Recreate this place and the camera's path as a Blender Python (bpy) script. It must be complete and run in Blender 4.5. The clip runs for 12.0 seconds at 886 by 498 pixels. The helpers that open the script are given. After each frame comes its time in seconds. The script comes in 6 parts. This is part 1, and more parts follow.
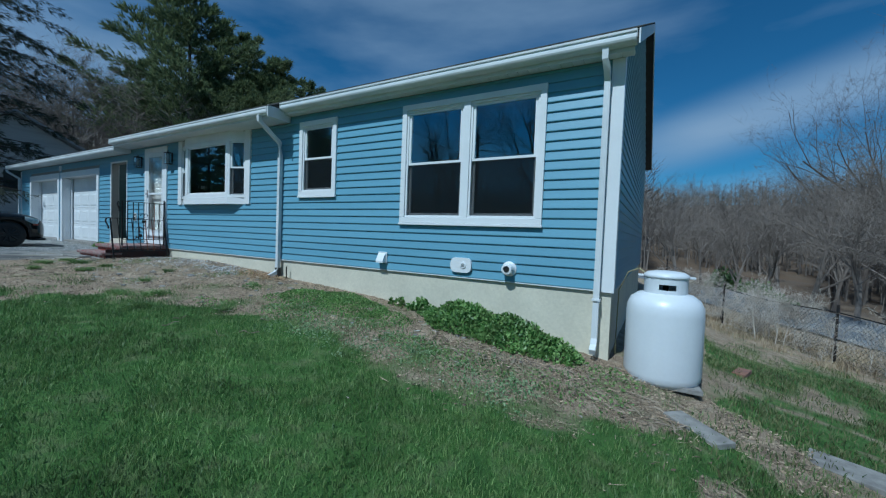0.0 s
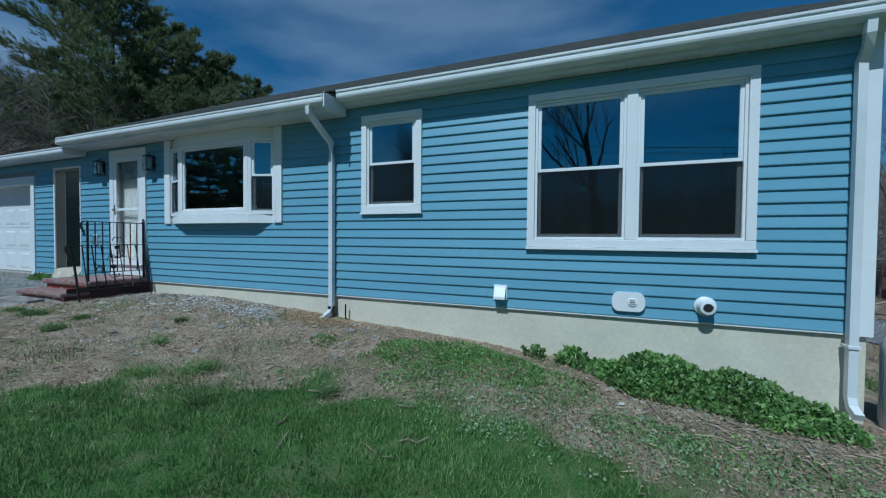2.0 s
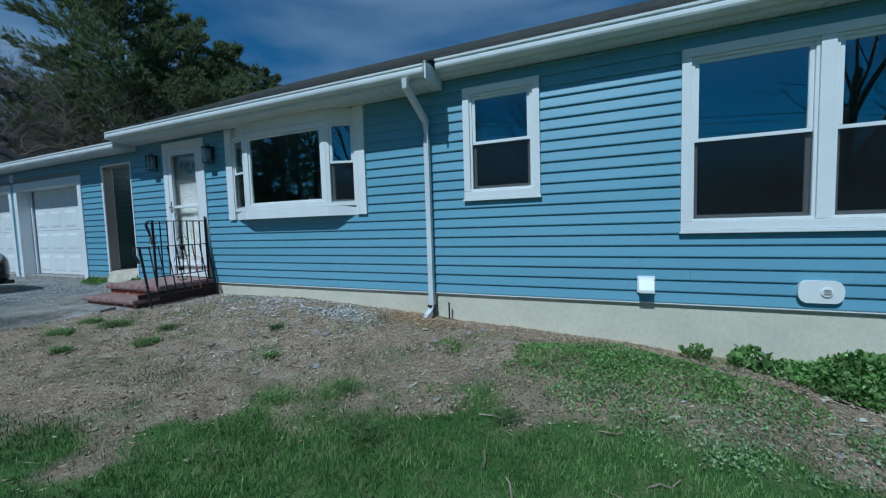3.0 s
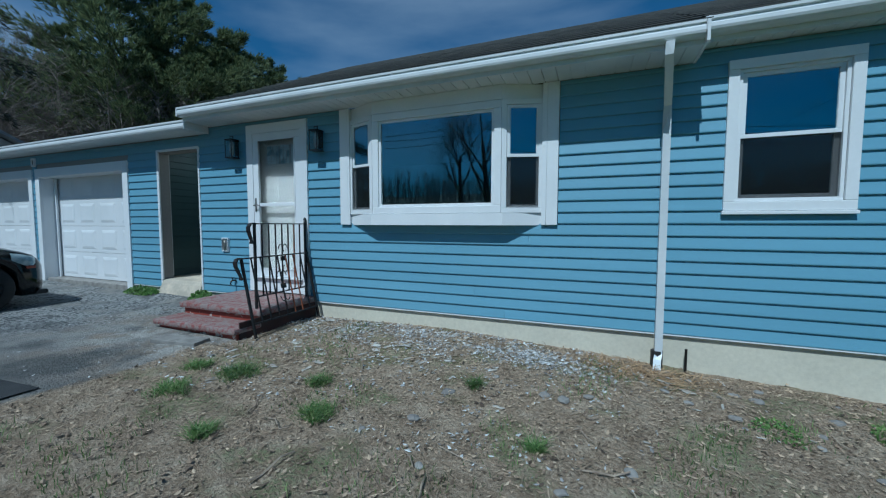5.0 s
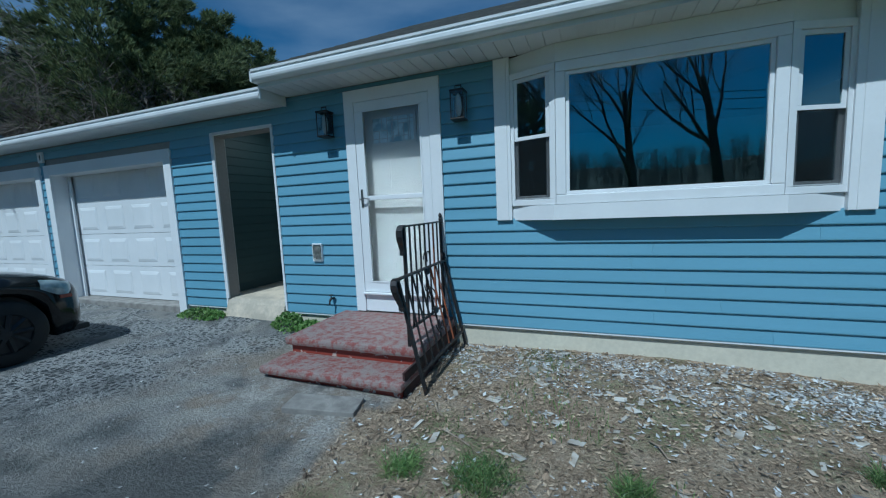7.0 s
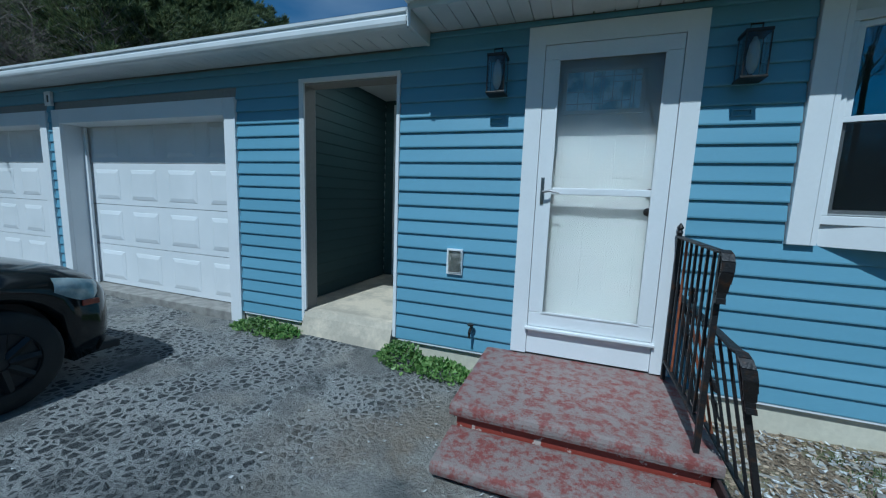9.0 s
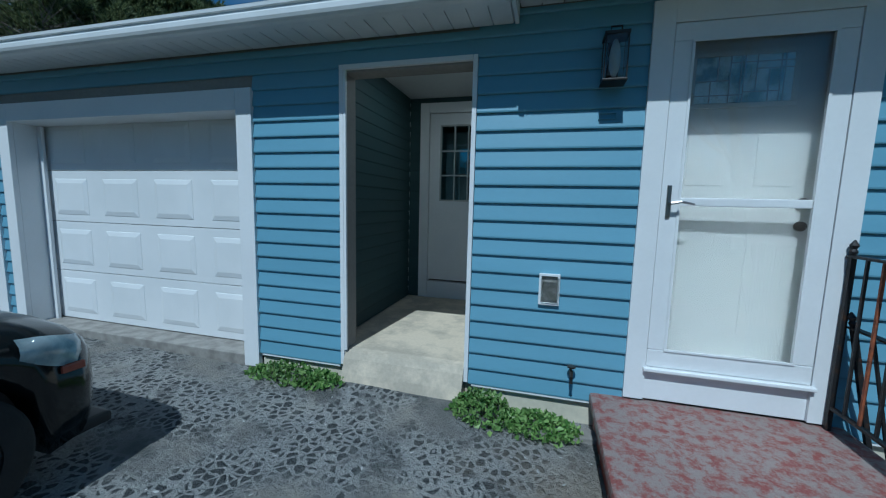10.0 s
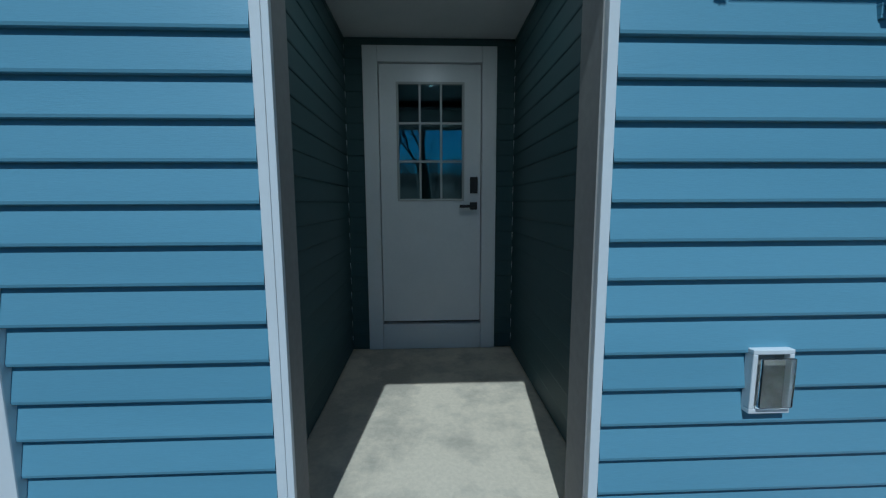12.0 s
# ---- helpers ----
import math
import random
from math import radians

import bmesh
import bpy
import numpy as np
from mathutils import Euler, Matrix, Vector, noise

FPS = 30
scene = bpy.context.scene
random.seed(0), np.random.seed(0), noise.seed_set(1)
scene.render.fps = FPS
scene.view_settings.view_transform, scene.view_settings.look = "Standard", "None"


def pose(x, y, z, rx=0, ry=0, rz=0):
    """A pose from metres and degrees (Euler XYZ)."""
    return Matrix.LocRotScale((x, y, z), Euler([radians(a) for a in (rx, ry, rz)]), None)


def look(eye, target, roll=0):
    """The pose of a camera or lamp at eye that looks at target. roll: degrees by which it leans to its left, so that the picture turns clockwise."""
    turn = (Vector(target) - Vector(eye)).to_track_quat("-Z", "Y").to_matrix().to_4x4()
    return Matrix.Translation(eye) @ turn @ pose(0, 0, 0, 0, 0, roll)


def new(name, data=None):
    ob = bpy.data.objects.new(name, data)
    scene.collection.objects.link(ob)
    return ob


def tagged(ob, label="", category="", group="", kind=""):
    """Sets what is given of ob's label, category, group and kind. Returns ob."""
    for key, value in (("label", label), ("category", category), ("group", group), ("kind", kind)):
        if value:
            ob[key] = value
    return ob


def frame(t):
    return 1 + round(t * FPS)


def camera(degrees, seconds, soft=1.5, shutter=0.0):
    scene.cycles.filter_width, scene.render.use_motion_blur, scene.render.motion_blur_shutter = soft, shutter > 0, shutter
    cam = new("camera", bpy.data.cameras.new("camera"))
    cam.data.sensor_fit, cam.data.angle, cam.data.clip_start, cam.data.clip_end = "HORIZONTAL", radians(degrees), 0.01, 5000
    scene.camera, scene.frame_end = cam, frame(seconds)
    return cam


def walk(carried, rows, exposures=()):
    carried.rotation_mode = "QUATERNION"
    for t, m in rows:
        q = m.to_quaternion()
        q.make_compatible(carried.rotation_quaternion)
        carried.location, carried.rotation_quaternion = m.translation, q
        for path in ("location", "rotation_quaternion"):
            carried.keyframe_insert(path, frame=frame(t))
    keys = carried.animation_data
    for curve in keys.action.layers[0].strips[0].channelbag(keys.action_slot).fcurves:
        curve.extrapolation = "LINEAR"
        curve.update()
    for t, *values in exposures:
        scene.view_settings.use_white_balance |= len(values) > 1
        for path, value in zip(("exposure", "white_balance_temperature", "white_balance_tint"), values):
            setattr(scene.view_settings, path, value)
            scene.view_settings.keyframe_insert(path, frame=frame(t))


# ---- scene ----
cam = camera(98.9, 12.0, soft=1.2)
METRES, EYE, TILT, LEAN, TURN = 14.7, 1.5, 0.0, 0.0, 29.5
ROWS = [
    (0.0, 0.0, 0.0, 0.0, 0.08, -2.03, -2.21),
    (0.5, -0.039, 0.0268, 0.0068, 4.92, 0.78, -0.38),
    (1.0, -0.0746, 0.0556, 0.0111, -0.88, -0.77, 0.38),
    (1.5, -0.114, 0.0838, 0.0145, -4.96, 0.19, -1.42),
    (2.0, -0.1565, 0.1067, 0.0172, -7.67, -1.43, -0.5),
    (2.5, -0.1983, 0.1349, 0.0188, -6.81, -2.13, 0.82),
    (3.0, -0.2414, 0.159, 0.0219, -6.32, -3.77, 1.77),
    (3.5, -0.28, 0.1858, 0.0253, -4.64, -2.08, 2.52),
    (5.5, -0.4284, 0.2962, 0.0373, -8.33, -4.19, -0.55),
    (6.0, -0.4598, 0.3244, 0.0408, -4.76, -4.75, 1.02),
    (6.5, -0.4888, 0.3503, 0.043, -8.29, -5.52, 1.76),
    (7.0, -0.5144, 0.3798, 0.0438, -8.97, -6.16, 2.51),
    (9.0, -0.6119, 0.4904, 0.0486, -9.47, -7.78, -2.06),
    (9.5, -0.6346, 0.519, 0.0481, -7.76, -5.28, -2.13),
    (10.0, -0.6599, 0.5452, 0.0503, -14.29, -6.71, -1.38),
    (10.5, -0.6781, 0.5755, 0.0488, -18.32, -7.76, -0.01),
    (11.0, -0.6875, 0.6076, 0.0483, -24.73, -9.13, 0.71),
    (11.5, -0.6848, 0.6355, 0.0518, -30.76, -8.59, 0.86),
    (12.0, -0.6720, 0.6695, 0.0514, -31.73, -6.76, 0.23),
]
PATH = [(t, pose(0, 0, EYE, TILT, LEAN, TURN) @ pose(METRES * x, METRES * y, METRES * z, 90 + pitch, roll, yaw)) for t, x, y, z, yaw, pitch, roll in ROWS]
walk(cam, PATH, exposures=[(0.0, -0.43, 4950, -3), (2.0, -0.52, 4950, -3), (6.5, -0.53, 4950, -3), (9.5, -0.57, 4950, -3), (10.5, -0.77, 4950, -3), (11.5, -1.02, 4950, -3), (12.0, -0.80, 4950, -3)])

# ---- light ----
SUN_FROM = Vector((-0.11, -1.0, 1.42)).normalized()
ELEV = math.asin(SUN_FROM.z)
AZIM = math.atan2(SUN_FROM.x, SUN_FROM.y)
sun_data = bpy.data.lights.new("sun", "SUN")
sun_data.energy, sun_data.angle, sun_data.color = 4.8, radians(0.55), (1.0, 0.95, 0.88)
sun = new("sun", sun_data)
sun.matrix_world = look((0, 0, 0), -SUN_FROM) @ Matrix.Identity(4)
world = bpy.data.worlds.new("sky")
scene.world = world
world.use_nodes = True
wn, wl = world.node_tree.nodes, world.node_tree.links
wn.clear()
sky = wn.new("ShaderNodeTexSky")
sky.sky_type, sky.sun_disc = "NISHITA", False
sky.sun_elevation, sky.sun_rotation = ELEV, AZIM % (2 * math.pi)
sky.altitude, sky.air_density, sky.dust_density, sky.ozone_density = 200, 1.0, 0.3, 2.5
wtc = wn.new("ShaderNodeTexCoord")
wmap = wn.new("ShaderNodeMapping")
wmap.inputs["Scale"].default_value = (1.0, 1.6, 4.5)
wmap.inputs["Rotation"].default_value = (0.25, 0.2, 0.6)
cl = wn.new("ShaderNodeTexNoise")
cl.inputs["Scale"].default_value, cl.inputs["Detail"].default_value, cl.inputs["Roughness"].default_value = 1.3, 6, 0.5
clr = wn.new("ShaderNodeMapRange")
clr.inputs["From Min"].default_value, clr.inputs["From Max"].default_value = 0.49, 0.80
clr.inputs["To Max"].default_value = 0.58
wmix = wn.new("ShaderNodeMix")
wmix.data_type = "RGBA"
wmix.inputs[7].default_value = (6.6, 7.6, 9.0, 1)
bg = wn.new("ShaderNodeBackground")
bg.inputs["Strength"].default_value = 0.066
wout = wn.new("ShaderNodeOutputWorld")
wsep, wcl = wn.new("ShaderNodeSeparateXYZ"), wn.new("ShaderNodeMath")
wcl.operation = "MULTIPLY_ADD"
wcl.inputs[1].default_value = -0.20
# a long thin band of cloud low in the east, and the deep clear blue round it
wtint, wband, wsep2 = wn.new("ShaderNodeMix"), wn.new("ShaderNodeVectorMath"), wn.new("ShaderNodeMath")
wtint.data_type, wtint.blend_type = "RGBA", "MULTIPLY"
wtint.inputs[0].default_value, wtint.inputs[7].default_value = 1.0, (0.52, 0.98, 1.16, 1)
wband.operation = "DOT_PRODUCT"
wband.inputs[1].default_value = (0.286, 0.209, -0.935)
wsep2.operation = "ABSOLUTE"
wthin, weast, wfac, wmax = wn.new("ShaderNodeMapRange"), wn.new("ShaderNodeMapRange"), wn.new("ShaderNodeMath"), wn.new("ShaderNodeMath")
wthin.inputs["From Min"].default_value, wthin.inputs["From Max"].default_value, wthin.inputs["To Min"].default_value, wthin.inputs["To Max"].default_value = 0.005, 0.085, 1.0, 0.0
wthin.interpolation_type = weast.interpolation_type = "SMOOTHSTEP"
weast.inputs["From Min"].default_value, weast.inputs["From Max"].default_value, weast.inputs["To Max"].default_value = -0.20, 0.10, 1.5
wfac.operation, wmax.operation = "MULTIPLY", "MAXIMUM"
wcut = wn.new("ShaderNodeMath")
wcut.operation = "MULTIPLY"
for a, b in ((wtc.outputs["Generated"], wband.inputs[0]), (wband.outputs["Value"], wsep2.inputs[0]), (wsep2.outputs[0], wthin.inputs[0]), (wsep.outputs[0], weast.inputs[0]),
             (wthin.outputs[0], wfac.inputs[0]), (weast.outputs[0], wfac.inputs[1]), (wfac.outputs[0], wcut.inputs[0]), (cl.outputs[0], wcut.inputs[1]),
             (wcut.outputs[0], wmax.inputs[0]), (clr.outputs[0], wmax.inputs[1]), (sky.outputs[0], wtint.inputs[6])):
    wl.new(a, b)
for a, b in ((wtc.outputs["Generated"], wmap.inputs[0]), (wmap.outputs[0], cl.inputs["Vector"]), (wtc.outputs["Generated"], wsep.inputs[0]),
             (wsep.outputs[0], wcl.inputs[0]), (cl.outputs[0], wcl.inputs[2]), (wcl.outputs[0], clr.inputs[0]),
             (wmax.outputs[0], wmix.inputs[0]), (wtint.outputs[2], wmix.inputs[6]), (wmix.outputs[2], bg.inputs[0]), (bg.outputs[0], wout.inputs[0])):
    wl.new(a, b)


# ---- materials ----
def mat(name, c, rough=0.6, c2=None, scale=6.0, bump=0.1, fine=60.0, metal=0.0, stretch=(1, 1, 1), vary=0.0, lo=0.38, hi=0.66, spec=0.5, dist=0.01, grain=0.3, detail=5, rough_noise=0.5):
    """Two-tone surface: broad patches from c to c2, a fine grain that also drives the bump, and a shift from object to object."""
    m = bpy.data.materials.new(name)
    m.use_nodes = True
    n, l = m.node_tree.nodes, m.node_tree.links
    p = n["Principled BSDF"]
    p.inputs["Roughness"].default_value, p.inputs["Metallic"].default_value = rough, metal
    p.inputs["Specular IOR Level"].default_value = spec
    c2 = c2 or tuple(v * 0.8 for v in c)
    tc, mp = n.new("ShaderNodeTexCoord"), n.new("ShaderNodeMapping")
    mp.inputs["Scale"].default_value = stretch
    geo = n.new("ShaderNodeNewGeometry")
    l.new(geo.outputs["Position"], mp.inputs[0])
    a, b = n.new("ShaderNodeTexNoise"), n.new("ShaderNodeTexNoise")
    for t, s, d in ((a, scale, detail), (b, fine, 3)):
        t.inputs["Scale"].default_value, t.inputs["Detail"].default_value = s, d
        t.inputs["Roughness"].default_value = rough_noise
        l.new(mp.outputs[0], t.inputs["Vector"])
    r = n.new("ShaderNodeMapRange")
    r.inputs["From Min"].default_value, r.inputs["From Max"].default_value = lo, hi
    l.new(a.outputs[0], r.inputs[0])
    mx = n.new("ShaderNodeMix")
    mx.data_type = "RGBA"
    mx.inputs[6].default_value, mx.inputs[7].default_value = (*c, 1), (*c2, 1)
    l.new(r.outputs[0], mx.inputs[0])
    hs = n.new("ShaderNodeHueSaturation")
    l.new(mx.outputs[2], hs.inputs["Color"])
    ad = n.new("ShaderNodeMath")
    ad.operation = "MULTIPLY_ADD"
    l.new(b.outputs[0], ad.inputs[0])
    ad.inputs[1].default_value, ad.inputs[2].default_value = grain, 1 - grain / 2
    if vary:
        oi, v2 = n.new("ShaderNodeObjectInfo"), n.new("ShaderNodeMath")
        v2.operation = "MULTIPLY_ADD"
        l.new(oi.outputs["Random"], v2.inputs[0])
        v2.inputs[1].default_value = vary
        l.new(ad.outputs[0], v2.inputs[2])
        l.new(v2.outputs[0], hs.inputs["Value"])
    else:
        l.new(ad.outputs[0], hs.inputs["Value"])
    l.new(hs.outputs[0], p.inputs["Base Color"])
    if bump:
        bp = n.new("ShaderNodeBump")
        bp.inputs["Strength"].default_value, bp.inputs["Distance"].default_value = bump, dist
        l.new(b.outputs[0], bp.inputs["Height"])
        l.new(bp.outputs[0], p.inputs["Normal"])
    return m


def leafy(name, c, c2, rough=0.55, through_light=0.25, patch=0.0, patch_scale=1.2):
    """Leaves, needles and blades: each island its own shade, with some light passing through."""
    m = bpy.data.materials.new(name)
    m.use_nodes = True
    n, l = m.node_tree.nodes, m.node_tree.links
    p = n["Principled BSDF"]
    p.inputs["Roughness"].default_value = rough
    geo, mx = n.new("ShaderNodeNewGeometry"), n.new("ShaderNodeMix")
    mx.data_type = "RGBA"
    mx.inputs[6].default_value, mx.inputs[7].default_value = (*c, 1), (*c2, 1)
    l.new(geo.outputs["Random Per Island"], mx.inputs[0])
    if patch:
        nz, rg, hs = n.new("ShaderNodeTexNoise"), n.new("ShaderNodeMapRange"), n.new("ShaderNodeHueSaturation")
        nz.inputs["Scale"].default_value, nz.inputs["Detail"].default_value, nz.inputs["Roughness"].default_value = patch_scale, 5, 0.65
        for k, v in zip(("From Min", "From Max", "To Min", "To Max"), (0.35, 0.65, 1 - patch, 1 + patch * 0.6)):
            rg.inputs[k].default_value = v
        l.new(geo.outputs["Position"], nz.inputs["Vector"])
        l.new(nz.outputs[0], rg.inputs[0])
        l.new(rg.outputs[0], hs.inputs["Value"])
        l.new(mx.outputs[2], hs.inputs["Color"])
        mx = hs
    l.new(mx.outputs[0 if patch else 2], p.inputs["Base Color"])
    tr, ms = n.new("ShaderNodeBsdfTranslucent"), n.new("ShaderNodeMixShader")
    l.new(mx.outputs[0 if patch else 2], tr.inputs[0])
    ms.inputs[0].default_value = through_light
    l.new(p.outputs[0], ms.inputs[1])
    l.new(tr.outputs[0], ms.inputs[2])
    l.new(ms.outputs[0], n["Material Output"].inputs[0])
    return m


M_SIDING = mat("blue_vinyl", (0.160, 0.325, 0.432), 0.42, (0.142, 0.297, 0.398), 1.3, 0.06, 120, grain=0.12, stretch=(0.3, 0.3, 3), vary=0.05)
# Entry vinyl: green-grey, its colour darkened to stand for shade in the recess.
M_ENTRY_SIDING = mat("shaded_green_grey_vinyl", (0.036, 0.074, 0.080), 0.55, (0.031, 0.066, 0.072), 1.3, 0.06, 120, stretch=(0.3, 0.3, 3), vary=0.05)
M_TRIM = mat("white_trim", (0.76, 0.775, 0.785), 0.4, (0.72, 0.735, 0.745), 2.0, 0.03, 50, grain=0.06)
M_PVC = mat("white_vinyl", (0.76, 0.775, 0.785), 0.32, (0.725, 0.74, 0.75), 3.0, 0.02, 40, grain=0.06)
M_ALU = mat("white_aluminium", (0.68, 0.70, 0.71), 0.38, (0.59, 0.62, 0.635), 2.2, 0.03, 40, grain=0.06)
# Door white with the storm glass's dimming in its colour; side-door bars share it.
M_DOOR = mat("dimmed_door_white", (0.46, 0.465, 0.45), 0.45, (0.43, 0.44, 0.43), 3.0, 0.05, 90, grain=0.06)
M_GARAGE = mat("garage_door_paint", (0.73, 0.745, 0.755), 0.45, (0.68, 0.70, 0.71), 2.0, 0.05, 150, grain=0.06)
M_CONC = mat("painted_foundation", (0.64, 0.60, 0.48), 0.85, (0.57, 0.535, 0.43), 1.6, 0.18, 30)
M_SLAB = mat("entry_concrete", (0.62, 0.54, 0.42), 0.8, (0.42, 0.375, 0.30), 2.4, 0.3, 45, lo=0.44, hi=0.58, detail=9, rough_noise=0.62)
M_RED = mat("worn_red_paint", (0.21, 0.058, 0.050), 0.65, (0.25, 0.205, 0.19), 15.0, 0.6, 70, lo=0.42, hi=0.54, detail=14, rough_noise=0.78)
M_REDRISER = mat("red_riser_paint", (0.25, 0.045, 0.03), 0.55, (0.50, 0.42, 0.37), 13.0, 0.3, 40, lo=0.585, hi=0.61, detail=8, rough_noise=0.6)
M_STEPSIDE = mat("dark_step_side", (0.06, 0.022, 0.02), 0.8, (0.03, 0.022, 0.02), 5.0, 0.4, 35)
M_IRON = mat("black_iron", (0.022, 0.022, 0.024), 0.5, (0.06, 0.032, 0.02), 18.0, 0.4, 90, metal=0.4, lo=0.55, hi=0.68)
M_RUST = mat("rusty_iron", (0.30, 0.085, 0.03), 0.75, (0.10, 0.04, 0.025), 16.0, 0.5, 90)
M_TANK = mat("tank_enamel", (0.70, 0.73, 0.76), 0.35, (0.65, 0.68, 0.71), 2.0, 0.04, 30, grain=0.06)
M_BLACK = mat("black_plastic", (0.02, 0.02, 0.021), 0.45, (0.03, 0.03, 0.03), 6, 0.05, 60)
M_RUBBER = mat("tyre_rubber", (0.018, 0.018, 0.018), 0.8, (0.03, 0.028, 0.026), 6, 0.2, 60)
M_SHINGLE = mat("asphalt_shingle", (0.055, 0.06, 0.06), 0.9, (0.085, 0.085, 0.08), 5.0, 0.5, 90, stretch=(1, 3, 3))
M_SHINGLE2 = mat("grey_shingle", (0.30, 0.31, 0.31), 0.9, (0.22, 0.23, 0.24), 3.0, 0.4, 30)
M_INSIDE = mat("interior_paint", (0.30, 0.29, 0.27), 0.8, (0.26, 0.25, 0.24), 1.0, 0.0, 30)
M_INFLOOR = mat("interior_floor", (0.14, 0.085, 0.05), 0.5, (0.09, 0.055, 0.035), 3.0, 0.05, 30, stretch=(1, 8, 1))
M_BARK = mat("grey_bark", (0.13, 0.105, 0.085), 0.9, (0.075, 0.06, 0.05), 3.0, 0.6, 14, stretch=(3, 3, 0.6))
M_TWIG = mat("bare_twigs", (0.21, 0.18, 0.155), 0.9, (0.15, 0.125, 0.105), 0.8, 0.0, 8)
M_PINEBARK = mat("pine_bark", (0.09, 0.06, 0.045), 0.9, (0.05, 0.035, 0.03), 2.0, 0.6, 10, stretch=(2, 2, 0.5))
M_NEEDLE = leafy("pine_needles", (0.05, 0.085, 0.045), (0.25, 0.29, 0.13), 0.6, 0.4)
M_SPRUCE = leafy("spruce_needles", (0.022, 0.034, 0.022), (0.075, 0.085, 0.055), 0.7, 0.12)
M_GRASS = leafy("grass_blades", (0.055, 0.14, 0.030), (0.28, 0.38, 0.13), 0.5, 0.35, 0.5)
M_ROUGHGRASS = leafy("rough_grass_blades", (0.06, 0.12, 0.03), (0.28, 0.28, 0.13), 0.6, 0.3, 0.4)
M_HAY = leafy("dead_grass", (0.22, 0.16, 0.09), (0.50, 0.41, 0.27), 0.8, 0.2)
M_LEAF = leafy("weed_leaves", (0.07, 0.17, 0.033), (0.33, 0.48, 0.16), 0.45, 0.35, 0.35, 3.0)
M_PALEWEED = leafy("pale_creeping_weed", (0.11, 0.20, 0.075), (0.38, 0.49, 0.26), 0.6, 0.25)
M_STRAW = leafy("dry_litter", (0.10, 0.068, 0.044), (0.60, 0.47, 0.33), 0.8, 0.15)
M_CHIP = leafy("paint_chips", (0.13, 0.12, 0.11), (0.68, 0.69, 0.68), 0.7, 0.0)
M_DRYSTRAW = leafy("golden_straw", (0.20, 0.12, 0.06), (0.52, 0.36, 0.20), 0.8, 0.1)
M_MULCH = leafy("dark_bark_bits", (0.06, 0.042, 0.03), (0.34, 0.25, 0.17), 0.85, 0.0)
M_STONE = mat("grey_stone", (0.25, 0.24, 0.22), 0.85, (0.16, 0.15, 0.14), 9, 0.4, 40, vary=0.2)
M_BRICK = mat("old_brick", (0.25, 0.13, 0.09), 0.85, (0.18, 0.10, 0.08), 9, 0.4, 50)
M_CHROME = mat("brushed_nickel", (0.35, 0.34, 0.33), 0.3, (0.3, 0.3, 0.3), 5, 0.0, 50, metal=1.0)
M_DARKMETAL = mat("dark_bronze", (0.035, 0.032, 0.03), 0.4, (0.05, 0.045, 0.04), 5, 0.05, 50, metal=0.7)
M_ROAD = mat("road_asphalt", (0.17, 0.18, 0.19), 0.9, (0.13, 0.14, 0.15), 0.6, 0.3, 20)
M_PATCH = mat("sealed_asphalt", (0.020, 0.022, 0.024), 0.9, (0.040, 0.042, 0.044), 3.0, 0.9, 110, grain=0.7, detail=8, rough_noise=0.65)
M_CARPAINT = mat("black_car_paint", (0.006, 0.008, 0.009), 0.12, (0.009, 0.011, 0.012), 1.0, 0.0, 20, spec=0.45)
M_ALU_RIM = mat("dull_wheel_cover", (0.022, 0.022, 0.024), 0.5, (0.03, 0.03, 0.03), 5, 0.0, 20, metal=0.3)
M_NEIGHBOUR = mat("pale_clapboard", (0.42, 0.42, 0.40), 0.8, (0.35, 0.35, 0.34), 1.0, 0.1, 10, stretch=(0.2, 0.2, 5))


def glassy(name, ior=1.5, tint=(0.9, 0.95, 0.95), rough=0.0, coat=(1, 1, 1)):
    m = bpy.data.materials.new(name)
    m.use_nodes = True
    p = m.node_tree.nodes["Principled BSDF"]
    p.inputs["Base Color"].default_value = (*tint, 1)
    p.inputs["Transmission Weight"].default_value = 1.0
    p.inputs["Roughness"].default_value, p.inputs["IOR"].default_value = rough, ior
    p.inputs["Specular Tint"].default_value = (*coat, 1)
    return m


M_GLASS = glassy("window_glass", 2.3, (0.55, 0.68, 0.70), 0.0, (0.50, 0.86, 1.0))
M_CLEAR = glassy("clear_glass", 1.45, (0.95, 0.97, 0.97))
M_SCREEN = mat("dark_see_through", (0.014, 0.018, 0.020), 0.8, (0.012, 0.015, 0.017), 3.0, 0.0, 60, spec=0.1)
_n, _l = M_SCREEN.node_tree.nodes, M_SCREEN.node_tree.links
_clear, _ms = _n.new("ShaderNodeBsdfTransparent"), _n.new("ShaderNodeMixShader")
_ms.inputs[0].default_value = 0.42
_l.new(_clear.outputs[0], _ms.inputs[1])
_l.new(_n["Principled BSDF"].outputs[0], _ms.inputs[2])
_l.new(_ms.outputs[0], _n["Material Output"].inputs[0])
M_LENS = glassy("lamp_glass", 1.5, (0.9, 0.9, 0.9), 0.05)
M_CARGLASS = glassy("car_glass", 1.6, (0.25, 0.3, 0.3))

# ---- helpers for building ----


def part(name, bm, material, parent=None, label="", smooth=False, kind=""):
    me = bpy.data.meshes.new(name)
    bm.to_mesh(me)
    bm.free()
    me.materials.append(material)
    if smooth:
        me.shade_smooth()
    ob = new(name, me)
    if parent is not None:
        ob.parent = parent
    return tagged(ob, label, kind=kind)


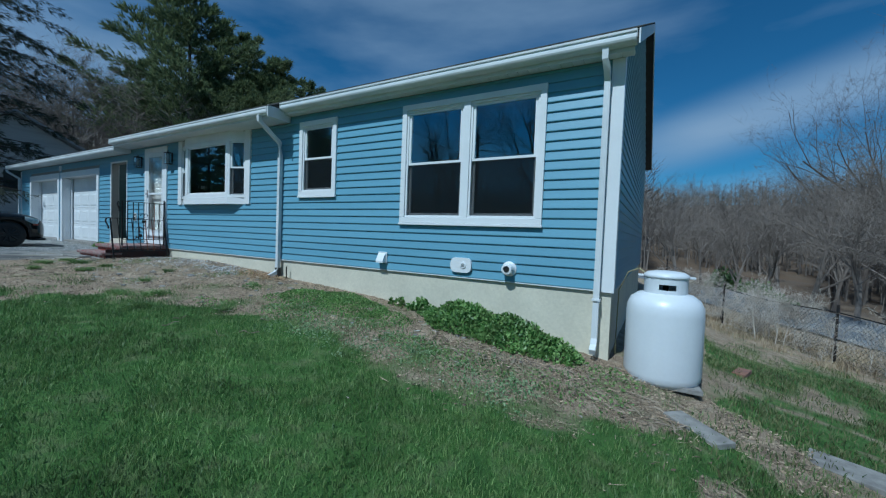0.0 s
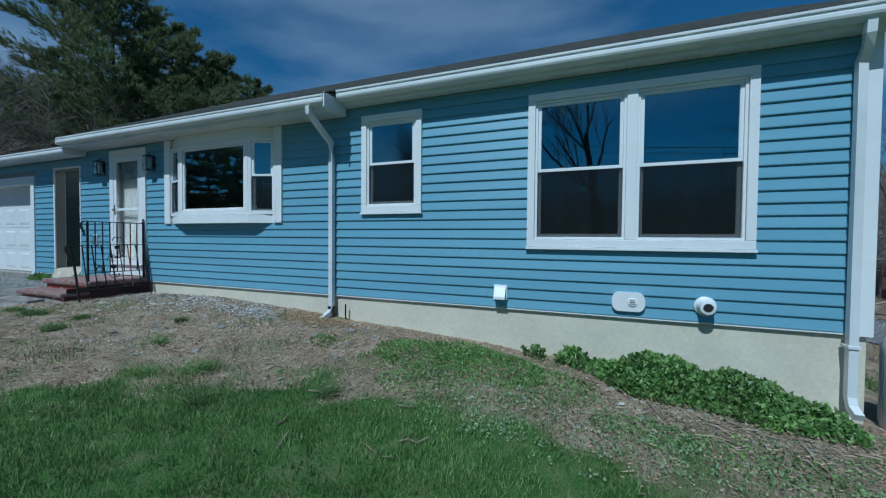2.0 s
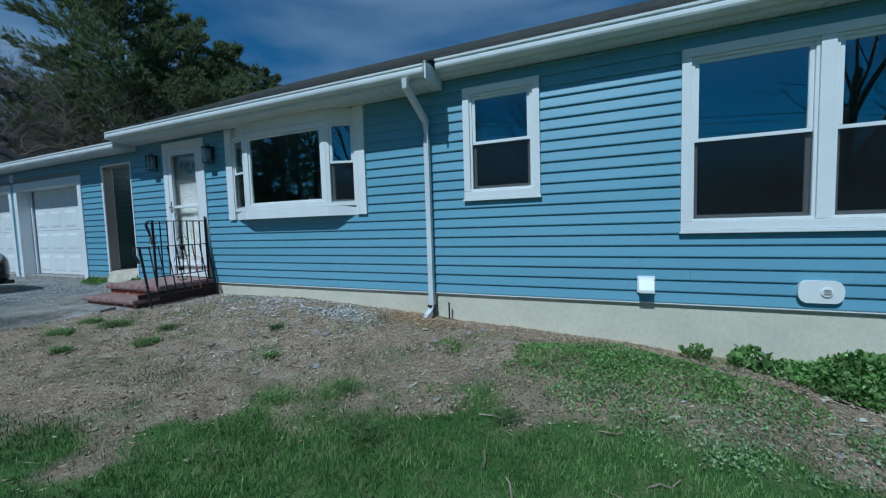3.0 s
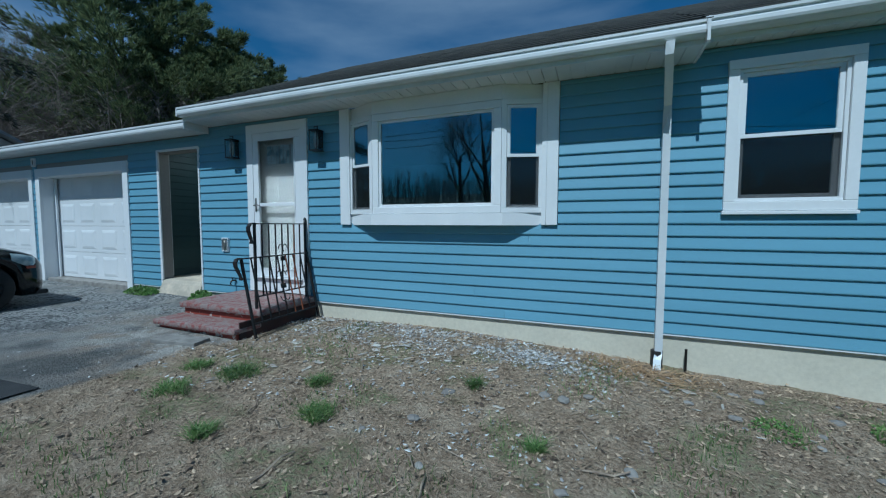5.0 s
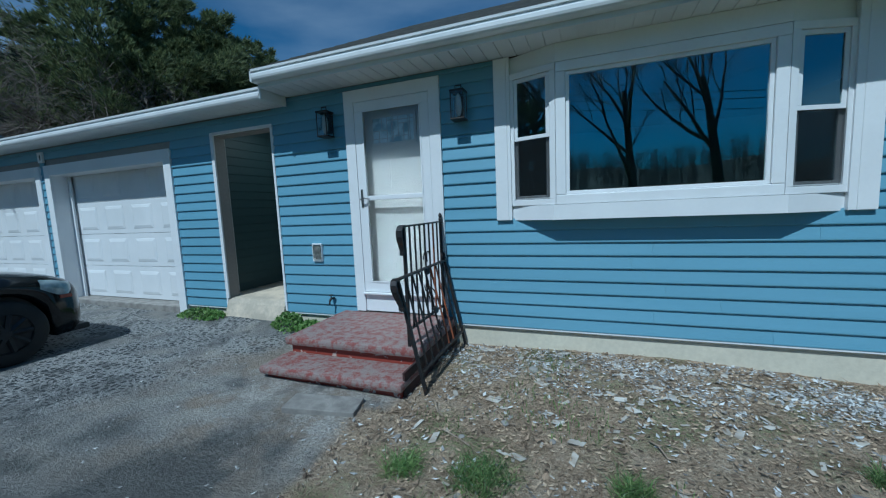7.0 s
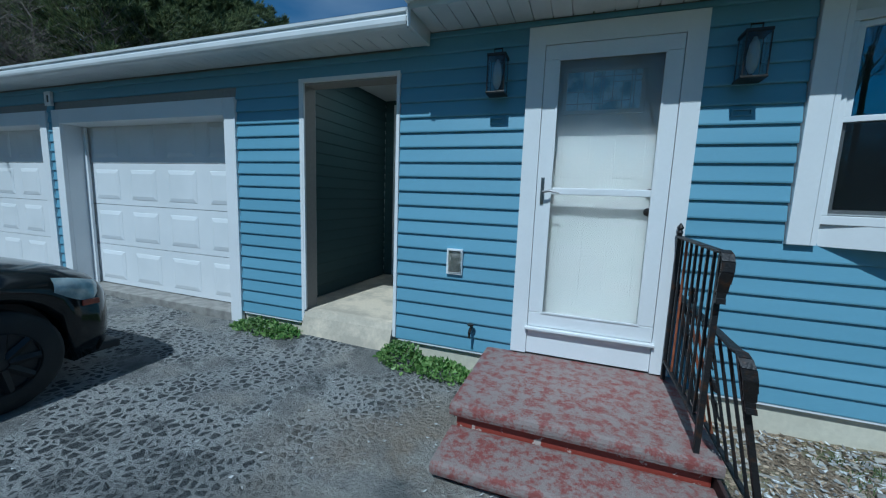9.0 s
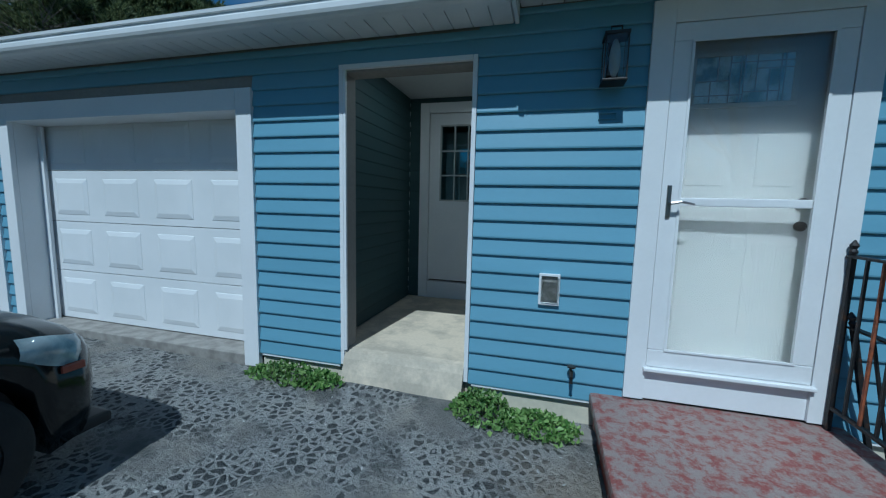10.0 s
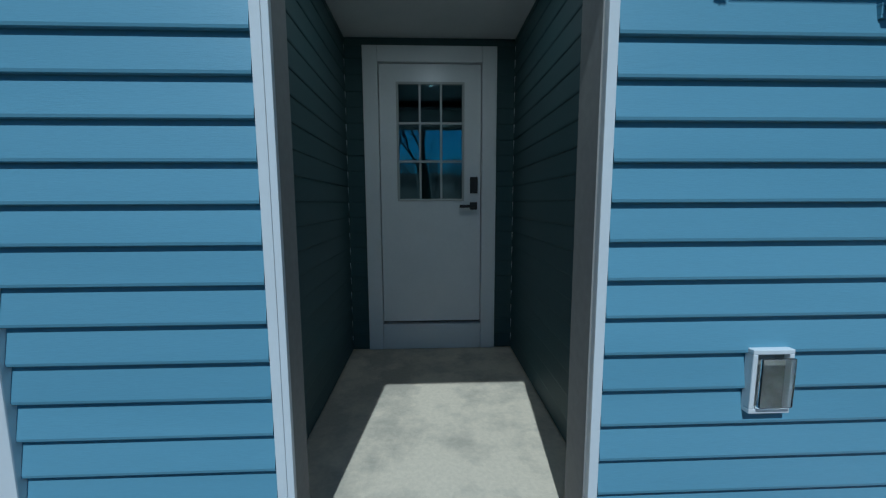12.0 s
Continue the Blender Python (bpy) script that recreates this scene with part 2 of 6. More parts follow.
def thing(name, label, category, at=(0, 0, 0), group=""):
    ob = new(name)
    ob.location = at
    bpy.context.view_layer.update()
    return tagged(ob, label, category, group)


def slab(bm, x0, x1, y0, y1, z0, z1, bevel=0.0):
    """A box by its limits, with its edges rounded by bevel."""
    b = bmesh.new() if bevel else bm
    vs = [b.verts.new((x, y, z)) for x in (x0, x1) for y in (y0, y1) for z in (z0, z1)]
    for f in ((0, 1, 3, 2), (4, 6, 7, 5), (0, 4, 5, 1), (2, 3, 7, 6), (0, 2, 6, 4), (1, 5, 7, 3)):
        b.faces.new([vs[i] for i in f])
    if bevel:
        bmesh.ops.bevel(b, geom=b.edges[:], offset=bevel, segments=2, affect="EDGES", profile=0.6)
        merge(bm, b)
    return bm


def merge(bm, b, m=None):
    table = {}
    for v in b.verts:
        table[v] = bm.verts.new(m @ v.co if m is not None else v.co)
    for f in b.faces:
        try:
            bm.faces.new([table[v] for v in f.verts])
        except ValueError:
            pass
    b.free()
    return bm


def prism(bm, outline, a, b, axis="x"):
    """A closed outline of (u, v) pairs drawn out from a to b along the axis; u, v are the two other axes in order."""
    def at(u, v, w):
        return {"x": (w, u, v), "y": (u, w, v), "z": (u, v, w)}[axis]
    one = [bm.verts.new(at(u, v, a)) for u, v in outline]
    two = [bm.verts.new(at(u, v, b)) for u, v in outline]
    n = len(outline)
    for i in range(n):
        bm.faces.new((one[i], one[(i + 1) % n], two[(i + 1) % n], two[i]))
    bm.faces.new(one[::-1])
    bm.faces.new(two)
    bmesh.ops.recalc_face_normals(bm, faces=bm.faces[:])
    return bm


def tube(bm, points, radius, sides=6, cap=True, square=False):
    """A round or square bar along points; radius one number or one for each point."""
    pts = [Vector(p) for p in points]
    rs = radius if isinstance(radius, (list, tuple)) else [radius] * len(pts)
    rings = []
    for i, p in enumerate(pts):
        d = (pts[min(i + 1, len(pts) - 1)] - pts[max(i - 1, 0)]).normalized()
        ref = Vector((0, 0, 1)) if abs(d.z) < 0.9 else Vector((1, 0, 0))
        u = d.cross(ref).normalized()
        w = d.cross(u)
        off = math.pi / sides if square else 0
        rings.append([bm.verts.new(p + rs[i] * (math.cos(off + 2 * math.pi * k / sides) * u + math.sin(off + 2 * math.pi * k / sides) * w)) for k in range(sides)])
    for r1, r2 in zip(rings, rings[1:]):
        for k in range(sides):
            bm.faces.new((r1[k], r1[(k + 1) % sides], r2[(k + 1) % sides], r2[k]))
    if cap:
        bm.faces.new(rings[0][::-1])
        bm.faces.new(rings[-1])
    return bm


def lathe(bm, profile, centre=(0, 0, 0), sides=32, axis="z", caps=True):
    """A turned body: profile of (radius, height)."""
    rings = []
    for r, h in profile:
        ring = []
        for k in range(sides):
            a = 2 * math.pi * k / sides
            v = {"z": (r * math.cos(a), r * math.sin(a), h), "y": (r * math.cos(a), h, r * math.sin(a)), "x": (h, r * math.cos(a), r * math.sin(a))}[axis]
            ring.append(bm.verts.new(Vector(centre) + Vector(v)))
        rings.append(ring)
    for r1, r2 in zip(rings, rings[1:]):
        for k in range(sides):
            bm.faces.new((r1[k], r1[(k + 1) % sides], r2[(k + 1) % sides], r2[k]))
    if caps:
        bm.faces.new(rings[0][::-1])
        bm.faces.new(rings[-1])
    bmesh.ops.recalc_face_normals(bm, faces=bm.faces[:])
    return bm


def raw_mesh(name, verts, faces, material, kind="stuff", label="", category="", smooth=False):
    me = bpy.data.meshes.new(name)
    me.from_pydata(verts, [], faces)
    me.materials.append(material)
    if smooth:
        me.shade_smooth()
    ob = new(name, me)
    return tagged(ob, label, category, kind=kind)


# ---- ground ----
SLOPE_X = [-400, -60, -25, -17, -12.9, -10.5, -8, -6, -4, -2, 0, 2, 4, 8, 15, 30, 400]
SLOPE_Z = [6, 2.4, 1.0, 0.80, 0.75, 0.70, 0.58, 0.46, 0.33, 0.17, 0.0, -0.30, -0.6, -1.1, -1.6, -2.2, -3.0]


def smooth01(v, a, b):
    s = min(max((v - a) / (b - a), 0.0), 1.0)
    return s * s * (3 - 2 * s)


def bump01(x, y, s, seed=0.0):
    return noise.noise((x * s + seed, y * s - seed, seed))


def ground_z(x, y):
    z = float(np.interp(x, SLOPE_X, SLOPE_Z))
    z += 0.10 * smooth01(y, 2.8, 4.4) * smooth01(x, -10.5, -8.5) * (1 - smooth01(x, -1.6, 0.2))
    z -= 0.065 * max(0.0, min(y, 40) - 3.6) * max(smooth01(x, -0.9, 2.0), smooth01(y, 14, 34) * smooth01(x, -45, -15))
    d = math.hypot(x + 8, y - 2)
    z += 0.06 * smooth01(y, 4.45, 4.8) * smooth01(x, -14.3, -13.8) * (1 - smooth01(x, -12.9, -12.5))
    far = smooth01(d, 60, 330)
    z += far * ((28 if y > 0 else 24) + 10 * bump01(x, y, 0.006, 3.0) + 7 * bump01(x, y, 0.017, 9.0))
    if x > -10.8 or y < -1:
        z += 0.025 * bump01(x, y, 1.1, 5.0) + 0.012 * bump01(x, y, 4.0, 7.0)
        lump = 0.5 + 0.5 * bump01(x, y, 9.0, 2.0)
        z += (0.022 * lump + 0.012 * bump01(x, y, 17.0, 31.0)) * (1 - lawn_at(x, y))
    else:
        z += 0.008 * bump01(x, y, 1.4, 5.0)
    return z


def lawn_edge(x):
    return float(np.interp(x, [-14, -10.5, -8.5, -7, -6, -5, -3.5, -2.3, -0.7, 0, 0.5, 0.9, 3, 6, 12], [-3.5, -0.1, 0.75, 1.7, 2.6, 3.25, 3.2, 3.15, 3.05, 3.05, 3.5, 9.6, 10.4, 9.0, 8.0]))


def lawn_at(x, y):
    """1 on the mown grass, 0 on the bare soil by the house."""
    e = lawn_edge(x) + 0.5 * bump01(x, y, 0.8, 4.0) + 0.6 * bump01(x, y, 2.6, 8.0)
    green = 1 - smooth01(y, e - 0.5, e + 0.5)
    if x > 0.3:
        green *= 0.25 + 0.75 * smooth01(0.5 + bump01(x, y, 0.9, 21.0) + 0.6 * bump01(x, y, 3.0, 22.0), 0.25, 0.6)
    return green


def drive_at(x, y):
    e = -10.85 + 0.08 * bump01(x, y, 1.3, 6.0) if y < 3.4 else -10.7
    if y < -6.5:
        return 0.0
    return 1 - smooth01(x, e - 0.06, e + 0.06)


def axis_lines(fine0, fine1, step, far):
    out = list(np.arange(fine0, fine1 + 1e-6, step))
    s, v = step, fine1
    while v < far:
        s = min(s * 1.25, 14)
        v += s
        out.append(v)
    s, v = step, fine0
    while v > -far:
        s = min(s * 1.25, 14)
        v -= s
        out.insert(0, v)
    return out


gx, gy = axis_lines(-15.5, 2.5, 0.075, 420), axis_lines(-1.6, 5.0, 0.075, 420)
verts, cols = [], []
for y in gy:
    for x in gx:
        verts.append((x, y, ground_z(x, y)))
        cols.append((lawn_at(x, y), drive_at(x, y), smooth01(math.hypot(x + 8, y - 2), 28, 60), 1.0))
nx = len(gx)
faces = [(j * nx + i, j * nx + i + 1, (j + 1) * nx + i + 1, (j + 1) * nx + i) for j in range(len(gy) - 1) for i in range(nx - 1)]


def ground_material():
    m = bpy.data.materials.new("ground_surface")
    m.use_nodes = True
    n, l = m.node_tree.nodes, m.node_tree.links
    p = n["Principled BSDF"]
    p.inputs["Roughness"].default_value = 0.9
    p.inputs["Specular IOR Level"].default_value = 0.25
    at = n.new("ShaderNodeAttribute")
    at.attribute_name = "cover"
    sep = n.new("ShaderNodeSeparateColor")
    l.new(at.outputs["Color"], sep.inputs[0])
    geo = n.new("ShaderNodeNewGeometry")

    def noise_node(scale, detail=5, rough=0.55):
        t = n.new("ShaderNodeTexNoise")
        t.inputs["Scale"].default_value, t.inputs["Detail"].default_value, t.inputs["Roughness"].default_value = scale, detail, rough
        l.new(geo.outputs["Position"], t.inputs["Vector"])
        return t.outputs[0]

    def ramp(src, stops):
        r = n.new("ShaderNodeValToRGB")
        while len(r.color_ramp.elements) < len(stops):
            r.color_ramp.elements.new(0.5)
        for e, (pos, c) in zip(r.color_ramp.elements, stops):
            e.position, e.color = pos, (*c, 1)
        l.new(src, r.inputs[0])
        return r.outputs[0]

    def mix(f, a, b):
        x = n.new("ShaderNodeMix")
        x.data_type = "RGBA"
        l.new(f, x.inputs[0])
        l.new(a, x.inputs[6])
        l.new(b, x.inputs[7])
        return x.outputs[2]

    def rng(src, a, b, c=0.0, d=1.0):
        r = n.new("ShaderNodeMapRange")
        for k, v in zip(("From Min", "From Max", "To Min", "To Max"), (a, b, c, d)):
            r.inputs[k].default_value = v
        l.new(src, r.inputs[0])
        return r.outputs[0]

    def math_node(op, a, b):
        x = n.new("ShaderNodeMath")
        x.operation = op
        for k, v in enumerate((a, b)):
            if isinstance(v, (int, float)):
                x.inputs[k].default_value = v
            else:
                l.new(v, x.inputs[k])
        return x.outputs[0]

    big, mid, small = noise_node(0.9), noise_node(5.0), noise_node(45.0, 6, 0.7)
    grass = ramp(mid, [(0.3, (0.06, 0.135, 0.028)), (0.5, (0.10, 0.20, 0.045)), (0.7, (0.18, 0.23, 0.09))])
    soil = ramp(mid, [(0.3, (0.20, 0.145, 0.095)), (0.5, (0.43, 0.33, 0.23)), (0.68, (0.62, 0.51, 0.38))])
    soil2 = ramp(small, [(0.35, (0.13, 0.095, 0.065)), (0.52, (0.38, 0.29, 0.20)), (0.66, (0.70, 0.60, 0.47))])
    soil = mix(rng(big, 0.2, 0.8, 0.35, 0.7), soil, soil2)
    weeds = math_node("MULTIPLY", rng(noise_node(1.7), 0.52, 0.62), rng(small, 0.42, 0.55))
    soil = mix(math_node("MULTIPLY", weeds, 0.55), soil, grass)
    cover = mix(rng(math_node("ADD", sep.outputs[0], math_node("MULTIPLY", small, 0.5)), 0.5, 0.95), soil, grass)
    drive = ramp(noise_node(2.2), [(0.3, (0.13, 0.135, 0.135)), (0.5, (0.26, 0.258, 0.245)), (0.7, (0.42, 0.395, 0.35))])
    vor = n.new("ShaderNodeTexVoronoi")
    vor.feature = "DISTANCE_TO_EDGE"
    vor.inputs["Scale"].default_value, vor.inputs["Randomness"].default_value = 16.5, 0.85
    wob = n.new("ShaderNodeVectorMath")
    wob.operation = "MULTIPLY_ADD"
    wn2 = n.new("ShaderNodeTexNoise")
    wn2.inputs["Scale"].default_value, wn2.inputs["Detail"].default_value = 20, 4
    l.new(geo.outputs["Position"], wn2.inputs["Vector"])
    l.new(wn2.outputs["Color"], wob.inputs[0])
    wob.inputs[1].default_value = (0.035, 0.035, 0.0)
    l.new(geo.outputs["Position"], wob.inputs[2])
    flat = n.new("ShaderNodeVectorMath")
    flat.operation = "MULTIPLY"
    l.new(wob.outputs[0], flat.inputs[0])
    flat.inputs[1].default_value = (1, 1, 0)
    l.new(flat.outputs[0], vor.inputs["Vector"])
    pads = rng(math_node("ADD", vor.outputs["Distance"], math_node("MULTIPLY", noise_node(2.6, 3), -0.28)), -0.03, 0.06)
    sx = n.new("ShaderNodeSeparateXYZ")
    l.new(geo.outputs["Position"], sx.inputs[0])
    zone = math_node("MULTIPLY", rng(math_node("ADD", sx.outputs[0], math_node("MULTIPLY", sx.outputs[1], -0.55)), -14.15, -14.75), rng(sx.outputs[1], 1.9, 2.7))
    zone = math_node("MULTIPLY", zone, rng(noise_node(1.4, 3), 0.36, 0.50))
    pads = math_node("MULTIPLY", pads, zone)
    grit = ramp(small, [(0.3, (0.32, 0.33, 0.33)), (0.7, (0.56, 0.56, 0.55))])
    drive = mix(math_node("MULTIPLY", zone, 0.7), drive, grit)
    dark = ramp(small, [(0.35, (0.05, 0.056, 0.06)), (0.65, (0.12, 0.128, 0.13))])
    drive = mix(pads, drive, dark)
    crack = noise_node(3.0, 8, 0.65)
    drive = mix(math_node("MULTIPLY", rng(crack, 0.56, 0.62), 0.6), drive, dark)
    sand = ramp(small, [(0.3, (0.25, 0.205, 0.16)), (0.7, (0.40, 0.345, 0.28))])
    near = math_node("MULTIPLY", rng(sx.outputs[0], -13.3, -12.2), rng(sx.outputs[1], 4.7, 3.9))
    near = math_node("MULTIPLY", near, rng(sx.outputs[1], 2.0, 2.9))
    drive = mix(math_node("MULTIPLY", near, rng(noise_node(1.9, 4), 0.40, 0.56)), drive, sand)
    worn = math_node("MULTIPLY", rng(sx.outputs[0], -12.9, -11.9), math_node("MULTIPLY", rng(sx.outputs[1], 2.5, 3.0), rng(sx.outputs[1], 4.1, 3.6)))
    pale = ramp(small, [(0.35, (0.32, 0.30, 0.27)), (0.62, (0.58, 0.56, 0.52))])
    drive = mix(math_node("MULTIPLY", worn, rng(noise_node(3.3, 6, 0.7), 0.42, 0.56)), drive, pale)
    broken = math_node("MULTIPLY", rng(noise_node(1.1, 7, 0.6), 0.52, 0.60), rng(sx.outputs[1], 3.5, 2.7))
    drive = mix(math_node("MULTIPLY", broken, 0.75), drive, dark)
    cover = mix(sep.outputs[1], cover, drive)
    woods = ramp(noise_node(0.25), [(0.35, (0.14, 0.11, 0.085)), (0.65, (0.14, 0.095, 0.06))])
    cover = mix(sep.outputs[2], cover, woods)
    l.new(cover, p.inputs["Base Color"])
    bp = n.new("ShaderNodeBump")
    bp.inputs["Strength"].default_value, bp.inputs["Distance"].default_value = 1.0, 0.05
    hgt = math_node("MULTIPLY_ADD", pads, 0.35)
    l.new(small, hgt.node.inputs[2])
    l.new(hgt, bp.inputs["Height"])
    l.new(bp.outputs[0], p.inputs["Normal"])
    return m


ground = raw_mesh("ground", verts, faces, ground_material(), "structure", "sloping ground of mown grass, bare soil and worn driveway", "ground", smooth=True)
att = ground.data.color_attributes.new("cover", "FLOAT_COLOR", "POINT")
att.data.foreach_set("color", np.array(cols, dtype=np.float32).ravel())

# ---- house: shell ----
WY = 4.87            # face of the sheathing behind the boards
WEST, EAST, BACK = -22.05, -0.45, 12.7
SID0, COURSE = 0.92, 0.1215
RIDGE_Y, RIDGE_Z, EAVE_Y, EAVE_Z = 8.8, 5.93, 4.33, 3.66
PITCH = (RIDGE_Z - EAVE_Z) / (RIDGE_Y - EAVE_Y)
# openings in the front: x0, x1, z0, z1
BIG = (-3.50, -1.34, 1.71, 3.44)
SMALL = (-5.84, -4.97, 2.16, 3.45)
BAY = (-10.12, -7.38, 2.05, 3.60)
STORM = (-11.83, -10.71, 0.80, 3.44)
ENTRY = (-13.94, -12.885, 0.80, 3.24)
GARAGE_1 = (-17.80, -14.72, 0.70, 3.13)
GARAGE_2 = (-20.92, -17.93, 0.70, 3.13)
OPENINGS = [BIG, SMALL, BAY, STORM, ENTRY, GARAGE_1, GARAGE_2]


def spans(x0, x1, z0, z1, holes):
    """What is left of x0..x1 at the height z0..z1 beside the holes."""
    out = [(x0, x1)]
    for a, b, c, d in holes:
        if z1 > c + 0.03 and z0 < d - 0.03:
            out = [s for p, q in out for s in ((p, min(q, a)), (max(p, b), q)) if s[1] - s[0] > 0.01]
    return out


def wall_with_holes(bm, x0, x1, y0, y1, z0, z1, holes):
    xs = sorted({x0, x1, *[v for h in holes for v in h[:2] if x0 < v < x1]})
    for a, b in zip(xs, xs[1:]):
        mid = (a + b) / 2
        cuts = sorted((max(h[2], z0), min(h[3], z1)) for h in holes if h[0] < mid < h[1])
        z = z0
        for c, d in cuts:
            if c > z + 0.001:
                slab(bm, a, b, y0, y1, z, c)
            z = max(z, d)
        if z < z1 - 0.001:
            slab(bm, a, b, y0, y1, z, z1)


def top_of_wall(x):
    return 3.60 if x > -6.2 else (3.50 if x > -12.9 else 3.40)


HOLES = [(a + 0.04, b - 0.04, c + 0.04, d - 0.04) for a, b, c, d in OPENINGS]
south = tagged(new("wall_south"), "long front wall clad in blue vinyl clapboard", "wall", kind="structure")
bm = bmesh.new()
for x0, x1 in ((-6.2, EAST), (-12.9, -6.2), (WEST, -12.9)):
    wall_with_holes(bm, x0, x1, WY, WY + 0.16, 0.92, top_of_wall((x0 + x1) / 2) + 0.05, [h for h in HOLES if h[1] > x0 and h[0] < x1])
part("sheathing", bm, M_INSIDE, south)
bm = bmesh.new()
for x0, x1 in ((-14.72, -13.94), (-12.87, -11.83), (-11.83, EAST), (WEST, -20.92), (-17.93, -17.80)):
    slab(bm, x0, x1, WY + 0.012, WY + 0.22, -0.6, 0.918)
part("foundation", bm, M_CONC, south, "pale painted concrete foundation", kind="structure")
bm = bmesh.new()
for x0, x1 in ((-14.70, -13.95), (-12.86, -11.84), (-10.70, -0.58)):
    slab(bm, x0, x1, WY - 0.022, WY + 0.01, 0.905, 0.925)
part("starter_strip", bm, M_PVC, south)

east = tagged(new("wall_east"), "gable end wall clad in blue vinyl clapboard", "wall", kind="structure")
bm = bmesh.new()
prism(bm, [(WY + 0.16, 0.92), (BACK, 0.92), (BACK, 3.9), (RIDGE_Y, RIDGE_Z - 0.14), (WY + 0.16, EAVE_Z + PITCH * (WY + 0.16 - EAVE_Y) - 0.14)], EAST - 0.16, EAST, "x")
part("sheathing", bm, M_INSIDE, east)
bm = slab(bmesh.new(), EAST - 0.22, EAST - 0.012, WY + 0.22, BACK, -2.2, 0.918)
part("foundation", bm, M_CONC, east, "pale painted concrete foundation", kind="structure")
bm = bmesh.new()
slab(bm, WEST, EAST - 0.16, BACK - 0.16, BACK, -1.5, 3.9)
part("wall_north", bm, M_NEIGHBOUR, None, "plain back wall", kind="structure")["category"] = "wall"
bm = slab(bmesh.new(), WEST, WEST + 0.16, WY + 0.16, BACK - 0.16, 0.3, 3.6)
part("wall_west", bm, M_NEIGHBOUR, None, "plain end wall of the garage", kind="structure")["category"] = "wall"

# inside: floor, ceiling and dividing walls, seen dimly through the panes
bm = slab(bmesh.new(), -12.7, EAST - 0.17, WY + 0.165, BACK - 0.165, 0.98, 1.08)
tagged(part("floor", bm, M_INFLOOR, None, "dark wooden interior floor", kind="structure"), category="floor")
bm = slab(bmesh.new(), -12.7, EAST - 0.17, WY + 0.165, BACK - 0.165, 3.50, 3.58)
tagged(part("ceiling", bm, M_INSIDE, None, "plain interior ceiling", kind="structure"), category="ceiling")
bm = bmesh.new()
slab(bm, -6.45, -6.33, WY + 0.165, BACK - 0.17, 1.085, 3.495)
slab(bm, -4.4, -4.28, WY + 0.165, BACK - 0.17, 1.085, 3.495)
slab(bm, -12.68, -6.46, 9.3, 9.42, 1.085, 3.495)
slab(bm, -4.27, -0.63, 8.6, 8.72, 1.085, 3.495)
tagged(part("partition_wall", bm, M_INSIDE, None, "plain interior partition walls", kind="structure"), category="wall")

# ---- roofs ----


def roof(name, x0, x1, ey, ez, ry, rz, by, bz, label):
    r = tagged(new(name), label, "roof", kind="structure")
    bm = bmesh.new()
    prism(bm, [(ey, ez), (ry, rz), (by, bz), (by, bz - 0.10), (ry, rz - 0.12), (ey, ez - 0.10)], x0, x1, "x")
    part("deck", bm, M_BLACK, r)
    n = 14
    bm = bmesh.new()
    for i in range(n):
        a, b = i / n, (i + 1) / n
        y0, z0, y1, z1 = ey + (ry - ey) * a, ez + (rz - ez) * a, ey + (ry - ey) * b, ez + (rz - ez) * b
        y0 -= 0.03
        prism(bm, [(y0, z0 + 0.006), (y0, z0 + 0.016), (y1, z1 + 0.010), (y1, z1 + 0.004)], x0 - 0.02, x1 + 0.02, "x")
    for i in range(6):
        a, b = i / 6, (i + 1) / 6
        y0, z0, y1, z1 = by + (ry - by) * a, bz + (rz - bz) * a, by + (ry - by) * b, bz + (rz - bz) * b
        prism(bm, [(y0, z0 + 0.006), (y0, z0 + 0.016), (y1, z1 + 0.010), (y1, z1 + 0.004)], x0 - 0.02, x1 + 0.02, "x")
    part("shingles", bm, M_SHINGLE, r, "dark asphalt shingle courses", kind="stuff")
    return r


BACK_Z = RIDGE_Z - PITCH * (BACK + 0.3 - RIDGE_Y)
roof("roof_main", -12.63, -6.14, EAVE_Y + 0.045, EAVE_Z + 0.012, RIDGE_Y, RIDGE_Z, BACK + 0.3, BACK_Z, "dark shingled gable roof with a deep front overhang")
E_Y = 4.60
roof("roof_wing", -6.12, EAST + 0.16, E_Y, EAVE_Z + PITCH * (E_Y - EAVE_Y), RIDGE_Y, RIDGE_Z, BACK + 0.3, BACK_Z, "dark shingled gable roof of the bedroom wing")
roof("roof_garage", WEST - 0.15, -12.66, 4.49, 3.515, RIDGE_Y, 4.45, BACK + 0.3, 3.58, "low dark shingled garage roof")


def soffit(name, x0, x1, y0, y1, z, slots=True):
    s = tagged(new(name), "white vented vinyl soffit under the eave", "soffit", kind="structure")
    n = max(1, int(round((x1 - x0) / 0.135)))
    w = (x1 - x0) / n
    panel = slab(bmesh.new(), 0.004, w - 0.004, y0, y1, z, z + 0.012)
    me = bpy.data.meshes.new("soffit_panel")
    panel.to_mesh(me)
    panel.free()
    me.materials.append(M_ALU)
    for i in range(n):
        o = new("soffit_panel", me)
        o.location.x = x0 + i * w
        o.parent = s
    part("soffit_backing", slab(bmesh.new(), x0, x1, y0, y1, z + 0.0125, z + 0.03), M_ALU, s)
    bm = bmesh.new()
    slab(bm, x0, x1, y0 - 0.012, y0 - 0.001, z - 0.005, z + 0.15)
    part("fascia", bm, M_ALU, s)
    return s


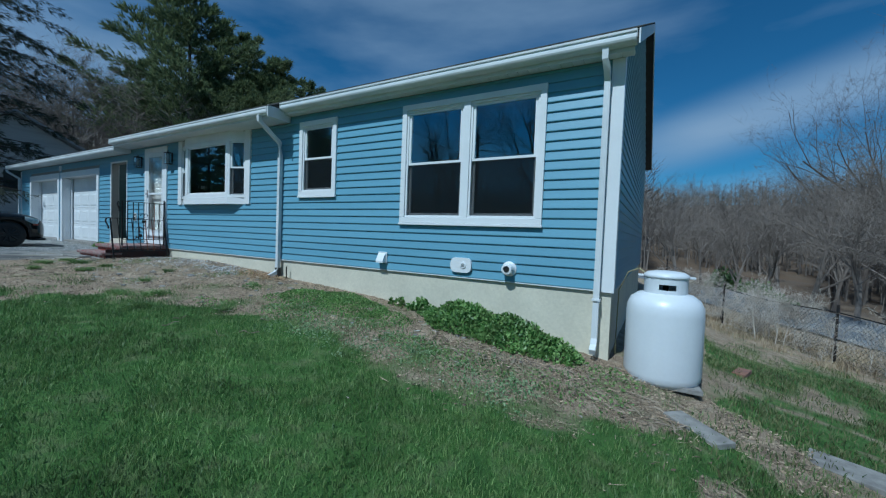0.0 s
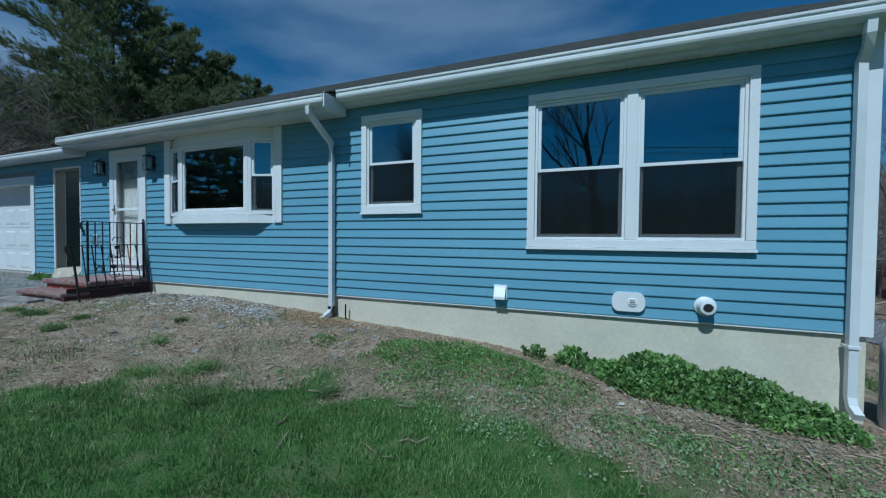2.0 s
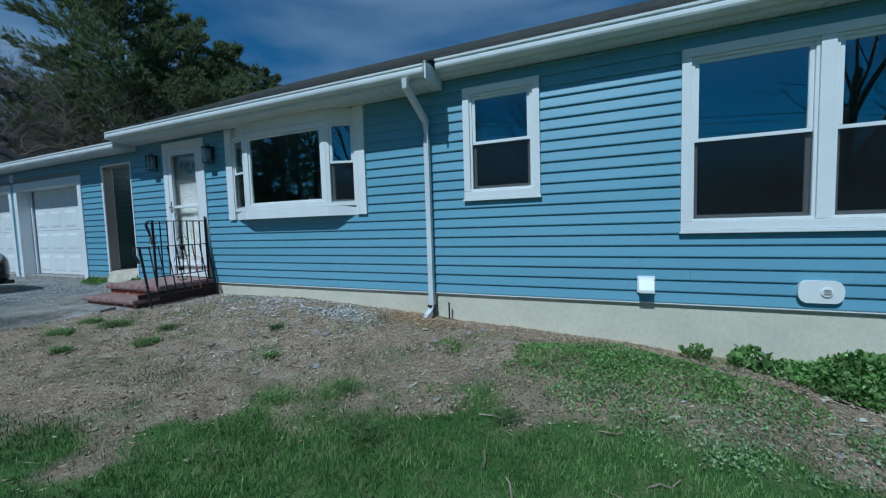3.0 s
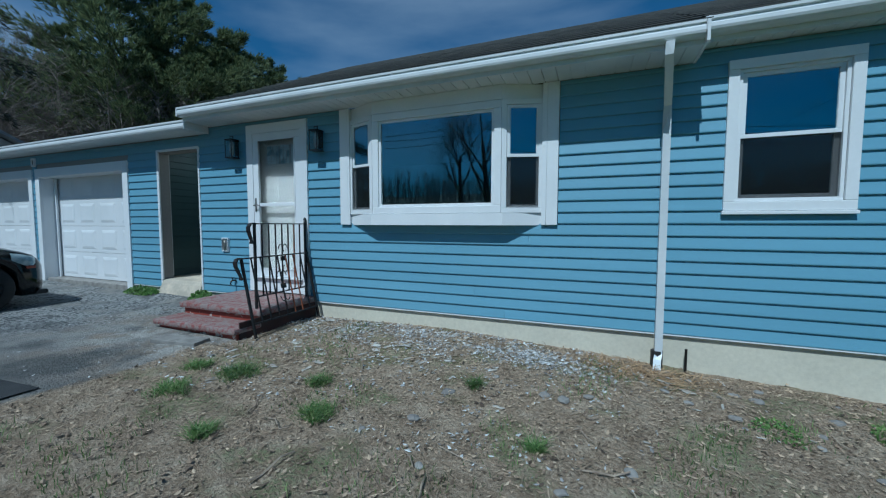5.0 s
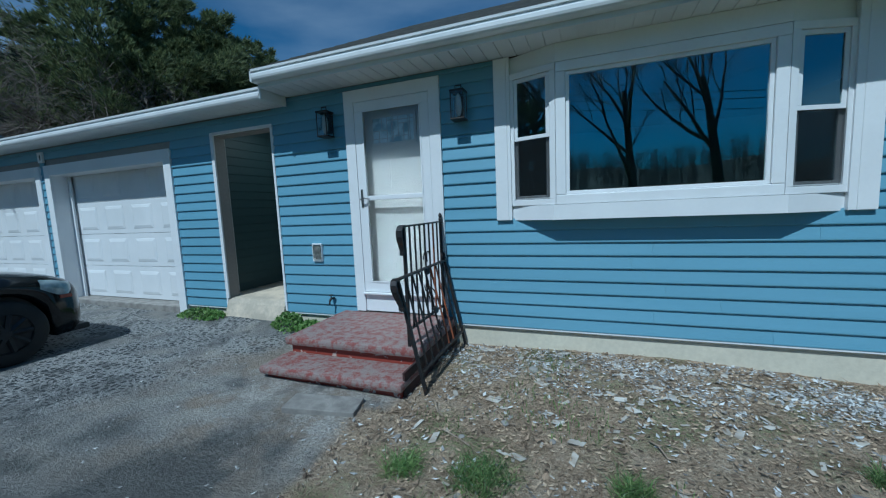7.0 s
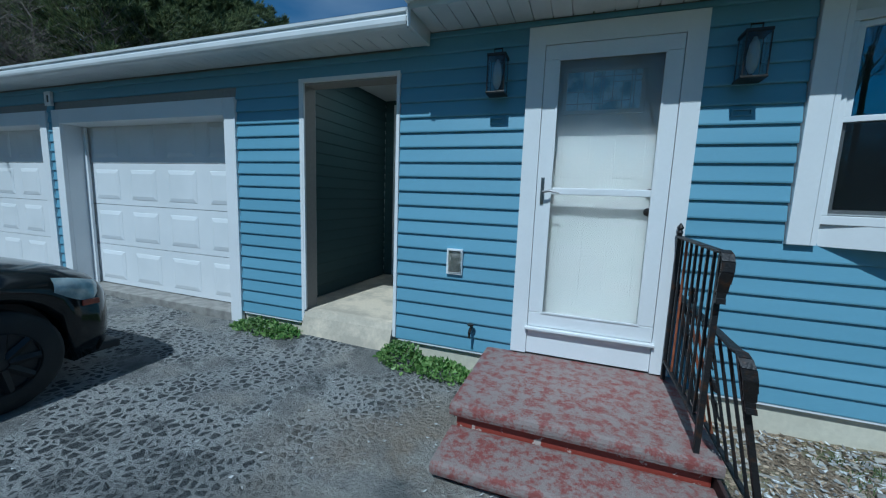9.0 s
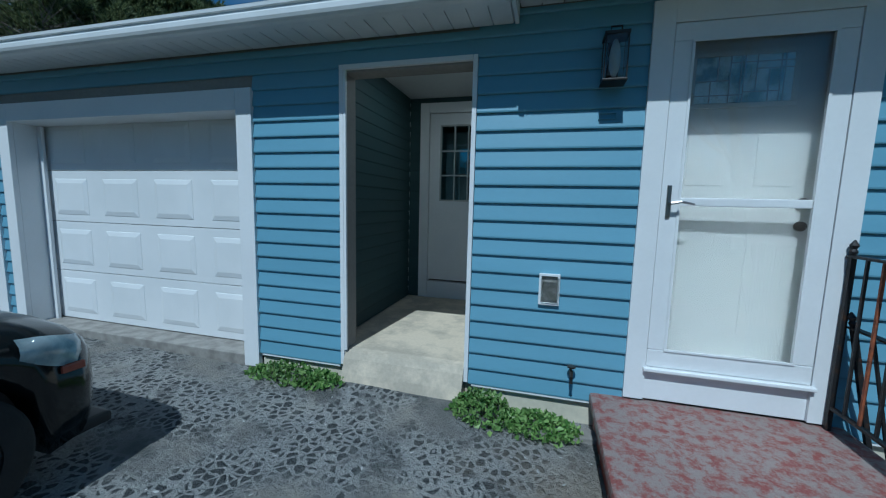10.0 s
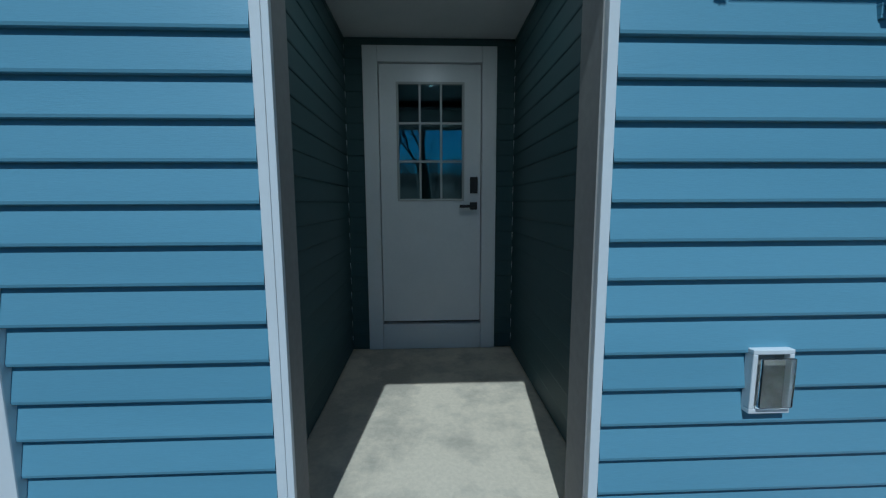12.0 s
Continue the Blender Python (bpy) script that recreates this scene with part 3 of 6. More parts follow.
soffit("soffit_main", -12.62, -6.15, 4.44, WY + 0.001 - 0.03, 3.515)
soffit("soffit_wing", -6.13, EAST + 0.12, 4.70, WY + 0.001 - 0.03, 3.625)
soffit("soffit_garage", WEST - 0.1, -12.655, 4.58, WY + 0.001 - 0.03, 3.42)


def gutter(x0, x1, yf, yb, zb, zt, label):
    """An ogee gutter: the outline of its wall, closed at the ends."""
    d, h = yb - yf, zt - zb
    g = thing("gutter", label, "gutter")
    out = [(yb, zt), (yb, zb), (yf + d * 0.45, zb), (yf + d * 0.22, zb + h * 0.05), (yf + d * 0.08, zb + h * 0.16), (yf + d * 0.01, zb + h * 0.32), (yf + d * 0.02, zb + h * 0.56),
           (yf + d * 0.12, zb + h * 0.66), (yf + d * 0.12, zb + h * 0.78), (yf, zb + h * 0.82), (yf, zt)]
    inn = [(y + (0.004 if y < yb - 0.03 else -0.004), z + 0.004) for y, z in out]
    lip = [(yf, zt), (yf + 0.018, zt), (yf + 0.018, zt - 0.008), (yf + 0.004, zt - 0.008)]
    prof = out + lip[1:] + inn[::-1][:-1] + [(yb - 0.004, zt)]
    bm = prism(bmesh.new(), prof, x0, x1, "x")
    part("trough", bm, M_ALU, g)
    for e in (x0, x1):
        s = -1 if e == x0 else 1
        bm = prism(bmesh.new(), [(yb, zt), (yb, zb), (yf + d * 0.4, zb), (yf + d * 0.05, zb + h * 0.3), (yf, zt)], e + s * 0.003, e + s * 0.008, "x")
        bmesh.ops.recalc_face_normals(bm, faces=bm.faces[:])
        part("end_cap", bm, M_ALU, g)
    return g


gutter(-12.615, -6.17, 4.335, 4.427, 3.555, 3.675, "white aluminium gutter along the main eave")
gutter(-6.12, EAST + 0.14, 4.565, 4.687, 3.665, 3.795, "white aluminium gutter along the wing eave")
gutter(WEST - 0.12, -12.66, 4.455, 4.567, 3.41, 3.54, "white aluminium gutter along the garage eave")
bm = bmesh.new()
slab(bm, -6.160, -6.135, 4.345, 4.83, 3.505, 3.70, 0.004)
tagged(part("fascia_return", bm, M_ALU, None, "white boxed end of the deep eave", kind="structure"), category="fascia")
bm = bmesh.new()
slab(bm, -12.648, -12.622, 4.451, 4.83, 3.41, 3.665, 0.003)
slab(bm, -12.648, -12.622, 4.345, 4.450, 3.555, 3.665, 0.003)
tagged(part("fascia_return", bm, M_ALU, None, "white boxed end of the deep eave", kind="structure"), category="fascia")
# sloping rake board on the gable
bm = bmesh.new()
e0 = (E_Y - 0.03, EAVE_Z + PITCH * (E_Y - EAVE_Y) - 0.005)
prism(bm, [e0, (RIDGE_Y, RIDGE_Z - 0.005), (BACK + 0.3, BACK_Z), (BACK + 0.3, BACK_Z - 0.16), (RIDGE_Y, RIDGE_Z - 0.17), (e0[0], e0[1] - 0.16)], EAST + 0.163, EAST + 0.18, "x")
tagged(part("rake_board", bm, M_ALU, None, "white board along the gable slope", kind="structure"), category="trim")


def downspout(pts, label, elbow_at):
    d = thing("downspout", label, "downspout")
    bm = tube(bmesh.new(), pts, 0.047, 4, square=True)
    part("pipe", bm, M_ALU, d)
    for z in elbow_at:
        p = pts[3]
        bm = slab(bmesh.new(), p[0] - 0.045, p[0] + 0.045, p[1] - 0.045, WY - 0.02, z, z + 0.025)
        part("strap", bm, M_ALU, d)
    return d


downspout([(-6.42, 4.37, 3.55), (-6.42, 4.38, 3.46), (-6.40, 4.50, 3.36), (-6.36, 4.77, 3.14), (-6.36, 4.79, 2.9), (-6.36, 4.79, 0.74), (-6.37, 4.75, 0.66), (-6.39, 4.62, 0.60)],
          "white aluminium downspout bending back from the deep eave to the wall", ())
downspout([(-0.62, 4.63, 3.68), (-0.62, 4.64, 3.56), (-0.60, 4.70, 3.46), (-0.60, 4.775, 3.36), (-0.60, 4.775, 3.2), (-0.60, 4.775, 0.36), (-0.60, 4.74, 0.27), (-0.60, 4.64, 0.22)],
          "white aluminium downspout at the house corner", (0.8,))
downspout([(-21.98, 4.45, 3.38), (-21.98, 4.47, 3.32), (-21.98, 4.60, 3.22), (-21.98, 4.78, 3.10), (-21.98, 4.79, 2.9), (-21.98, 4.79, 1.0), (-21.98, 4.76, 0.93), (-21.98, 4.65, 0.90)],
          "white aluminium downspout at the far end of the garage", (2.8,))

corner = thing("corner_post", "white vinyl outside corner post of the cladding", "trim")
corner["kind"] = "structure"
bm = bmesh.new()
slab(bm, -0.565, EAST + 0.028, WY - 0.028, WY - 0.001, 0.90, 3.63)
slab(bm, EAST + 0.001, EAST + 0.028, WY, WY + 0.10, 0.90, 3.70)
part("post", bm, M_PVC, corner)
bm = bmesh.new()
slab(bm, WEST - 0.01, WEST + 0.09, WY - 0.028, WY - 0.001, 0.80, 3.36)
tagged(part("corner_post", bm, M_PVC, None, "white vinyl corner post at the garage end", kind="structure"), category="trim")

# ---- windows and doors ----


def frame_ring(bm, x0, x1, z0, z1, w, y0, y1, bevel=0.004, wb=None):
    wb = w if wb is None else wb
    slab(bm, x0, x1, y0, y1, z1 - w, z1, bevel)
    slab(bm, x0, x1, y0, y1, z0, z0 + wb, bevel)
    slab(bm, x0, x0 + w, y0, y1, z0 + wb, z1 - w, bevel)
    slab(bm, x1 - w, x1, y0, y1, z0 + wb, z1 - w, bevel)


def double_hung(parent, x0, x1, z0, z1, y, screen=False):
    """Two sliding sashes in a vinyl frame whose outer face is at y; the upper sash stands in front."""
    win = new("sash_pair")
    win.parent = parent
    bm = bmesh.new()
    frame_ring(bm, x0, x1, z0, z1, 0.028, y, y + 0.09)
    part("jamb_frame", bm, M_PVC, win)
    zm = (z0 + z1) / 2
    for nm, a, b, off in (("upper_sash", zm - 0.018, z1 - 0.029, 0.018), ("lower_sash", z0 + 0.029, zm + 0.018, 0.052)):
        bm = bmesh.new()
        frame_ring(bm, x0 + 0.029, x1 - 0.029, a, b, 0.036, y + off, y + off + 0.03, 0.003)
        part(nm, bm, M_PVC, win)
        bm = slab(bmesh.new(), x0 + 0.062, x1 - 0.062, y + off + 0.013, y + off + 0.019, a + 0.033, b - 0.033)
        g = part("pane", bm, M_GLASS, win)
        g.visible_shadow = False
    # insect mesh over the lower half
    part("dark_sash_sheet", slab(bmesh.new(), x0 + 0.030, x1 - 0.030, y + 0.022, y + 0.0235, z0 + 0.030, zm - 0.019), M_SCREEN, win, "dark see-through sheet over the lower sash")
    return win


def window_unit(name, hole, units, label):
    x0, x1, z0, z1 = hole
    w = tagged(new(name), label, "window", kind="structure")
    bm = bmesh.new()
    frame_ring(bm, x0 - 0.035, x1 + 0.035, z0 - 0.03, z1 + 0.035, 0.085, WY - 0.052, WY + 0.03, 0.006)
    part("casing", bm, M_PVC, w)
    bm = bmesh.new()
    slab(bm, x0 - 0.045, x1 + 0.045, WY - 0.066, WY - 0.03, z0 - 0.062, z0 - 0.032, 0.005)
    part("window_sill", bm, M_PVC, w)
    a, b = x0 + 0.052, x1 - 0.052
    mull = 0.11
    ww = (b - a - mull * (units - 1)) / units
    for i in range(units):
        s = a + i * (ww + mull)
        double_hung(w, s, s + ww, z0 + 0.057, z1 - 0.052, WY - 0.030)
        if i:
            bm = slab(bmesh.new(), s - mull + 0.001, s - 0.001, WY - 0.05, WY + 0.06, z0 + 0.056, z1 - 0.051, 0.006)
            part("mullion", bm, M_PVC, w)
    return w


window_unit("window_1", BIG, 2, "wide pair of white vinyl double-hung windows, closed, with dark reflecting panes")
window_unit("window_2", SMALL, 1, "small white vinyl double-hung window, closed")

# bay: shallow, with a picture pane between two narrow double-hung flanks
bay = tagged(new("window_3"), "shallow white bay window with a large picture pane and two narrow sash flanks", "window", kind="structure")
PROJ = 0.14
YF = WY - 0.02 - PROJ
BX = (-10.02, -9.58, -7.94, -7.50)
bm = bmesh.new()
slab(bm, BAY[0] - 0.03, BAY[0] + 0.09, WY - 0.05, WY + 0.02, BAY[2] - 0.052, 3.51, 0.005)
slab(bm, BAY[1] - 0.09, BAY[1] + 0.03, WY - 0.05, WY + 0.02, BAY[2] - 0.052, 3.51, 0.005)
slab(bm, BAY[0] + 0.091, BX[0] + 0.02, WY - 0.049, WY + 0.02, 2.0, 3.51)
slab(bm, BX[3] - 0.02, BAY[1] - 0.091, WY - 0.049, WY + 0.02, 2.0, 3.51)
part("casing", bm, M_PVC, bay)
deck = [(BX[0] - 0.03, WY + 0.02), (BX[1] - 0.02, YF - 0.012), (BX[2] + 0.02, YF - 0.012), (BX[3] + 0.03, WY + 0.02)]
bm = bmesh.new()
prism(bm, deck, 1.995, 2.13, "z")
part("bay_seat", bm, M_PVC, bay)
bm = bmesh.new()
prism(bm, [(BX[0], WY + 0.02), (BX[1], YF), (BX[2], YF), (BX[3], WY + 0.02)], 3.36, 3.512, "z")
part("bay_head", bm, M_PVC, bay)
bm = bmesh.new()
frame_ring(bm, BX[1], BX[2], 2.132, 3.358, 0.085, YF, YF + 0.07, 0.008)
frame_ring(bm, BX[1] + 0.086, BX[2] - 0.086, 2.218, 3.272, 0.03, YF + 0.02, YF + 0.06, 0.004)
part("window_frame", bm, M_PVC, bay)
bm = slab(bmesh.new(), BX[1] + 0.112, BX[2] - 0.112, YF + 0.034, YF + 0.040, 2.244, 3.246)
part("pane", bm, M_GLASS, bay).visible_shadow = False
for s in (0, 1):
    xa, xb = (BX[0], BX[1]) if s == 0 else (BX[3], BX[2])
    ya, yb = WY - 0.02, YF
    length = math.hypot(xb - xa, yb - ya)
    u = Vector((xb - xa, yb - ya, 0)) / length
    n_in = Vector((0, 1, 0))
    m = Matrix(((u.x, 0, 0, xa), (u.y, 1, 0, ya), (0, 0, 1, 0), (0, 0, 0, 1)))
    fl = new("flank")
    fl.parent = bay

    def skew(ob):
        ob.data.transform(m)
        if s:
            ob.data.flip_normals()
        return ob
    bm = bmesh.new()
    frame_ring(bm, 0.002, length - 0.002, 2.132, 3.358, 0.055, 0.0, 0.07, 0.004)
    skew(part("window_frame", bm, M_PVC, fl))
    for nm, a, b, off in (("upper_sash", 2.74, 3.30, 0.015), ("lower_sash", 2.19, 2.775, 0.045)):
        bm = bmesh.new()
        frame_ring(bm, 0.058, length - 0.058, a, b, 0.034, off, off + 0.028, 0.003)
        skew(part(nm, bm, M_PVC, fl))
        bm = slab(bmesh.new(), 0.09, length - 0.09, off + 0.011, off + 0.017, a + 0.03, b - 0.03)
        skew(part("pane", bm, M_GLASS, fl)).visible_shadow = False
    # no mesh on the flanks: dark sheet added for the dim room behind
    skew(part("dark_sash_sheet", slab(bmesh.new(), 0.06, length - 0.06, 0.016, 0.0175, 2.20, 2.738), M_SCREEN, fl, "dark see-through sheet over the lower sash"))

# front door behind a full-view storm door
sd = tagged(new("door_1"), "white storm door, closed, over a panelled front door with a leaded light", "door", kind="structure")
x0, x1, zb, zt = STORM[0], STORM[1], 1.0, 3.46
bm = bmesh.new()
slab(bm, x0 - 0.005, x0 + 0.115, WY - 0.045, WY + 0.12, zb, zt, 0.001)
slab(bm, x1 - 0.115, x1 + 0.005, WY - 0.045, WY + 0.12, zb, zt, 0.001)
slab(bm, x0 + 0.115, x1 - 0.115, WY - 0.045, WY + 0.12, zt - 0.13, zt, 0.001)
slab(bm, x0 + 0.116, x1 - 0.116, WY - 0.025, WY + 0.12, zb, 1.20, 0.004)
part("casing", bm, M_PVC, sd)
bm = bmesh.new()
slab(bm, x0 + 0.10, x1 - 0.10, WY - 0.075, WY - 0.005, 1.202, 1.225, 0.006)
part("threshold", bm, M_PVC, sd)
storm = new("storm_door")
storm.parent = sd
a, b = x0 + 0.118, x1 - 0.118
bm = bmesh.new()
frame_ring(bm, a, b, 1.228, zt - 0.133, 0.100, WY - 0.040, WY - 0.004, 0.006, wb=0.115)
slab(bm, a + 0.101, b - 0.101, WY - 0.034, WY - 0.010, 2.265, 2.315, 0.006)
part("door_frame", bm, M_PVC, storm)
bm = bmesh.new()
frame_ring(bm, a + 0.093, b - 0.093, 1.338, zt - 0.229, 0.016, WY - 0.047, WY - 0.041, 0.002)
part("glazing_bead", bm, M_PVC, storm)
bm = slab(bmesh.new(), a + 0.099, b - 0.099, WY - 0.024, WY - 0.020, 1.344, 2.264)
slab(bm, a + 0.099, b - 0.099, WY - 0.024, WY - 0.020, 2.316, zt - 0.234)
part("pane", bm, M_CLEAR, storm).visible_shadow = False
bm = bmesh.new()
slab(bm, a + 0.030, a + 0.055, WY - 0.050, WY - 0.040, 2.19, 2.39, 0.004)
tube(bm, [(a + 0.05, WY - 0.05, 2.28), (a + 0.05, WY - 0.09, 2.28), (a + 0.10, WY - 0.095, 2.29), (a + 0.17, WY - 0.095, 2.275)], [0.010, 0.010, 0.009, 0.006], 8)
part("door_handle", bm, M_CHROME, storm, "brushed metal lever handle")
# inner door
inner = new("front_door")
inner.parent = sd
iy = WY + 0.085


def panelled_slab(bm, x0, x1, z0, z1, y, panels, depth=0.003, rim=0.03):
    """A door face with its panels raised inside sunk grooves."""
    slab(bm, x0, x1, y, y + 0.035, z0, z1)
    for a, b, c, d in panels:
        slab(bm, a + rim, b - rim, y - depth, y + 0.004, c + rim, d - rim, depth * 0.9)


bm = bmesh.new()
cx = (a + b) / 2
panelled_slab(bm, a + 0.01, b - 0.01, 1.215, 3.31, iy, [(cx - 0.32, cx - 0.05, 1.42, 2.16), (cx + 0.05, cx + 0.32, 1.42, 2.16), (cx - 0.32, cx - 0.05, 2.36, 2.74), (cx + 0.05, cx + 0.32, 2.36, 2.74)], 0.0026, 0.036)
frame_ring(bm, cx - 0.31, cx + 0.25, 2.86, 3.19, 0.03, iy - 0.014, iy - 0.001, 0.004)
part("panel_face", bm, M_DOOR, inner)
bm = slab(bmesh.new(), cx - 0.279, cx + 0.219, iy - 0.010, iy - 0.004, 2.891, 3.159)
# Opaque pale blue: the sky's reflection is part of this glass colour.
part("leaded_light", bm, mat("leaded_glass_sky", (0.52, 0.62, 0.66), 0.10, (0.22, 0.32, 0.36), 7.0, 0.5, 40, spec=0.9, lo=0.45, hi=0.58), inner, "leaded decorative glass with a sky reflection in its colour")
bm = bmesh.new()
for dx, za, zc in ((-0.20, 2.892, 3.02), (-0.165, 3.02, 3.158), (-0.10, 2.892, 3.158), (-0.045, 2.892, 3.158), (-0.028, 2.892, 3.158), (0.035, 2.95, 3.158), (0.10, 2.892, 3.08), (0.155, 2.892, 3.158), (0.175, 2.892, 3.158)):
    slab(bm, cx + dx - 0.003, cx + dx + 0.003, iy - 0.014, iy - 0.0105, za, zc)
for dz, xa, xc in ((2.935, -0.278, -0.03), (3.02, -0.278, -0.10), (3.08, 0.035, 0.218), (2.95, -0.03, 0.155), (3.12, -0.10, 0.218)):
    slab(bm, cx + xa, cx + xc, iy - 0.0135, iy - 0.0108, dz - 0.003, dz + 0.003)
part("lead_came", bm, M_CHROME, inner)
bm = lathe(bmesh.new(), [(0.012, 0), (0.03, -0.01), (0.03, -0.028), (0.008, -0.035)], (b - 0.10, iy, 2.16), 16, "y")
lathe(bm, [(0.012, 0), (0.028, -0.006), (0.028, -0.02), (0.008, -0.024)], (b - 0.10, iy, 2.30), 16, "y")
part("door_knob", bm, M_DARKMETAL, inner, "dark knob and deadbolt")

# covered entry
EX0, EX1, EB, EF, EC = -13.94, -12.885, 6.80, 1.05, 3.52
alcove = tagged(new("wall_entry"), "green-grey clapboard walls of the recessed side entry, darkened in colour for shade", "wall", kind="structure")
EXW = -12.745
bm = bmesh.new()
slab(bm, EX0 - 0.27, EX0 - 0.17, WY + 0.165, EB + 0.1, 0.3, EC + 0.02)
slab(bm, EXW + 0.02, EXW + 0.12, WY + 0.165, EB + 0.1, 0.3, EC + 0.02)
wall_with_holes(bm, EX0 - 0.16, EXW + 0.01, EB, EB + 0.1, 1.06, EC + 0.02, [(-13.86, -12.98, 1.06, 3.40)])
part("sheathing", bm, M_INSIDE, alcove)
bm = slab(bmesh.new(), EX0 - 0.165, EXW + 0.015, WY + 0.165, EB - 0.001, EC, EC + 0.03)
tagged(part("ceiling", bm, M_ALU, None, "white ceiling of the recessed entry", kind="structure"), category="ceiling")
bm = bmesh.new()
slab(bm, EX0 - 0.16, EXW + 0.01, WY + 0.02, EB + 0.1, 0.4, EF, 0.035)
tagged(part("floor", bm, M_SLAB, None, "stained concrete slab of the recessed entry", kind="structure"), category="floor")
bm = prism(bmesh.new(), [(WY + 0.019, 1.046), (WY - 0.01, 1.036), (WY - 0.04, 0.99), (WY - 0.08, 0.88), (WY - 0.12, 0.72), (WY + 0.019, 0.70)], EX0 + 0.037, EX1 - 0.037, "x")
tagged(part("worn_ramp", bm, M_SLAB, None, "worn concrete lip sloping down from the entry slab", kind="structure"), category="floor")
bm = bmesh.new()
slab(bm, EX0 + 0.003, EX0 + 0.035, WY - 0.03, WY + 0.17, 0.93, 3.25, 0.004)
slab(bm, EX0 + 0.036, EX0 + 0.058, WY - 0.03, WY - 0.008, 1.052, 3.214, 0.003)
slab(bm, EX1 - 0.035, EX1 - 0.003, WY - 0.03, WY + 0.17, 0.93, 3.25, 0.004)
slab(bm, EX0 + 0.036, EX1 - 0.036, WY - 0.03, WY + 0.17, 3.215, 3.25, 0.004)
slab(bm, EX0 - 0.16, EX0 + 0.002, WY + 0.06, WY + 0.17, 1.051, 3.25, 0.004)
slab(bm, EX1 - 0.002, EXW, WY + 0.06, WY + 0.17, 1.051, 3.25, 0.004)
tagged(part("door_casing", bm, M_TRIM, None, "white casing round the entry opening", kind="structure"), category="trim")
bm = bmesh.new()
for xx in (EX0 - 0.148, EXW - 0.003):
    slab(bm, xx - 0.012, xx + 0.012, EB - 0.026, EB - 0.002, EF + 0.001, EC - 0.001, 0.003)
for xx in (EX0 - 0.148, EXW - 0.003):
    slab(bm, xx - 0.008, xx + 0.008, WY + 0.18, EB - 0.03, EF + 0.001, EF + 0.02)
tagged(part("trim", bm, M_PVC, None, "white corner trim inside the entry", kind="structure"), category="trim")
d2 = tagged(new("door_2"), "white side door, closed, with nine small panes and a dark keypad lock", "door", kind="structure")
bm = bmesh.new()
dx0, dx1, dz0, dz1 = -13.94, -12.90, EF + 0.002, 3.46
slab(bm, dx0, dx0 + 0.115, EB - 0.04, EB + 0.06, dz0, dz1, 0.006)
slab(bm, dx1 - 0.115, dx1, EB - 0.04, EB + 0.06, dz0, dz1, 0.006)
slab(bm, dx0 + 0.116, dx1 - 0.116, EB - 0.04, EB + 0.06, dz1 - 0.12, dz1, 0.006)
slab(bm, dx0 + 0.116, dx1 - 0.116, EB - 0.035, EB + 0.06, dz0, dz0 + 0.21, 0.006)
part("casing", bm, M_TRIM, d2)
leaf = new("door_leaf")
leaf.parent = d2
a, b = dx0 + 0.122, dx1 - 0.122
gl = (a + 0.13, b - 0.13, 2.28, 3.20)
bm = bmesh.new()
wall_with_holes(bm, a, b, EB - 0.012, EB + 0.03, dz0 + 0.235, dz1 - 0.127, [gl])
part("panel_face", bm, M_PVC, leaf)
bm = bmesh.new()
frame_ring(bm, gl[0], gl[1], gl[2], gl[3], 0.018, EB - 0.02, EB + 0.035, 0.003)
w3, h3 = (gl[1] - gl[0] - 0.036) / 3, (gl[3] - gl[2] - 0.036) / 3
for i in (1, 2):
    slab(bm, gl[0] + 0.018 + i * w3 - 0.008, gl[0] + 0.018 + i * w3 + 0.008, EB - 0.018, EB + 0.0, gl[2] + 0.02, gl[3] - 0.02)
    slab(bm, gl[0] + 0.02, gl[1] - 0.02, EB - 0.0175, EB - 0.0005, gl[2] + 0.018 + i * h3 - 0.008, gl[2] + 0.018 + i * h3 + 0.008)
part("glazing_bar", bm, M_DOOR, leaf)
bm = slab(bmesh.new(), gl[0] + 0.012, gl[1] - 0.012, EB + 0.004, EB + 0.010, gl[2] + 0.012, gl[3] - 0.012)
part("pane", bm, M_GLASS, leaf)
bm = bmesh.new()
slab(bm, b - 0.085, b - 0.025, EB - 0.04, EB - 0.0125, 2.34, 2.47, 0.006)
part("keypad", bm, M_BLACK, leaf, "black keypad deadbolt")
bm = bmesh.new()
slab(bm, b - 0.085, b - 0.025, EB - 0.025, EB - 0.0125, 2.21, 2.27, 0.006)
slab(bm, b - 0.17, b - 0.05, EB - 0.06, EB - 0.042, 2.225, 2.25, 0.005)
slab(bm, b - 0.065, b - 0.045, EB - 0.045, EB - 0.024, 2.23, 2.25)
part("door_handle", bm, M_BLACK, leaf, "black lever handle")
room = slab(bmesh.new(), -14.6, -12.3, 9.0, 9.1, 1.0, 3.6)
slab(room, -14.7, -14.6, 6.95, 9.1, 1.0, 3.6)
slab(room, -12.62, -12.52, 6.95, 9.0, 1.0, 3.6)
slab(room, -14.6, -12.52, 6.95, 9.0, 3.52, 3.6)
slab(room, -14.6, -12.52, 6.95, 9.0, 0.98, 1.08)
tagged(part("wall_passage", room, M_INSIDE, None, "plain walls of the dark passage behind the side door", kind="structure"), category="wall")

# garage doors
GDX = 0.245


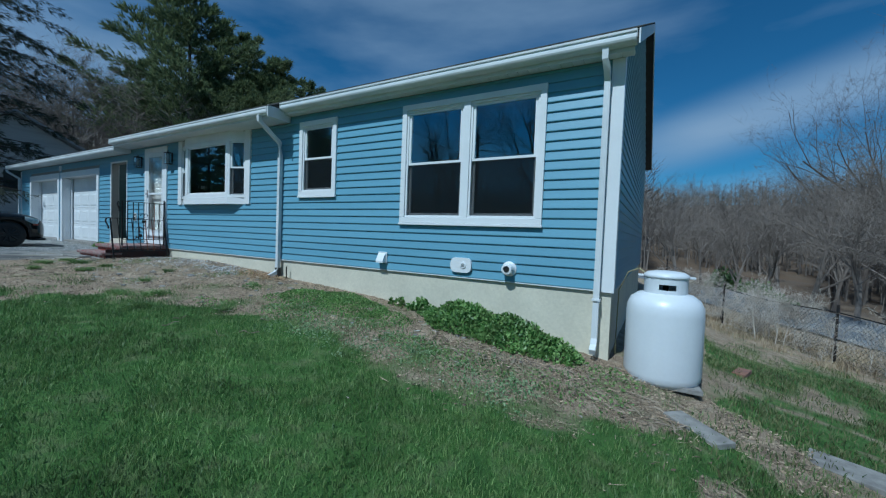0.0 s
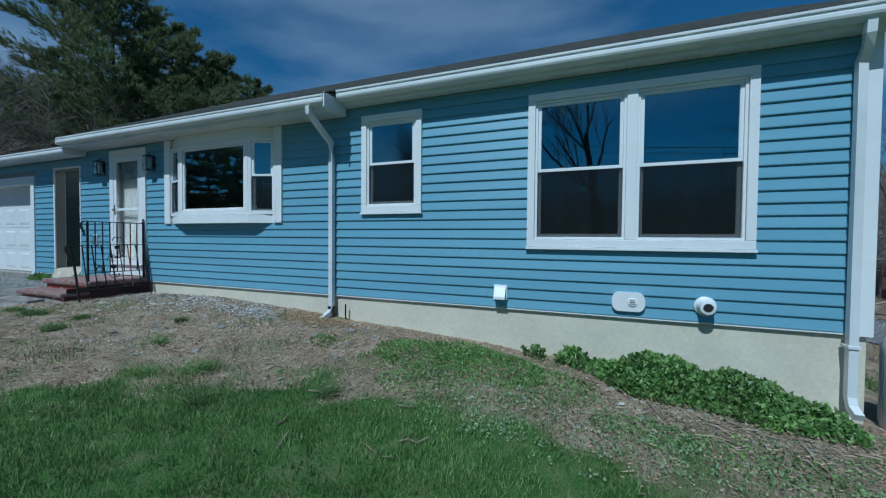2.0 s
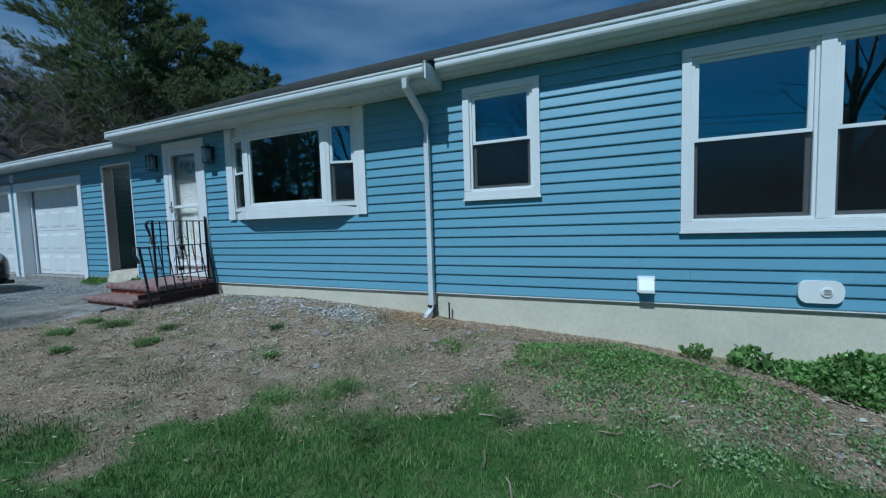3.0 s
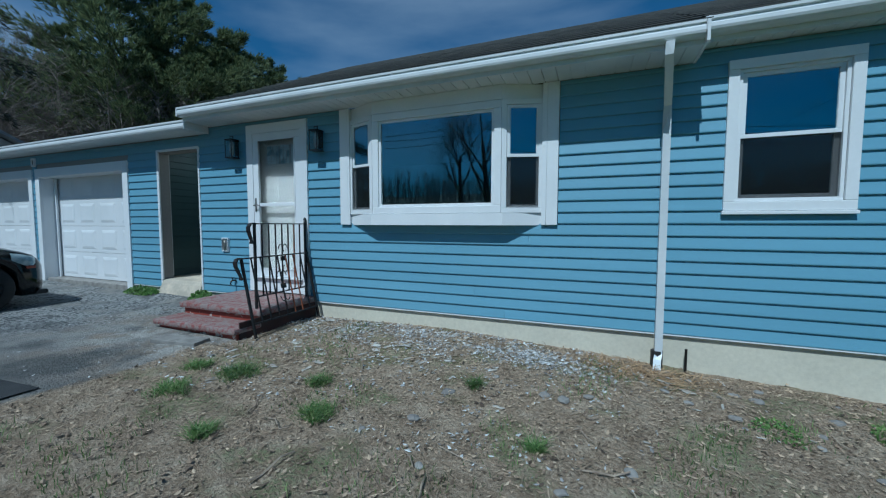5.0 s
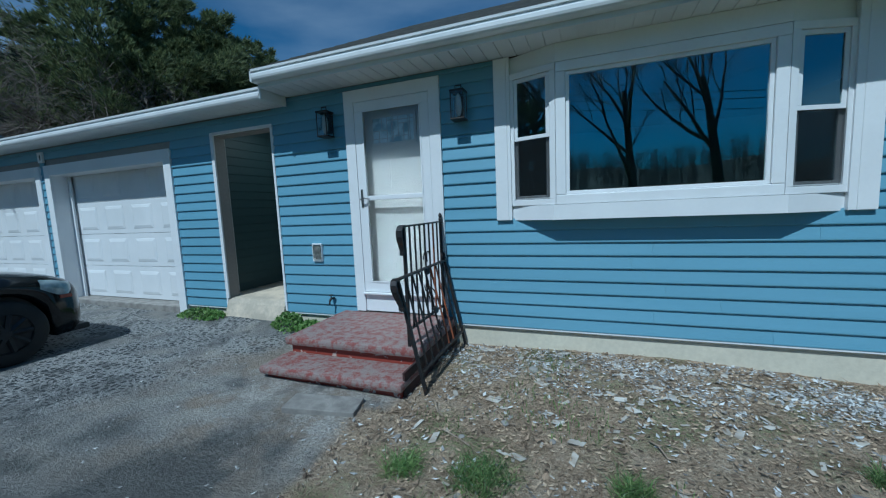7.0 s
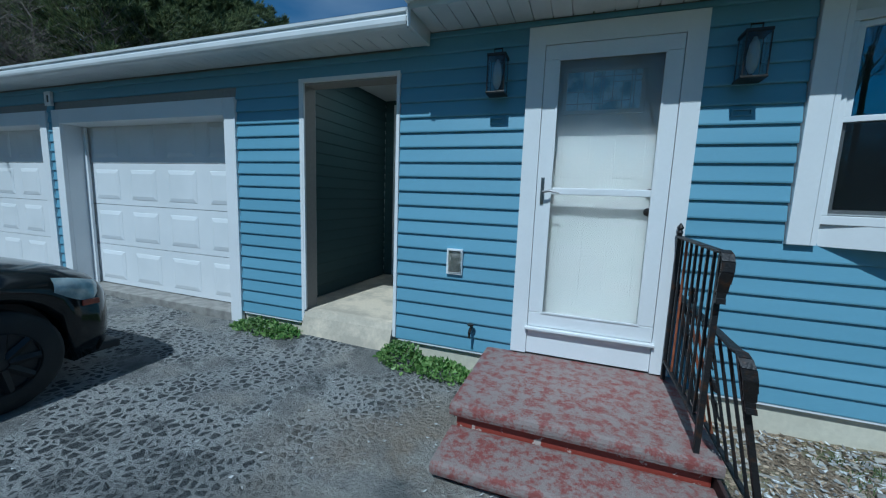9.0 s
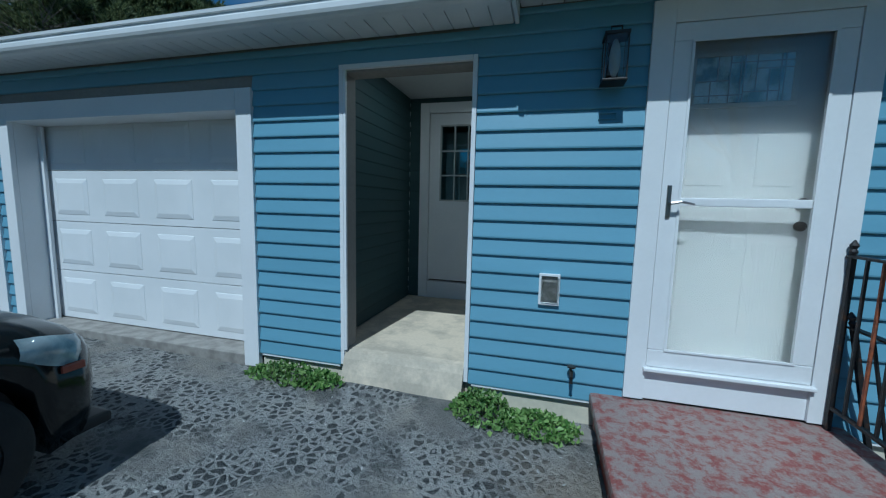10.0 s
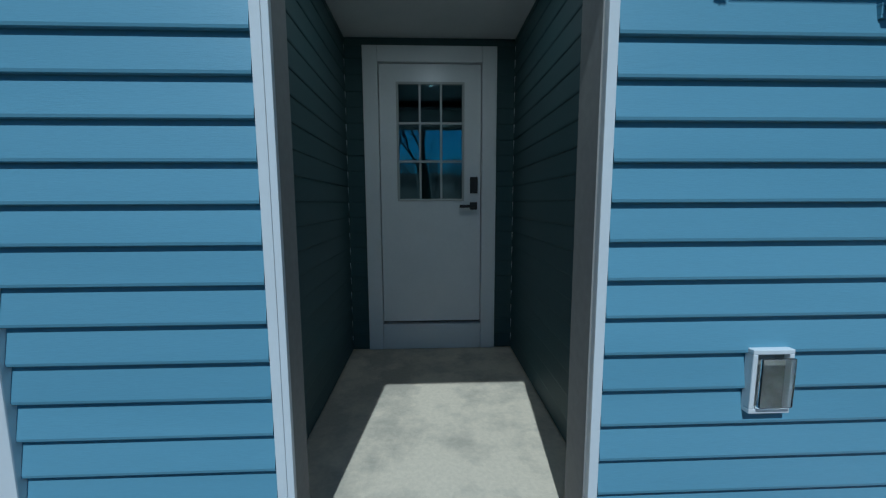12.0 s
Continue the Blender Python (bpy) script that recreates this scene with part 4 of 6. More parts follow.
def garage(name, hole):
    x0, x1, z0, z1 = hole
    g = tagged(new(name), "white panelled sectional garage door, closed, set back in a deep white casing", "garage door", kind="structure")
    bm = bmesh.new()
    slab(bm, x0, x0 + 0.15, WY - 0.045, WY + 0.0, 0.80, z1, 0.005)
    slab(bm, x1 - 0.15, x1, WY - 0.045, WY + 0.0, 0.80, z1, 0.005)
    slab(bm, x0 + 0.151, x1 - 0.151, WY - 0.045, WY + 0.0, z1 - 0.17, z1, 0.005)
    part("casing", bm, M_TRIM, g)
    bm = bmesh.new()
    slab(bm, x0 + 0.13, x0 + 0.149, WY + 0.001, WY + GDX, 0.80, z1 - 0.151)
    slab(bm, x1 - 0.149, x1 - 0.13, WY + 0.001, WY + GDX, 0.80, z1 - 0.151)
    slab(bm, x0 + 0.15, x1 - 0.15, WY + 0.001, WY + GDX, z1 - 0.17, z1 - 0.152)
    part("jamb", bm, M_TRIM, g)
    bm = bmesh.new()
    slab(bm, x0 + 0.151, x0 + 0.21, WY + GDX - 0.06, WY + GDX - 0.03, 0.86, z1 - 0.175, 0.003)
    slab(bm, x1 - 0.21, x1 - 0.151, WY + GDX - 0.06, WY + GDX - 0.03, 0.86, z1 - 0.175, 0.003)
    part("stop_moulding", bm, M_PVC, g)
    a, b, c, d = x0 + 0.15, x1 - 0.15, 0.88, 3.04
    rows, cols_ = 4, 4
    rh = (d - c) / rows
    pw = (b - a) / cols_
    for r in range(rows):
        sec = bmesh.new()
        zb_ = c + r * rh
        slab(sec, a, b, WY + GDX, WY + GDX + 0.04, zb_ + 0.003, zb_ + rh - 0.003, 0.003)
        for k in range(cols_):
            pa, pb, pc, pd = a + k * pw + 0.11, a + (k + 1) * pw - 0.11, zb_ + 0.075, zb_ + rh - 0.085
            y = WY + GDX
            ring0 = [(pa, pc), (pb, pc), (pb, pd), (pa, pd)]
            ins = lambda q: [(pa + q, pc + q), (pb - q, pc + q), (pb - q, pd - q), (pa + q, pd - q)]
            levels = [(ring0, y - 0.0005), (ins(0.004), y - 0.004), (ins(0.048), y - 0.013)]
            rings = [[sec.verts.new((u, yy, v)) for u, v in ring] for ring, yy in levels]
            for r1, r2 in zip(rings, rings[1:]):
                for q in range(4):
                    sec.faces.new((r1[q], r1[(q + 1) % 4], r2[(q + 1) % 4], r2[q]))
            sec.faces.new(rings[-1])
        part("door_section", sec, M_GARAGE, g)
    bm = slab(bmesh.new(), x0 + 0.13, x1 - 0.13, WY + 0.0, WY + 0.6, 0.3, 0.872, 0.01)
    part("sill_kerb", bm, M_STONE, g, "grey concrete sill")
    return g


garage("door_3", GARAGE_1)
garage("door_4", GARAGE_2)
bm = slab(bmesh.new(), -21.8, -14.5, WY + 0.65, WY + 0.7, 0.5, 3.4)
tagged(part("wall_garage", bm, M_INSIDE, None, "plain lining behind the garage doors", kind="structure"), category="wall")

# ---- front steps and rails ----
steps = thing("front_steps", "worn concrete front steps with chipped red paint", "steps", (-11.3, 4.2, 0.70))


def local(ob_parent, bm):
    """Shift a mesh drawn in world metres to stand under a parent with a place of its own."""
    bmesh.ops.translate(bm, verts=bm.verts[:], vec=-Vector(ob_parent.location))
    return bm


bm = slab(bmesh.new(), -12.00, -10.66, 3.93, WY + 0.01, 0.45, 0.905, 0.012)
part("platform", local(steps, bm), M_REDRISER, steps)
bm = slab(bmesh.new(), -12.04, -10.62, 3.88, WY + 0.01, 0.906, 0.985, 0.028)
part("top_tread", local(steps, bm), M_RED, steps, "chipped red top step")
bm = slab(bmesh.new(), -11.99, -10.66, 3.60, 3.929, 0.42, 0.765, 0.012)
part("lower_riser", local(steps, bm), M_REDRISER, steps)
bm = slab(bmesh.new(), -12.03, -10.63, 3.54, 3.926, 0.766, 0.838, 0.028)
part("lower_tread", local(steps, bm), M_RED, steps, "chipped red lower step")
# thin side face in a much darker red than the risers
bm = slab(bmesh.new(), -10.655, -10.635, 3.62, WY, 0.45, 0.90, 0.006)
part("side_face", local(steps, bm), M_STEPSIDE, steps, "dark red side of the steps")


def scroll_end(bm, x, y, z):
    """The end of a cap rail: a broad flat bar bent over and down, with a small collar at its tip."""
    path = [(y + 0.03, z + 0.004), (y - 0.02, z + 0.012), (y - 0.060, z + 0.002), (y - 0.085, z - 0.030), (y - 0.088, z - 0.075), (y - 0.070, z - 0.130), (y - 0.052, z - 0.175), (y - 0.048, z - 0.205)]
    half = [0.020, 0.024, 0.026, 0.027, 0.026, 0.023, 0.019, 0.017]
    for (ya, za), (yb, zb_), h in zip(path, path[1:], half):
        tv = Vector((yb - ya, zb_ - za)).normalized()
        ny, nz = -tv.y * 0.007, tv.x * 0.007
        prism(bm, [(ya - ny, za - nz), (ya + ny, za + nz), (yb + ny, zb_ + nz), (yb - ny, zb_ - nz)], x - h, x + h, "x")
    slab(bm, x - 0.020, x + 0.020, y - 0.062, y - 0.034, z - 0.232, z - 0.205, 0.003)


def iron_rail(label, x, y0, y1, z0, z1, lean, rust, foot):
    """A panel of pickets between two posts with a moulded cap; it leans by that many metres at the top towards -x."""
    r = thing("iron_railing", label, "railing")

    def put(name, bm, material=M_IRON, text=""):
        for v in bm.verts:
            v.co.x -= lean * (v.co.z - foot) / (z1 - foot)
        return part(name, bm, material, r, text)
    for y, mt in ((y0, M_IRON), (y1, M_IRON)):
        put("post", tube(bmesh.new(), [(x, y, foot), (x, y, z1)], 0.018, 4, square=True), mt)
    bm = slab(bmesh.new(), x - 0.022, x + 0.022, y0, y1 + 0.02, z1, z1 + 0.014, 0.005)
    scroll_end(bm, x, y0, z1 + 0.002)
    put("cap_rail", bm)
    put("bottom_rail", slab(bmesh.new(), x - 0.014, x + 0.014, y0 + 0.02, y1 - 0.02, z0, z0 + 0.014))
    n = 8
    for i in range(1, n):
        y = y0 + (y1 - y0) * i / n
        put("picket", tube(bmesh.new(), [(x, y, z0 + 0.015), (x, y, z1 - 0.001)], 0.0095, 4, square=True), M_RUST if i in rust else M_IRON, "rusty orange picket" if i in rust else "")
    yc, zc = (y0 + y1) / 2, (z0 + z1) / 2
    for sy in (-1, 1):
        for sz in (-1, 1):
            pts = []
            for k in range(15):
                a = k / 14 * 4.4
                rad = 0.085 * (1 - k / 20)
                pts.append((x + 0.012, yc + sy * (0.055 + rad * math.cos(a) * 0.6 - 0.03), zc + sz * (0.12 + rad * math.sin(a))))
            put("scroll", tube(bmesh.new(), pts, 0.007, 4))
    put("collar", slab(bmesh.new(), x + 0.002, x + 0.022, yc - 0.04, yc + 0.04, zc - 0.03, zc + 0.03, 0.008))
    bm = bmesh.new()
    lathe(bm, [(0.014, 0), (0.02, 0.02), (0.012, 0.035), (0.022, 0.055), (0.004, 0.085)], (x, y1, z1 + 0.014), 10)
    put("finial", bm)
    return r


iron_rail("black wrought-iron railing standing on the front steps", -10.74, 3.95, 4.80, 1.12, 2.0, 0.0, (6,), 0.985)
iron_rail("loose rusty wrought-iron railing leaning beside the front steps", -10.50, 3.72, 4.78, 0.86, 1.60, 0.20, (5, 6), 0.68)

# ---- things on the wall ----


def wall_lantern(x, z0, z1):
    g = thing("wall_lantern", "dark metal box lantern with clear glass, unlit, on the clapboard", "lamp", group="lanterns beside the front door")
    y = WY - 0.024
    w = 0.062
    part("backplate", slab(bmesh.new(), x - 0.035, x + 0.035, y - 0.014, y, z0 + 0.05, z1 + 0.01, 0.004), M_DARKMETAL, g)
    bm = bmesh.new()
    slab(bm, x - w - 0.008, x + w + 0.008, y - 0.155, y - 0.015, z1 - 0.02, z1, 0.004)
    slab(bm, x - w - 0.008, x + w + 0.008, y - 0.155, y - 0.015, z0, z0 + 0.014, 0.004)
    for sx in (-1, 1):
        for yy in (y - 0.15, y - 0.03):
            slab(bm, x + sx * w - 0.0035, x + sx * w + 0.0035, yy - 0.0035, yy + 0.0035, z0 + 0.013, z1 - 0.019)
    part("cage", bm, M_DARKMETAL, g)
    bm = tube(bmesh.new(), [(x - 0.03, y - 0.09, z1), (x - 0.03, y - 0.09, z1 + 0.045), (x + 0.03, y - 0.09, z1 + 0.045), (x + 0.03, y - 0.09, z1)], 0.006, 6)
    part("hook", bm, M_DARKMETAL, g)
    bm = bmesh.new()
    for a, b, c, d in ((x - w, x - w + 0.003, y - 0.144, y - 0.036), (x + w - 0.003, x + w, y - 0.144, y - 0.036), (x - w + 0.007, x + w - 0.007, y - 0.151, y - 0.148)):
        slab(bm, a, b, c, d, z0 + 0.015, z1 - 0.021)
    part("glass", bm, M_CLEAR, g)
    bm = lathe(bmesh.new(), [(0.012, 0.0), (0.03, 0.04), (0.034, 0.10), (0.026, 0.17), (0.010, 0.21)], (x, y - 0.09, z0 + 0.04), 14)
    part("bulb", bm, mat("bulb_glass_" + ("a" if x < -11 else "b"), (0.50, 0.56, 0.58), 0.15, (0.42, 0.48, 0.5), 8, 0.0, 20), g, "pale frosted bulb", smooth=True)
    return g


wall_lantern(-12.045, 2.985, 3.265)
wall_lantern(-10.48, 2.985, 3.265)
for xx in (-12.05, -10.47):
    g = thing("mounting_block", "small blue siding block mount on the clapboard", "fitting", group="siding blocks below the lanterns")
    bm = bmesh.new()
    frame_ring(bm, xx - 0.055, xx + 0.055, 2.795, 2.84, 0.009, WY - 0.030, WY - 0.012, 0.002)
    part("frame", bm, M_SIDING, g)
vent = thing("pet_hatch", "white framed hatch vent with a clear hood on the clapboard", "vent")
bm = bmesh.new()
frame_ring(bm, -12.412, -12.275, 1.575, 1.79, 0.016, WY - 0.05, WY - 0.016, 0.003)
part("frame", bm, M_PVC, vent)
part("backing", slab(bmesh.new(), -12.396, -12.291, WY - 0.030, WY - 0.018, 1.591, 1.774), mat("dusty_grey", (0.20, 0.20, 0.18), 0.7, (0.34, 0.33, 0.30), 18, 0.2, 60), vent)
part("hood", slab(bmesh.new(), -12.392, -12.280, WY - 0.066, WY - 0.051, 1.60, 1.765, 0.006), M_CLEAR, vent)

tap = thing("outdoor_tap", "small dark garden tap on the clapboard", "tap")
bm = tube(bmesh.new(), [(-12.17, WY - 0.02, 1.13), (-12.17, WY - 0.08, 1.13), (-12.17, WY - 0.105, 1.11), (-12.17, WY - 0.11, 1.07)], [0.012, 0.014, 0.012, 0.013], 8)
part("spout", bm, M_DARKMETAL, tap)
bm = lathe(bmesh.new(), [(0.004, 0.0), (0.028, 0.002), (0.028, 0.012), (0.004, 0.014)], (-12.17, WY - 0.075, 1.165), 12)
tube(bm, [(-12.17, WY - 0.075, 1.14), (-12.17, WY - 0.075, 1.17)], 0.006, 6)
part("wheel_handle", bm, M_DARKMETAL, tap)

dryer = thing("dryer_vent", "square white hooded exhaust vent on the clapboard", "vent")
part("flange", slab(bmesh.new(), -3.93, -3.76, WY - 0.045, WY - 0.016, 1.02, 1.20, 0.006), M_PVC, dryer)
bm = prism(bmesh.new(), [(WY - 0.046, 1.185), (WY - 0.075, 1.16), (WY - 0.125, 1.06), (WY - 0.125, 1.03), (WY - 0.046, 1.03)], -3.915, -3.775, "x")
part("hood", bm, M_PVC, dryer)

oval = thing("oval_vent", "white oval wall vent cover on the clapboard", "vent")
bm = bmesh.new()
out, n = [], 32
for k in range(n):
    a = 2 * math.pi * k / n
    c, s = math.cos(a), math.sin(a)
    out.append((-2.425 + 0.09 * (1 if c > 0 else -1) * (abs(c) > 0.01) + 0.075 * c, 1.09 + 0.105 * math.copysign(abs(s) ** 0.8, s)))
prism(bm, out, WY - 0.062, WY - 0.018, "y")
part("cover", bm, M_PVC, oval)
bm = lathe(bmesh.new(), [(0.045, -0.0005), (0.045, -0.010), (0.034, -0.012)], (-2.385, WY - 0.062, 1.09), 24, "y")
part("boss", bm, M_PVC, oval)
bm = bmesh.new()
for i in range(3):
    slab(bm, -2.41, -2.36, WY - 0.0775, WY - 0.0745, 1.07 + i * 0.018, 1.076 + i * 0.018)
part("slot", bm, M_BLACK, oval)

rv = thing("round_vent", "round white exhaust hood on the clapboard", "vent")
bm = lathe(bmesh.new(), [(0.10, 0.0), (0.10, -0.018), (0.085, -0.03), (0.075, -0.06), (0.068, -0.13), (0.045, -0.135), (0.042, -0.09), (0.02, -0.085)], (-1.71, WY - 0.018, 1.09), 28, "y")
part("body", bm, M_PVC, rv, smooth=False)
part("opening", lathe(bmesh.new(), [(0.040, 0), (0.040, -0.003)], (-1.71, WY - 0.145, 1.09), 20, "y"), M_BLACK, rv)

box = thing("doorbell_box", "small white junction box high between the garage doors", "fitting")
bm = bmesh.new()
frame_ring(bm, -17.895, -17.765, 3.185, 3.355, 0.04, WY - 0.055, WY - 0.02, 0.005)
part("frame", bm, M_PVC, box)
part("opening", slab(bmesh.new(), -17.86, -17.80, WY - 0.045, WY - 0.022, 3.22, 3.32), M_BLACK, box)
boot = tube(bmesh.new(), [(-6.37, 4.80, 0.76), (-6.37, 4.80, 0.60), (-6.34, 4.79, 0.48)], 0.055, 12)
tagged(part("drain_boot", boot, M_BLACK, None, "black plastic drain pipe behind the downspout foot"), category="pipe")
pipe = tagged(part("stub_pipe", tube(bmesh.new(), [(-6.12, 4.80, 0.45), (-6.12, 4.80, 0.80)], 0.012, 8), M_DARKMETAL, None, "short dark pipe standing by the foundation"), category="pipe")

# ceiling light in the entry
lamp = thing("recessed_light", "small round ceiling light, lit, in the entry ceiling", "lamp")
lm = bpy.data.materials.new("lamp_glow")
lm.use_nodes = True
lm.node_tree.nodes["Principled BSDF"].inputs["Emission Color"].default_value = (1, 0.97, 0.9, 1)
lm.node_tree.nodes["Principled BSDF"].inputs["Emission Strength"].default_value = 120.0
part("trim_ring", lathe(bmesh.new(), [(0.085, 0.0), (0.085, -0.010), (0.065, -0.012)], (-13.4, 5.75, EC - 0.001), 28), M_PVC, lamp)
part("lens", lathe(bmesh.new(), [(0.06, 0.0), (0.06, -0.003)], (-13.4, 5.75, EC - 0.014), 28), lm, lamp, "glowing white lens")

# ---- gas tank ----
tank = thing("propane_tank", "large white upright propane tank on a dark base ring", "gas tank", (0.10, 4.93, -0.10))
prof = [(0.30, 0.03), (0.345, 0.05), (0.375, 0.10), (0.385, 0.16), (0.385, 0.80), (0.378, 0.88), (0.345, 0.96), (0.27, 1.015), (0.15, 1.04), (0.04, 1.045)]
part("vessel", lathe(bmesh.new(), prof, (0, 0, 0.03), 48), M_TANK, tank, smooth=True)
part("foot_ring", lathe(bmesh.new(), [(0.30, 0.0), (0.31, 0.0), (0.31, 0.09), (0.29, 0.09)], (0, 0, -0.05), 40), M_BLACK, tank, "dark base ring")
bm = bmesh.new()
R = 0.215
for k in range(40):
    a0, a1 = 2 * math.pi * k / 40, 2 * math.pi * (k + 1) / 40
    am = math.degrees((a0 + a1) / 2) % 120
    z0_, z1_ = 1.01, 1.24
    segs = [(z0_, 1.10), (1.16, z1_)] if 14 < am < 56 else [(z0_, z1_)]
    for za, zb_ in segs:
        vs = [bm.verts.new((r * math.cos(a), r * math.sin(a), z)) for r in (R, R - 0.008) for a in (a0, a1) for z in (za, zb_)]
        for f in ((0, 1, 3, 2), (4, 6, 7, 5), (0, 2, 6, 4), (1, 5, 7, 3), (0, 4, 5, 1), (2, 3, 7, 6)):
            bm.faces.new([vs[i] for i in f])
part("collar", bm, M_TANK, tank, "white slotted collar")
part("dome_lid", lathe(bmesh.new(), [(0.222, 0.0), (0.228, 0.015), (0.222, 0.035), (0.185, 0.062), (0.10, 0.076), (0.02, 0.078)], (0, 0, 1.225), 40), M_TANK, tank, smooth=True)
for s in (-1, 1):
    part("lid_lug", slab(bmesh.new(), s * 0.248 - 0.032, s * 0.248 + 0.032, -0.02, 0.02, 1.225, 1.25, 0.008), M_TANK, tank)
part("valve", lathe(bmesh.new(), [(0.03, 0), (0.03, 0.08), (0.015, 0.10), (0.015, 0.14)], (0, 0, 1.07), 12), M_DARKMETAL, tank)
hose = part("gas_hose", tube(bmesh.new(), [(-0.05, 5.13, 1.10), (-0.18, 5.15, 1.20), (-0.30, 5.2, 1.14), (-0.40, 5.28, 0.9), (-0.41, 5.3, 0.3), (-0.41, 5.3, -0.2)], 0.008, 6),
            mat("yellow_hose", (0.42, 0.38, 0.20), 0.5), None, "thin yellowish gas line from the tank to the wall")
tagged(hose, category="pipe")


def on_ground(x, y):
    return ground_z(x, y)


def paver(x, y, lx, ly, h, rot, material, name, label):
    bm = slab(bmesh.new(), -lx / 2, lx / 2, -ly / 2, ly / 2, 0, h, 0.008)
    o = part(name, bm, material, None, label)
    o.matrix_world = pose(x, y, on_ground(x, y) - 0.012, 0, 2, rot)
    return tagged(o, category=name.replace("_", " "))


paver(0.08, 4.90, 0.72, 0.62, 0.05, 8, M_STONE, "paving_slab", "grey concrete pad under the gas tank")
paver(0.36, 3.80, 0.52, 0.20, 0.05, -48, M_STONE, "stone_slab", "flat grey broken stone in the dirt")
paver(1.45, 4.10, 0.62, 0.32, 0.05, -20, M_STONE, "stone_slab", "flat grey stone sunk in the grass")
paver(1.15, 6.9, 0.42, 0.16, 0.06, 70, M_BRICK, "old_brick", "reddish brown block lying in the grass")
paver(-11.15, 3.30, 0.55, 0.22, 0.05, 12, M_STONE, "stone_slab", "flat grey slab of stone below the steps")
paver(-12.2, 4.70, 0.9, 0.12, 0.05, 3, M_STONE, "stone_slab", "rotten dark sill stone along the wall")

# loose stones and scraps on the soil
rng_s = random.Random(15)
STONES = []
for k in range(4):
    b = bmesh.new()
    bmesh.ops.create_icosphere(b, subdivisions=2, radius=0.5)
    for v in b.verts:
        v.co *= 1 + 0.45 * noise.noise(v.co * 1.8 + Vector((k * 7, 0, 0)))
        v.co.z *= 0.5
    me = bpy.data.meshes.new("stone")
    b.to_mesh(me)
    b.free()
    me.materials.append(M_STONE)
    STONES.append(me)
for i in range(70):
    x = rng_s.uniform(-10.5, -0.4)
    y = rng_s.uniform(3.2, 4.75) if i % 4 else rng_s.uniform(2.2, 3.6)
    if (x < -10.4 and y > 3.4) or lawn_at(x, y) > 0.3:
        continue
    o = tagged(new("stone", STONES[i % 4]), "small grey stone lying on the soil", "stone", "stones on the soil")
    sc = rng_s.choice((0.035, 0.04, 0.05, 0.06, 0.09))
    o.scale = (sc * rng_s.uniform(0.8, 1.4), sc, sc)
    o.location = (x, y, ground_z(x, y) + sc * 0.1)
    o.rotation_euler = (0, 0, rng_s.uniform(0, 6.28))
M_SCRAP = mat("weathered_scrap", (0.42, 0.40, 0.36), 0.85, (0.26, 0.23, 0.19), 9, 0.3, 60, vary=0.4)
SCRAP = []
for k in range(3):
    b = slab(bmesh.new(), -0.5, 0.5, -0.22 - 0.1 * k, 0.22 + 0.06 * k, 0, 0.10, 0.02)
    for v in b.verts:
        v.co.x += 0.3 * v.co.y * (1 if k else -1)
        v.co.z += 0.10 * v.co.x * v.co.x
    me = bpy.data.meshes.new("scrap")
    b.to_mesh(me)
    b.free()
    me.materials.append(M_SCRAP)
    SCRAP.append(me)
for i in range(380):
    x = rng_s.uniform(-10.6, -8.2) if i < 170 else (rng_s.uniform(-10.6, -5.5) if i < 320 else rng_s.uniform(-4, -0.3))
    y = 4.8 - abs(rng_s.gauss(0, 0.75))
    if x < -10.4 and y > 3.4:
        continue
    o = tagged(new("wood_scrap", SCRAP[i % 3]), "pale weathered scrap of old siding on the soil", "debris", "scraps on the soil")
    sc = 0.03 + 0.08 * rng_s.random() ** 2
    o.scale = (sc, sc * rng_s.uniform(0.4, 0.9), sc * 0.6)
    o.location = (x, y, ground_z(x, y) + 0.004)
    o.rotation_euler = (rng_s.uniform(-0.15, 0.15), rng_s.uniform(-0.15, 0.15), rng_s.uniform(0, 6.28))
bm = bmesh.new()
for i in range(130):
    x, y = (rng_s.uniform(-2.6, 0.2), rng_s.uniform(3.55, 4.4)) if i < 80 else (rng_s.uniform(-10.5, -4), rng_s.uniform(2.2, 4.7))
    a, L = rng_s.gauss(-0.5, 0.5), rng_s.uniform(0.08, 0.34)
    pts = []
    for k in range(4):
        px_, py_ = x + L * k / 3 * math.cos(a), y + L * k / 3 * math.sin(a) + 0.02 * math.sin(k * 2 + i)
        pts.append((px_, min(py_, 4.82), ground_z(px_, min(py_, 4.82)) + 0.012 + 0.02 * (k % 2)))
    tube(bm, pts, rng_s.uniform(0.003, 0.007), 4)
tagged(part("twigs", bm, mat("dry_twigs", (0.34, 0.28, 0.21), 0.85, (0.16, 0.12, 0.09), 9, 0.0, 40), None, "dry sticks strewn over the soil", kind="stuff"), category="twigs")

# ---- sealed asphalt patch, road ----
bm = bmesh.new()
edge = [(-10.98, 2.10), (-11.6, 2.03), (-12.8, 1.98), (-14.5, 1.96)]
rowsv = []
for x, y in edge + [(-19.0, 1.9)]:
    rowsv.append([bm.verts.new((x, y - k * 0.45, ground_z(x, y - k * 0.45) + 0.006)) for k in range(14)])
for r1, r2 in zip(rowsv, rowsv[1:]):
    for k in range(13):
        bm.faces.new((r1[k], r1[k + 1], r2[k + 1], r2[k]))
bmesh.ops.recalc_face_normals(bm, faces=bm.faces[:])
bmesh.ops.subdivide_edges(bm, edges=bm.edges[:], cuts=3, use_grid_fill=True)
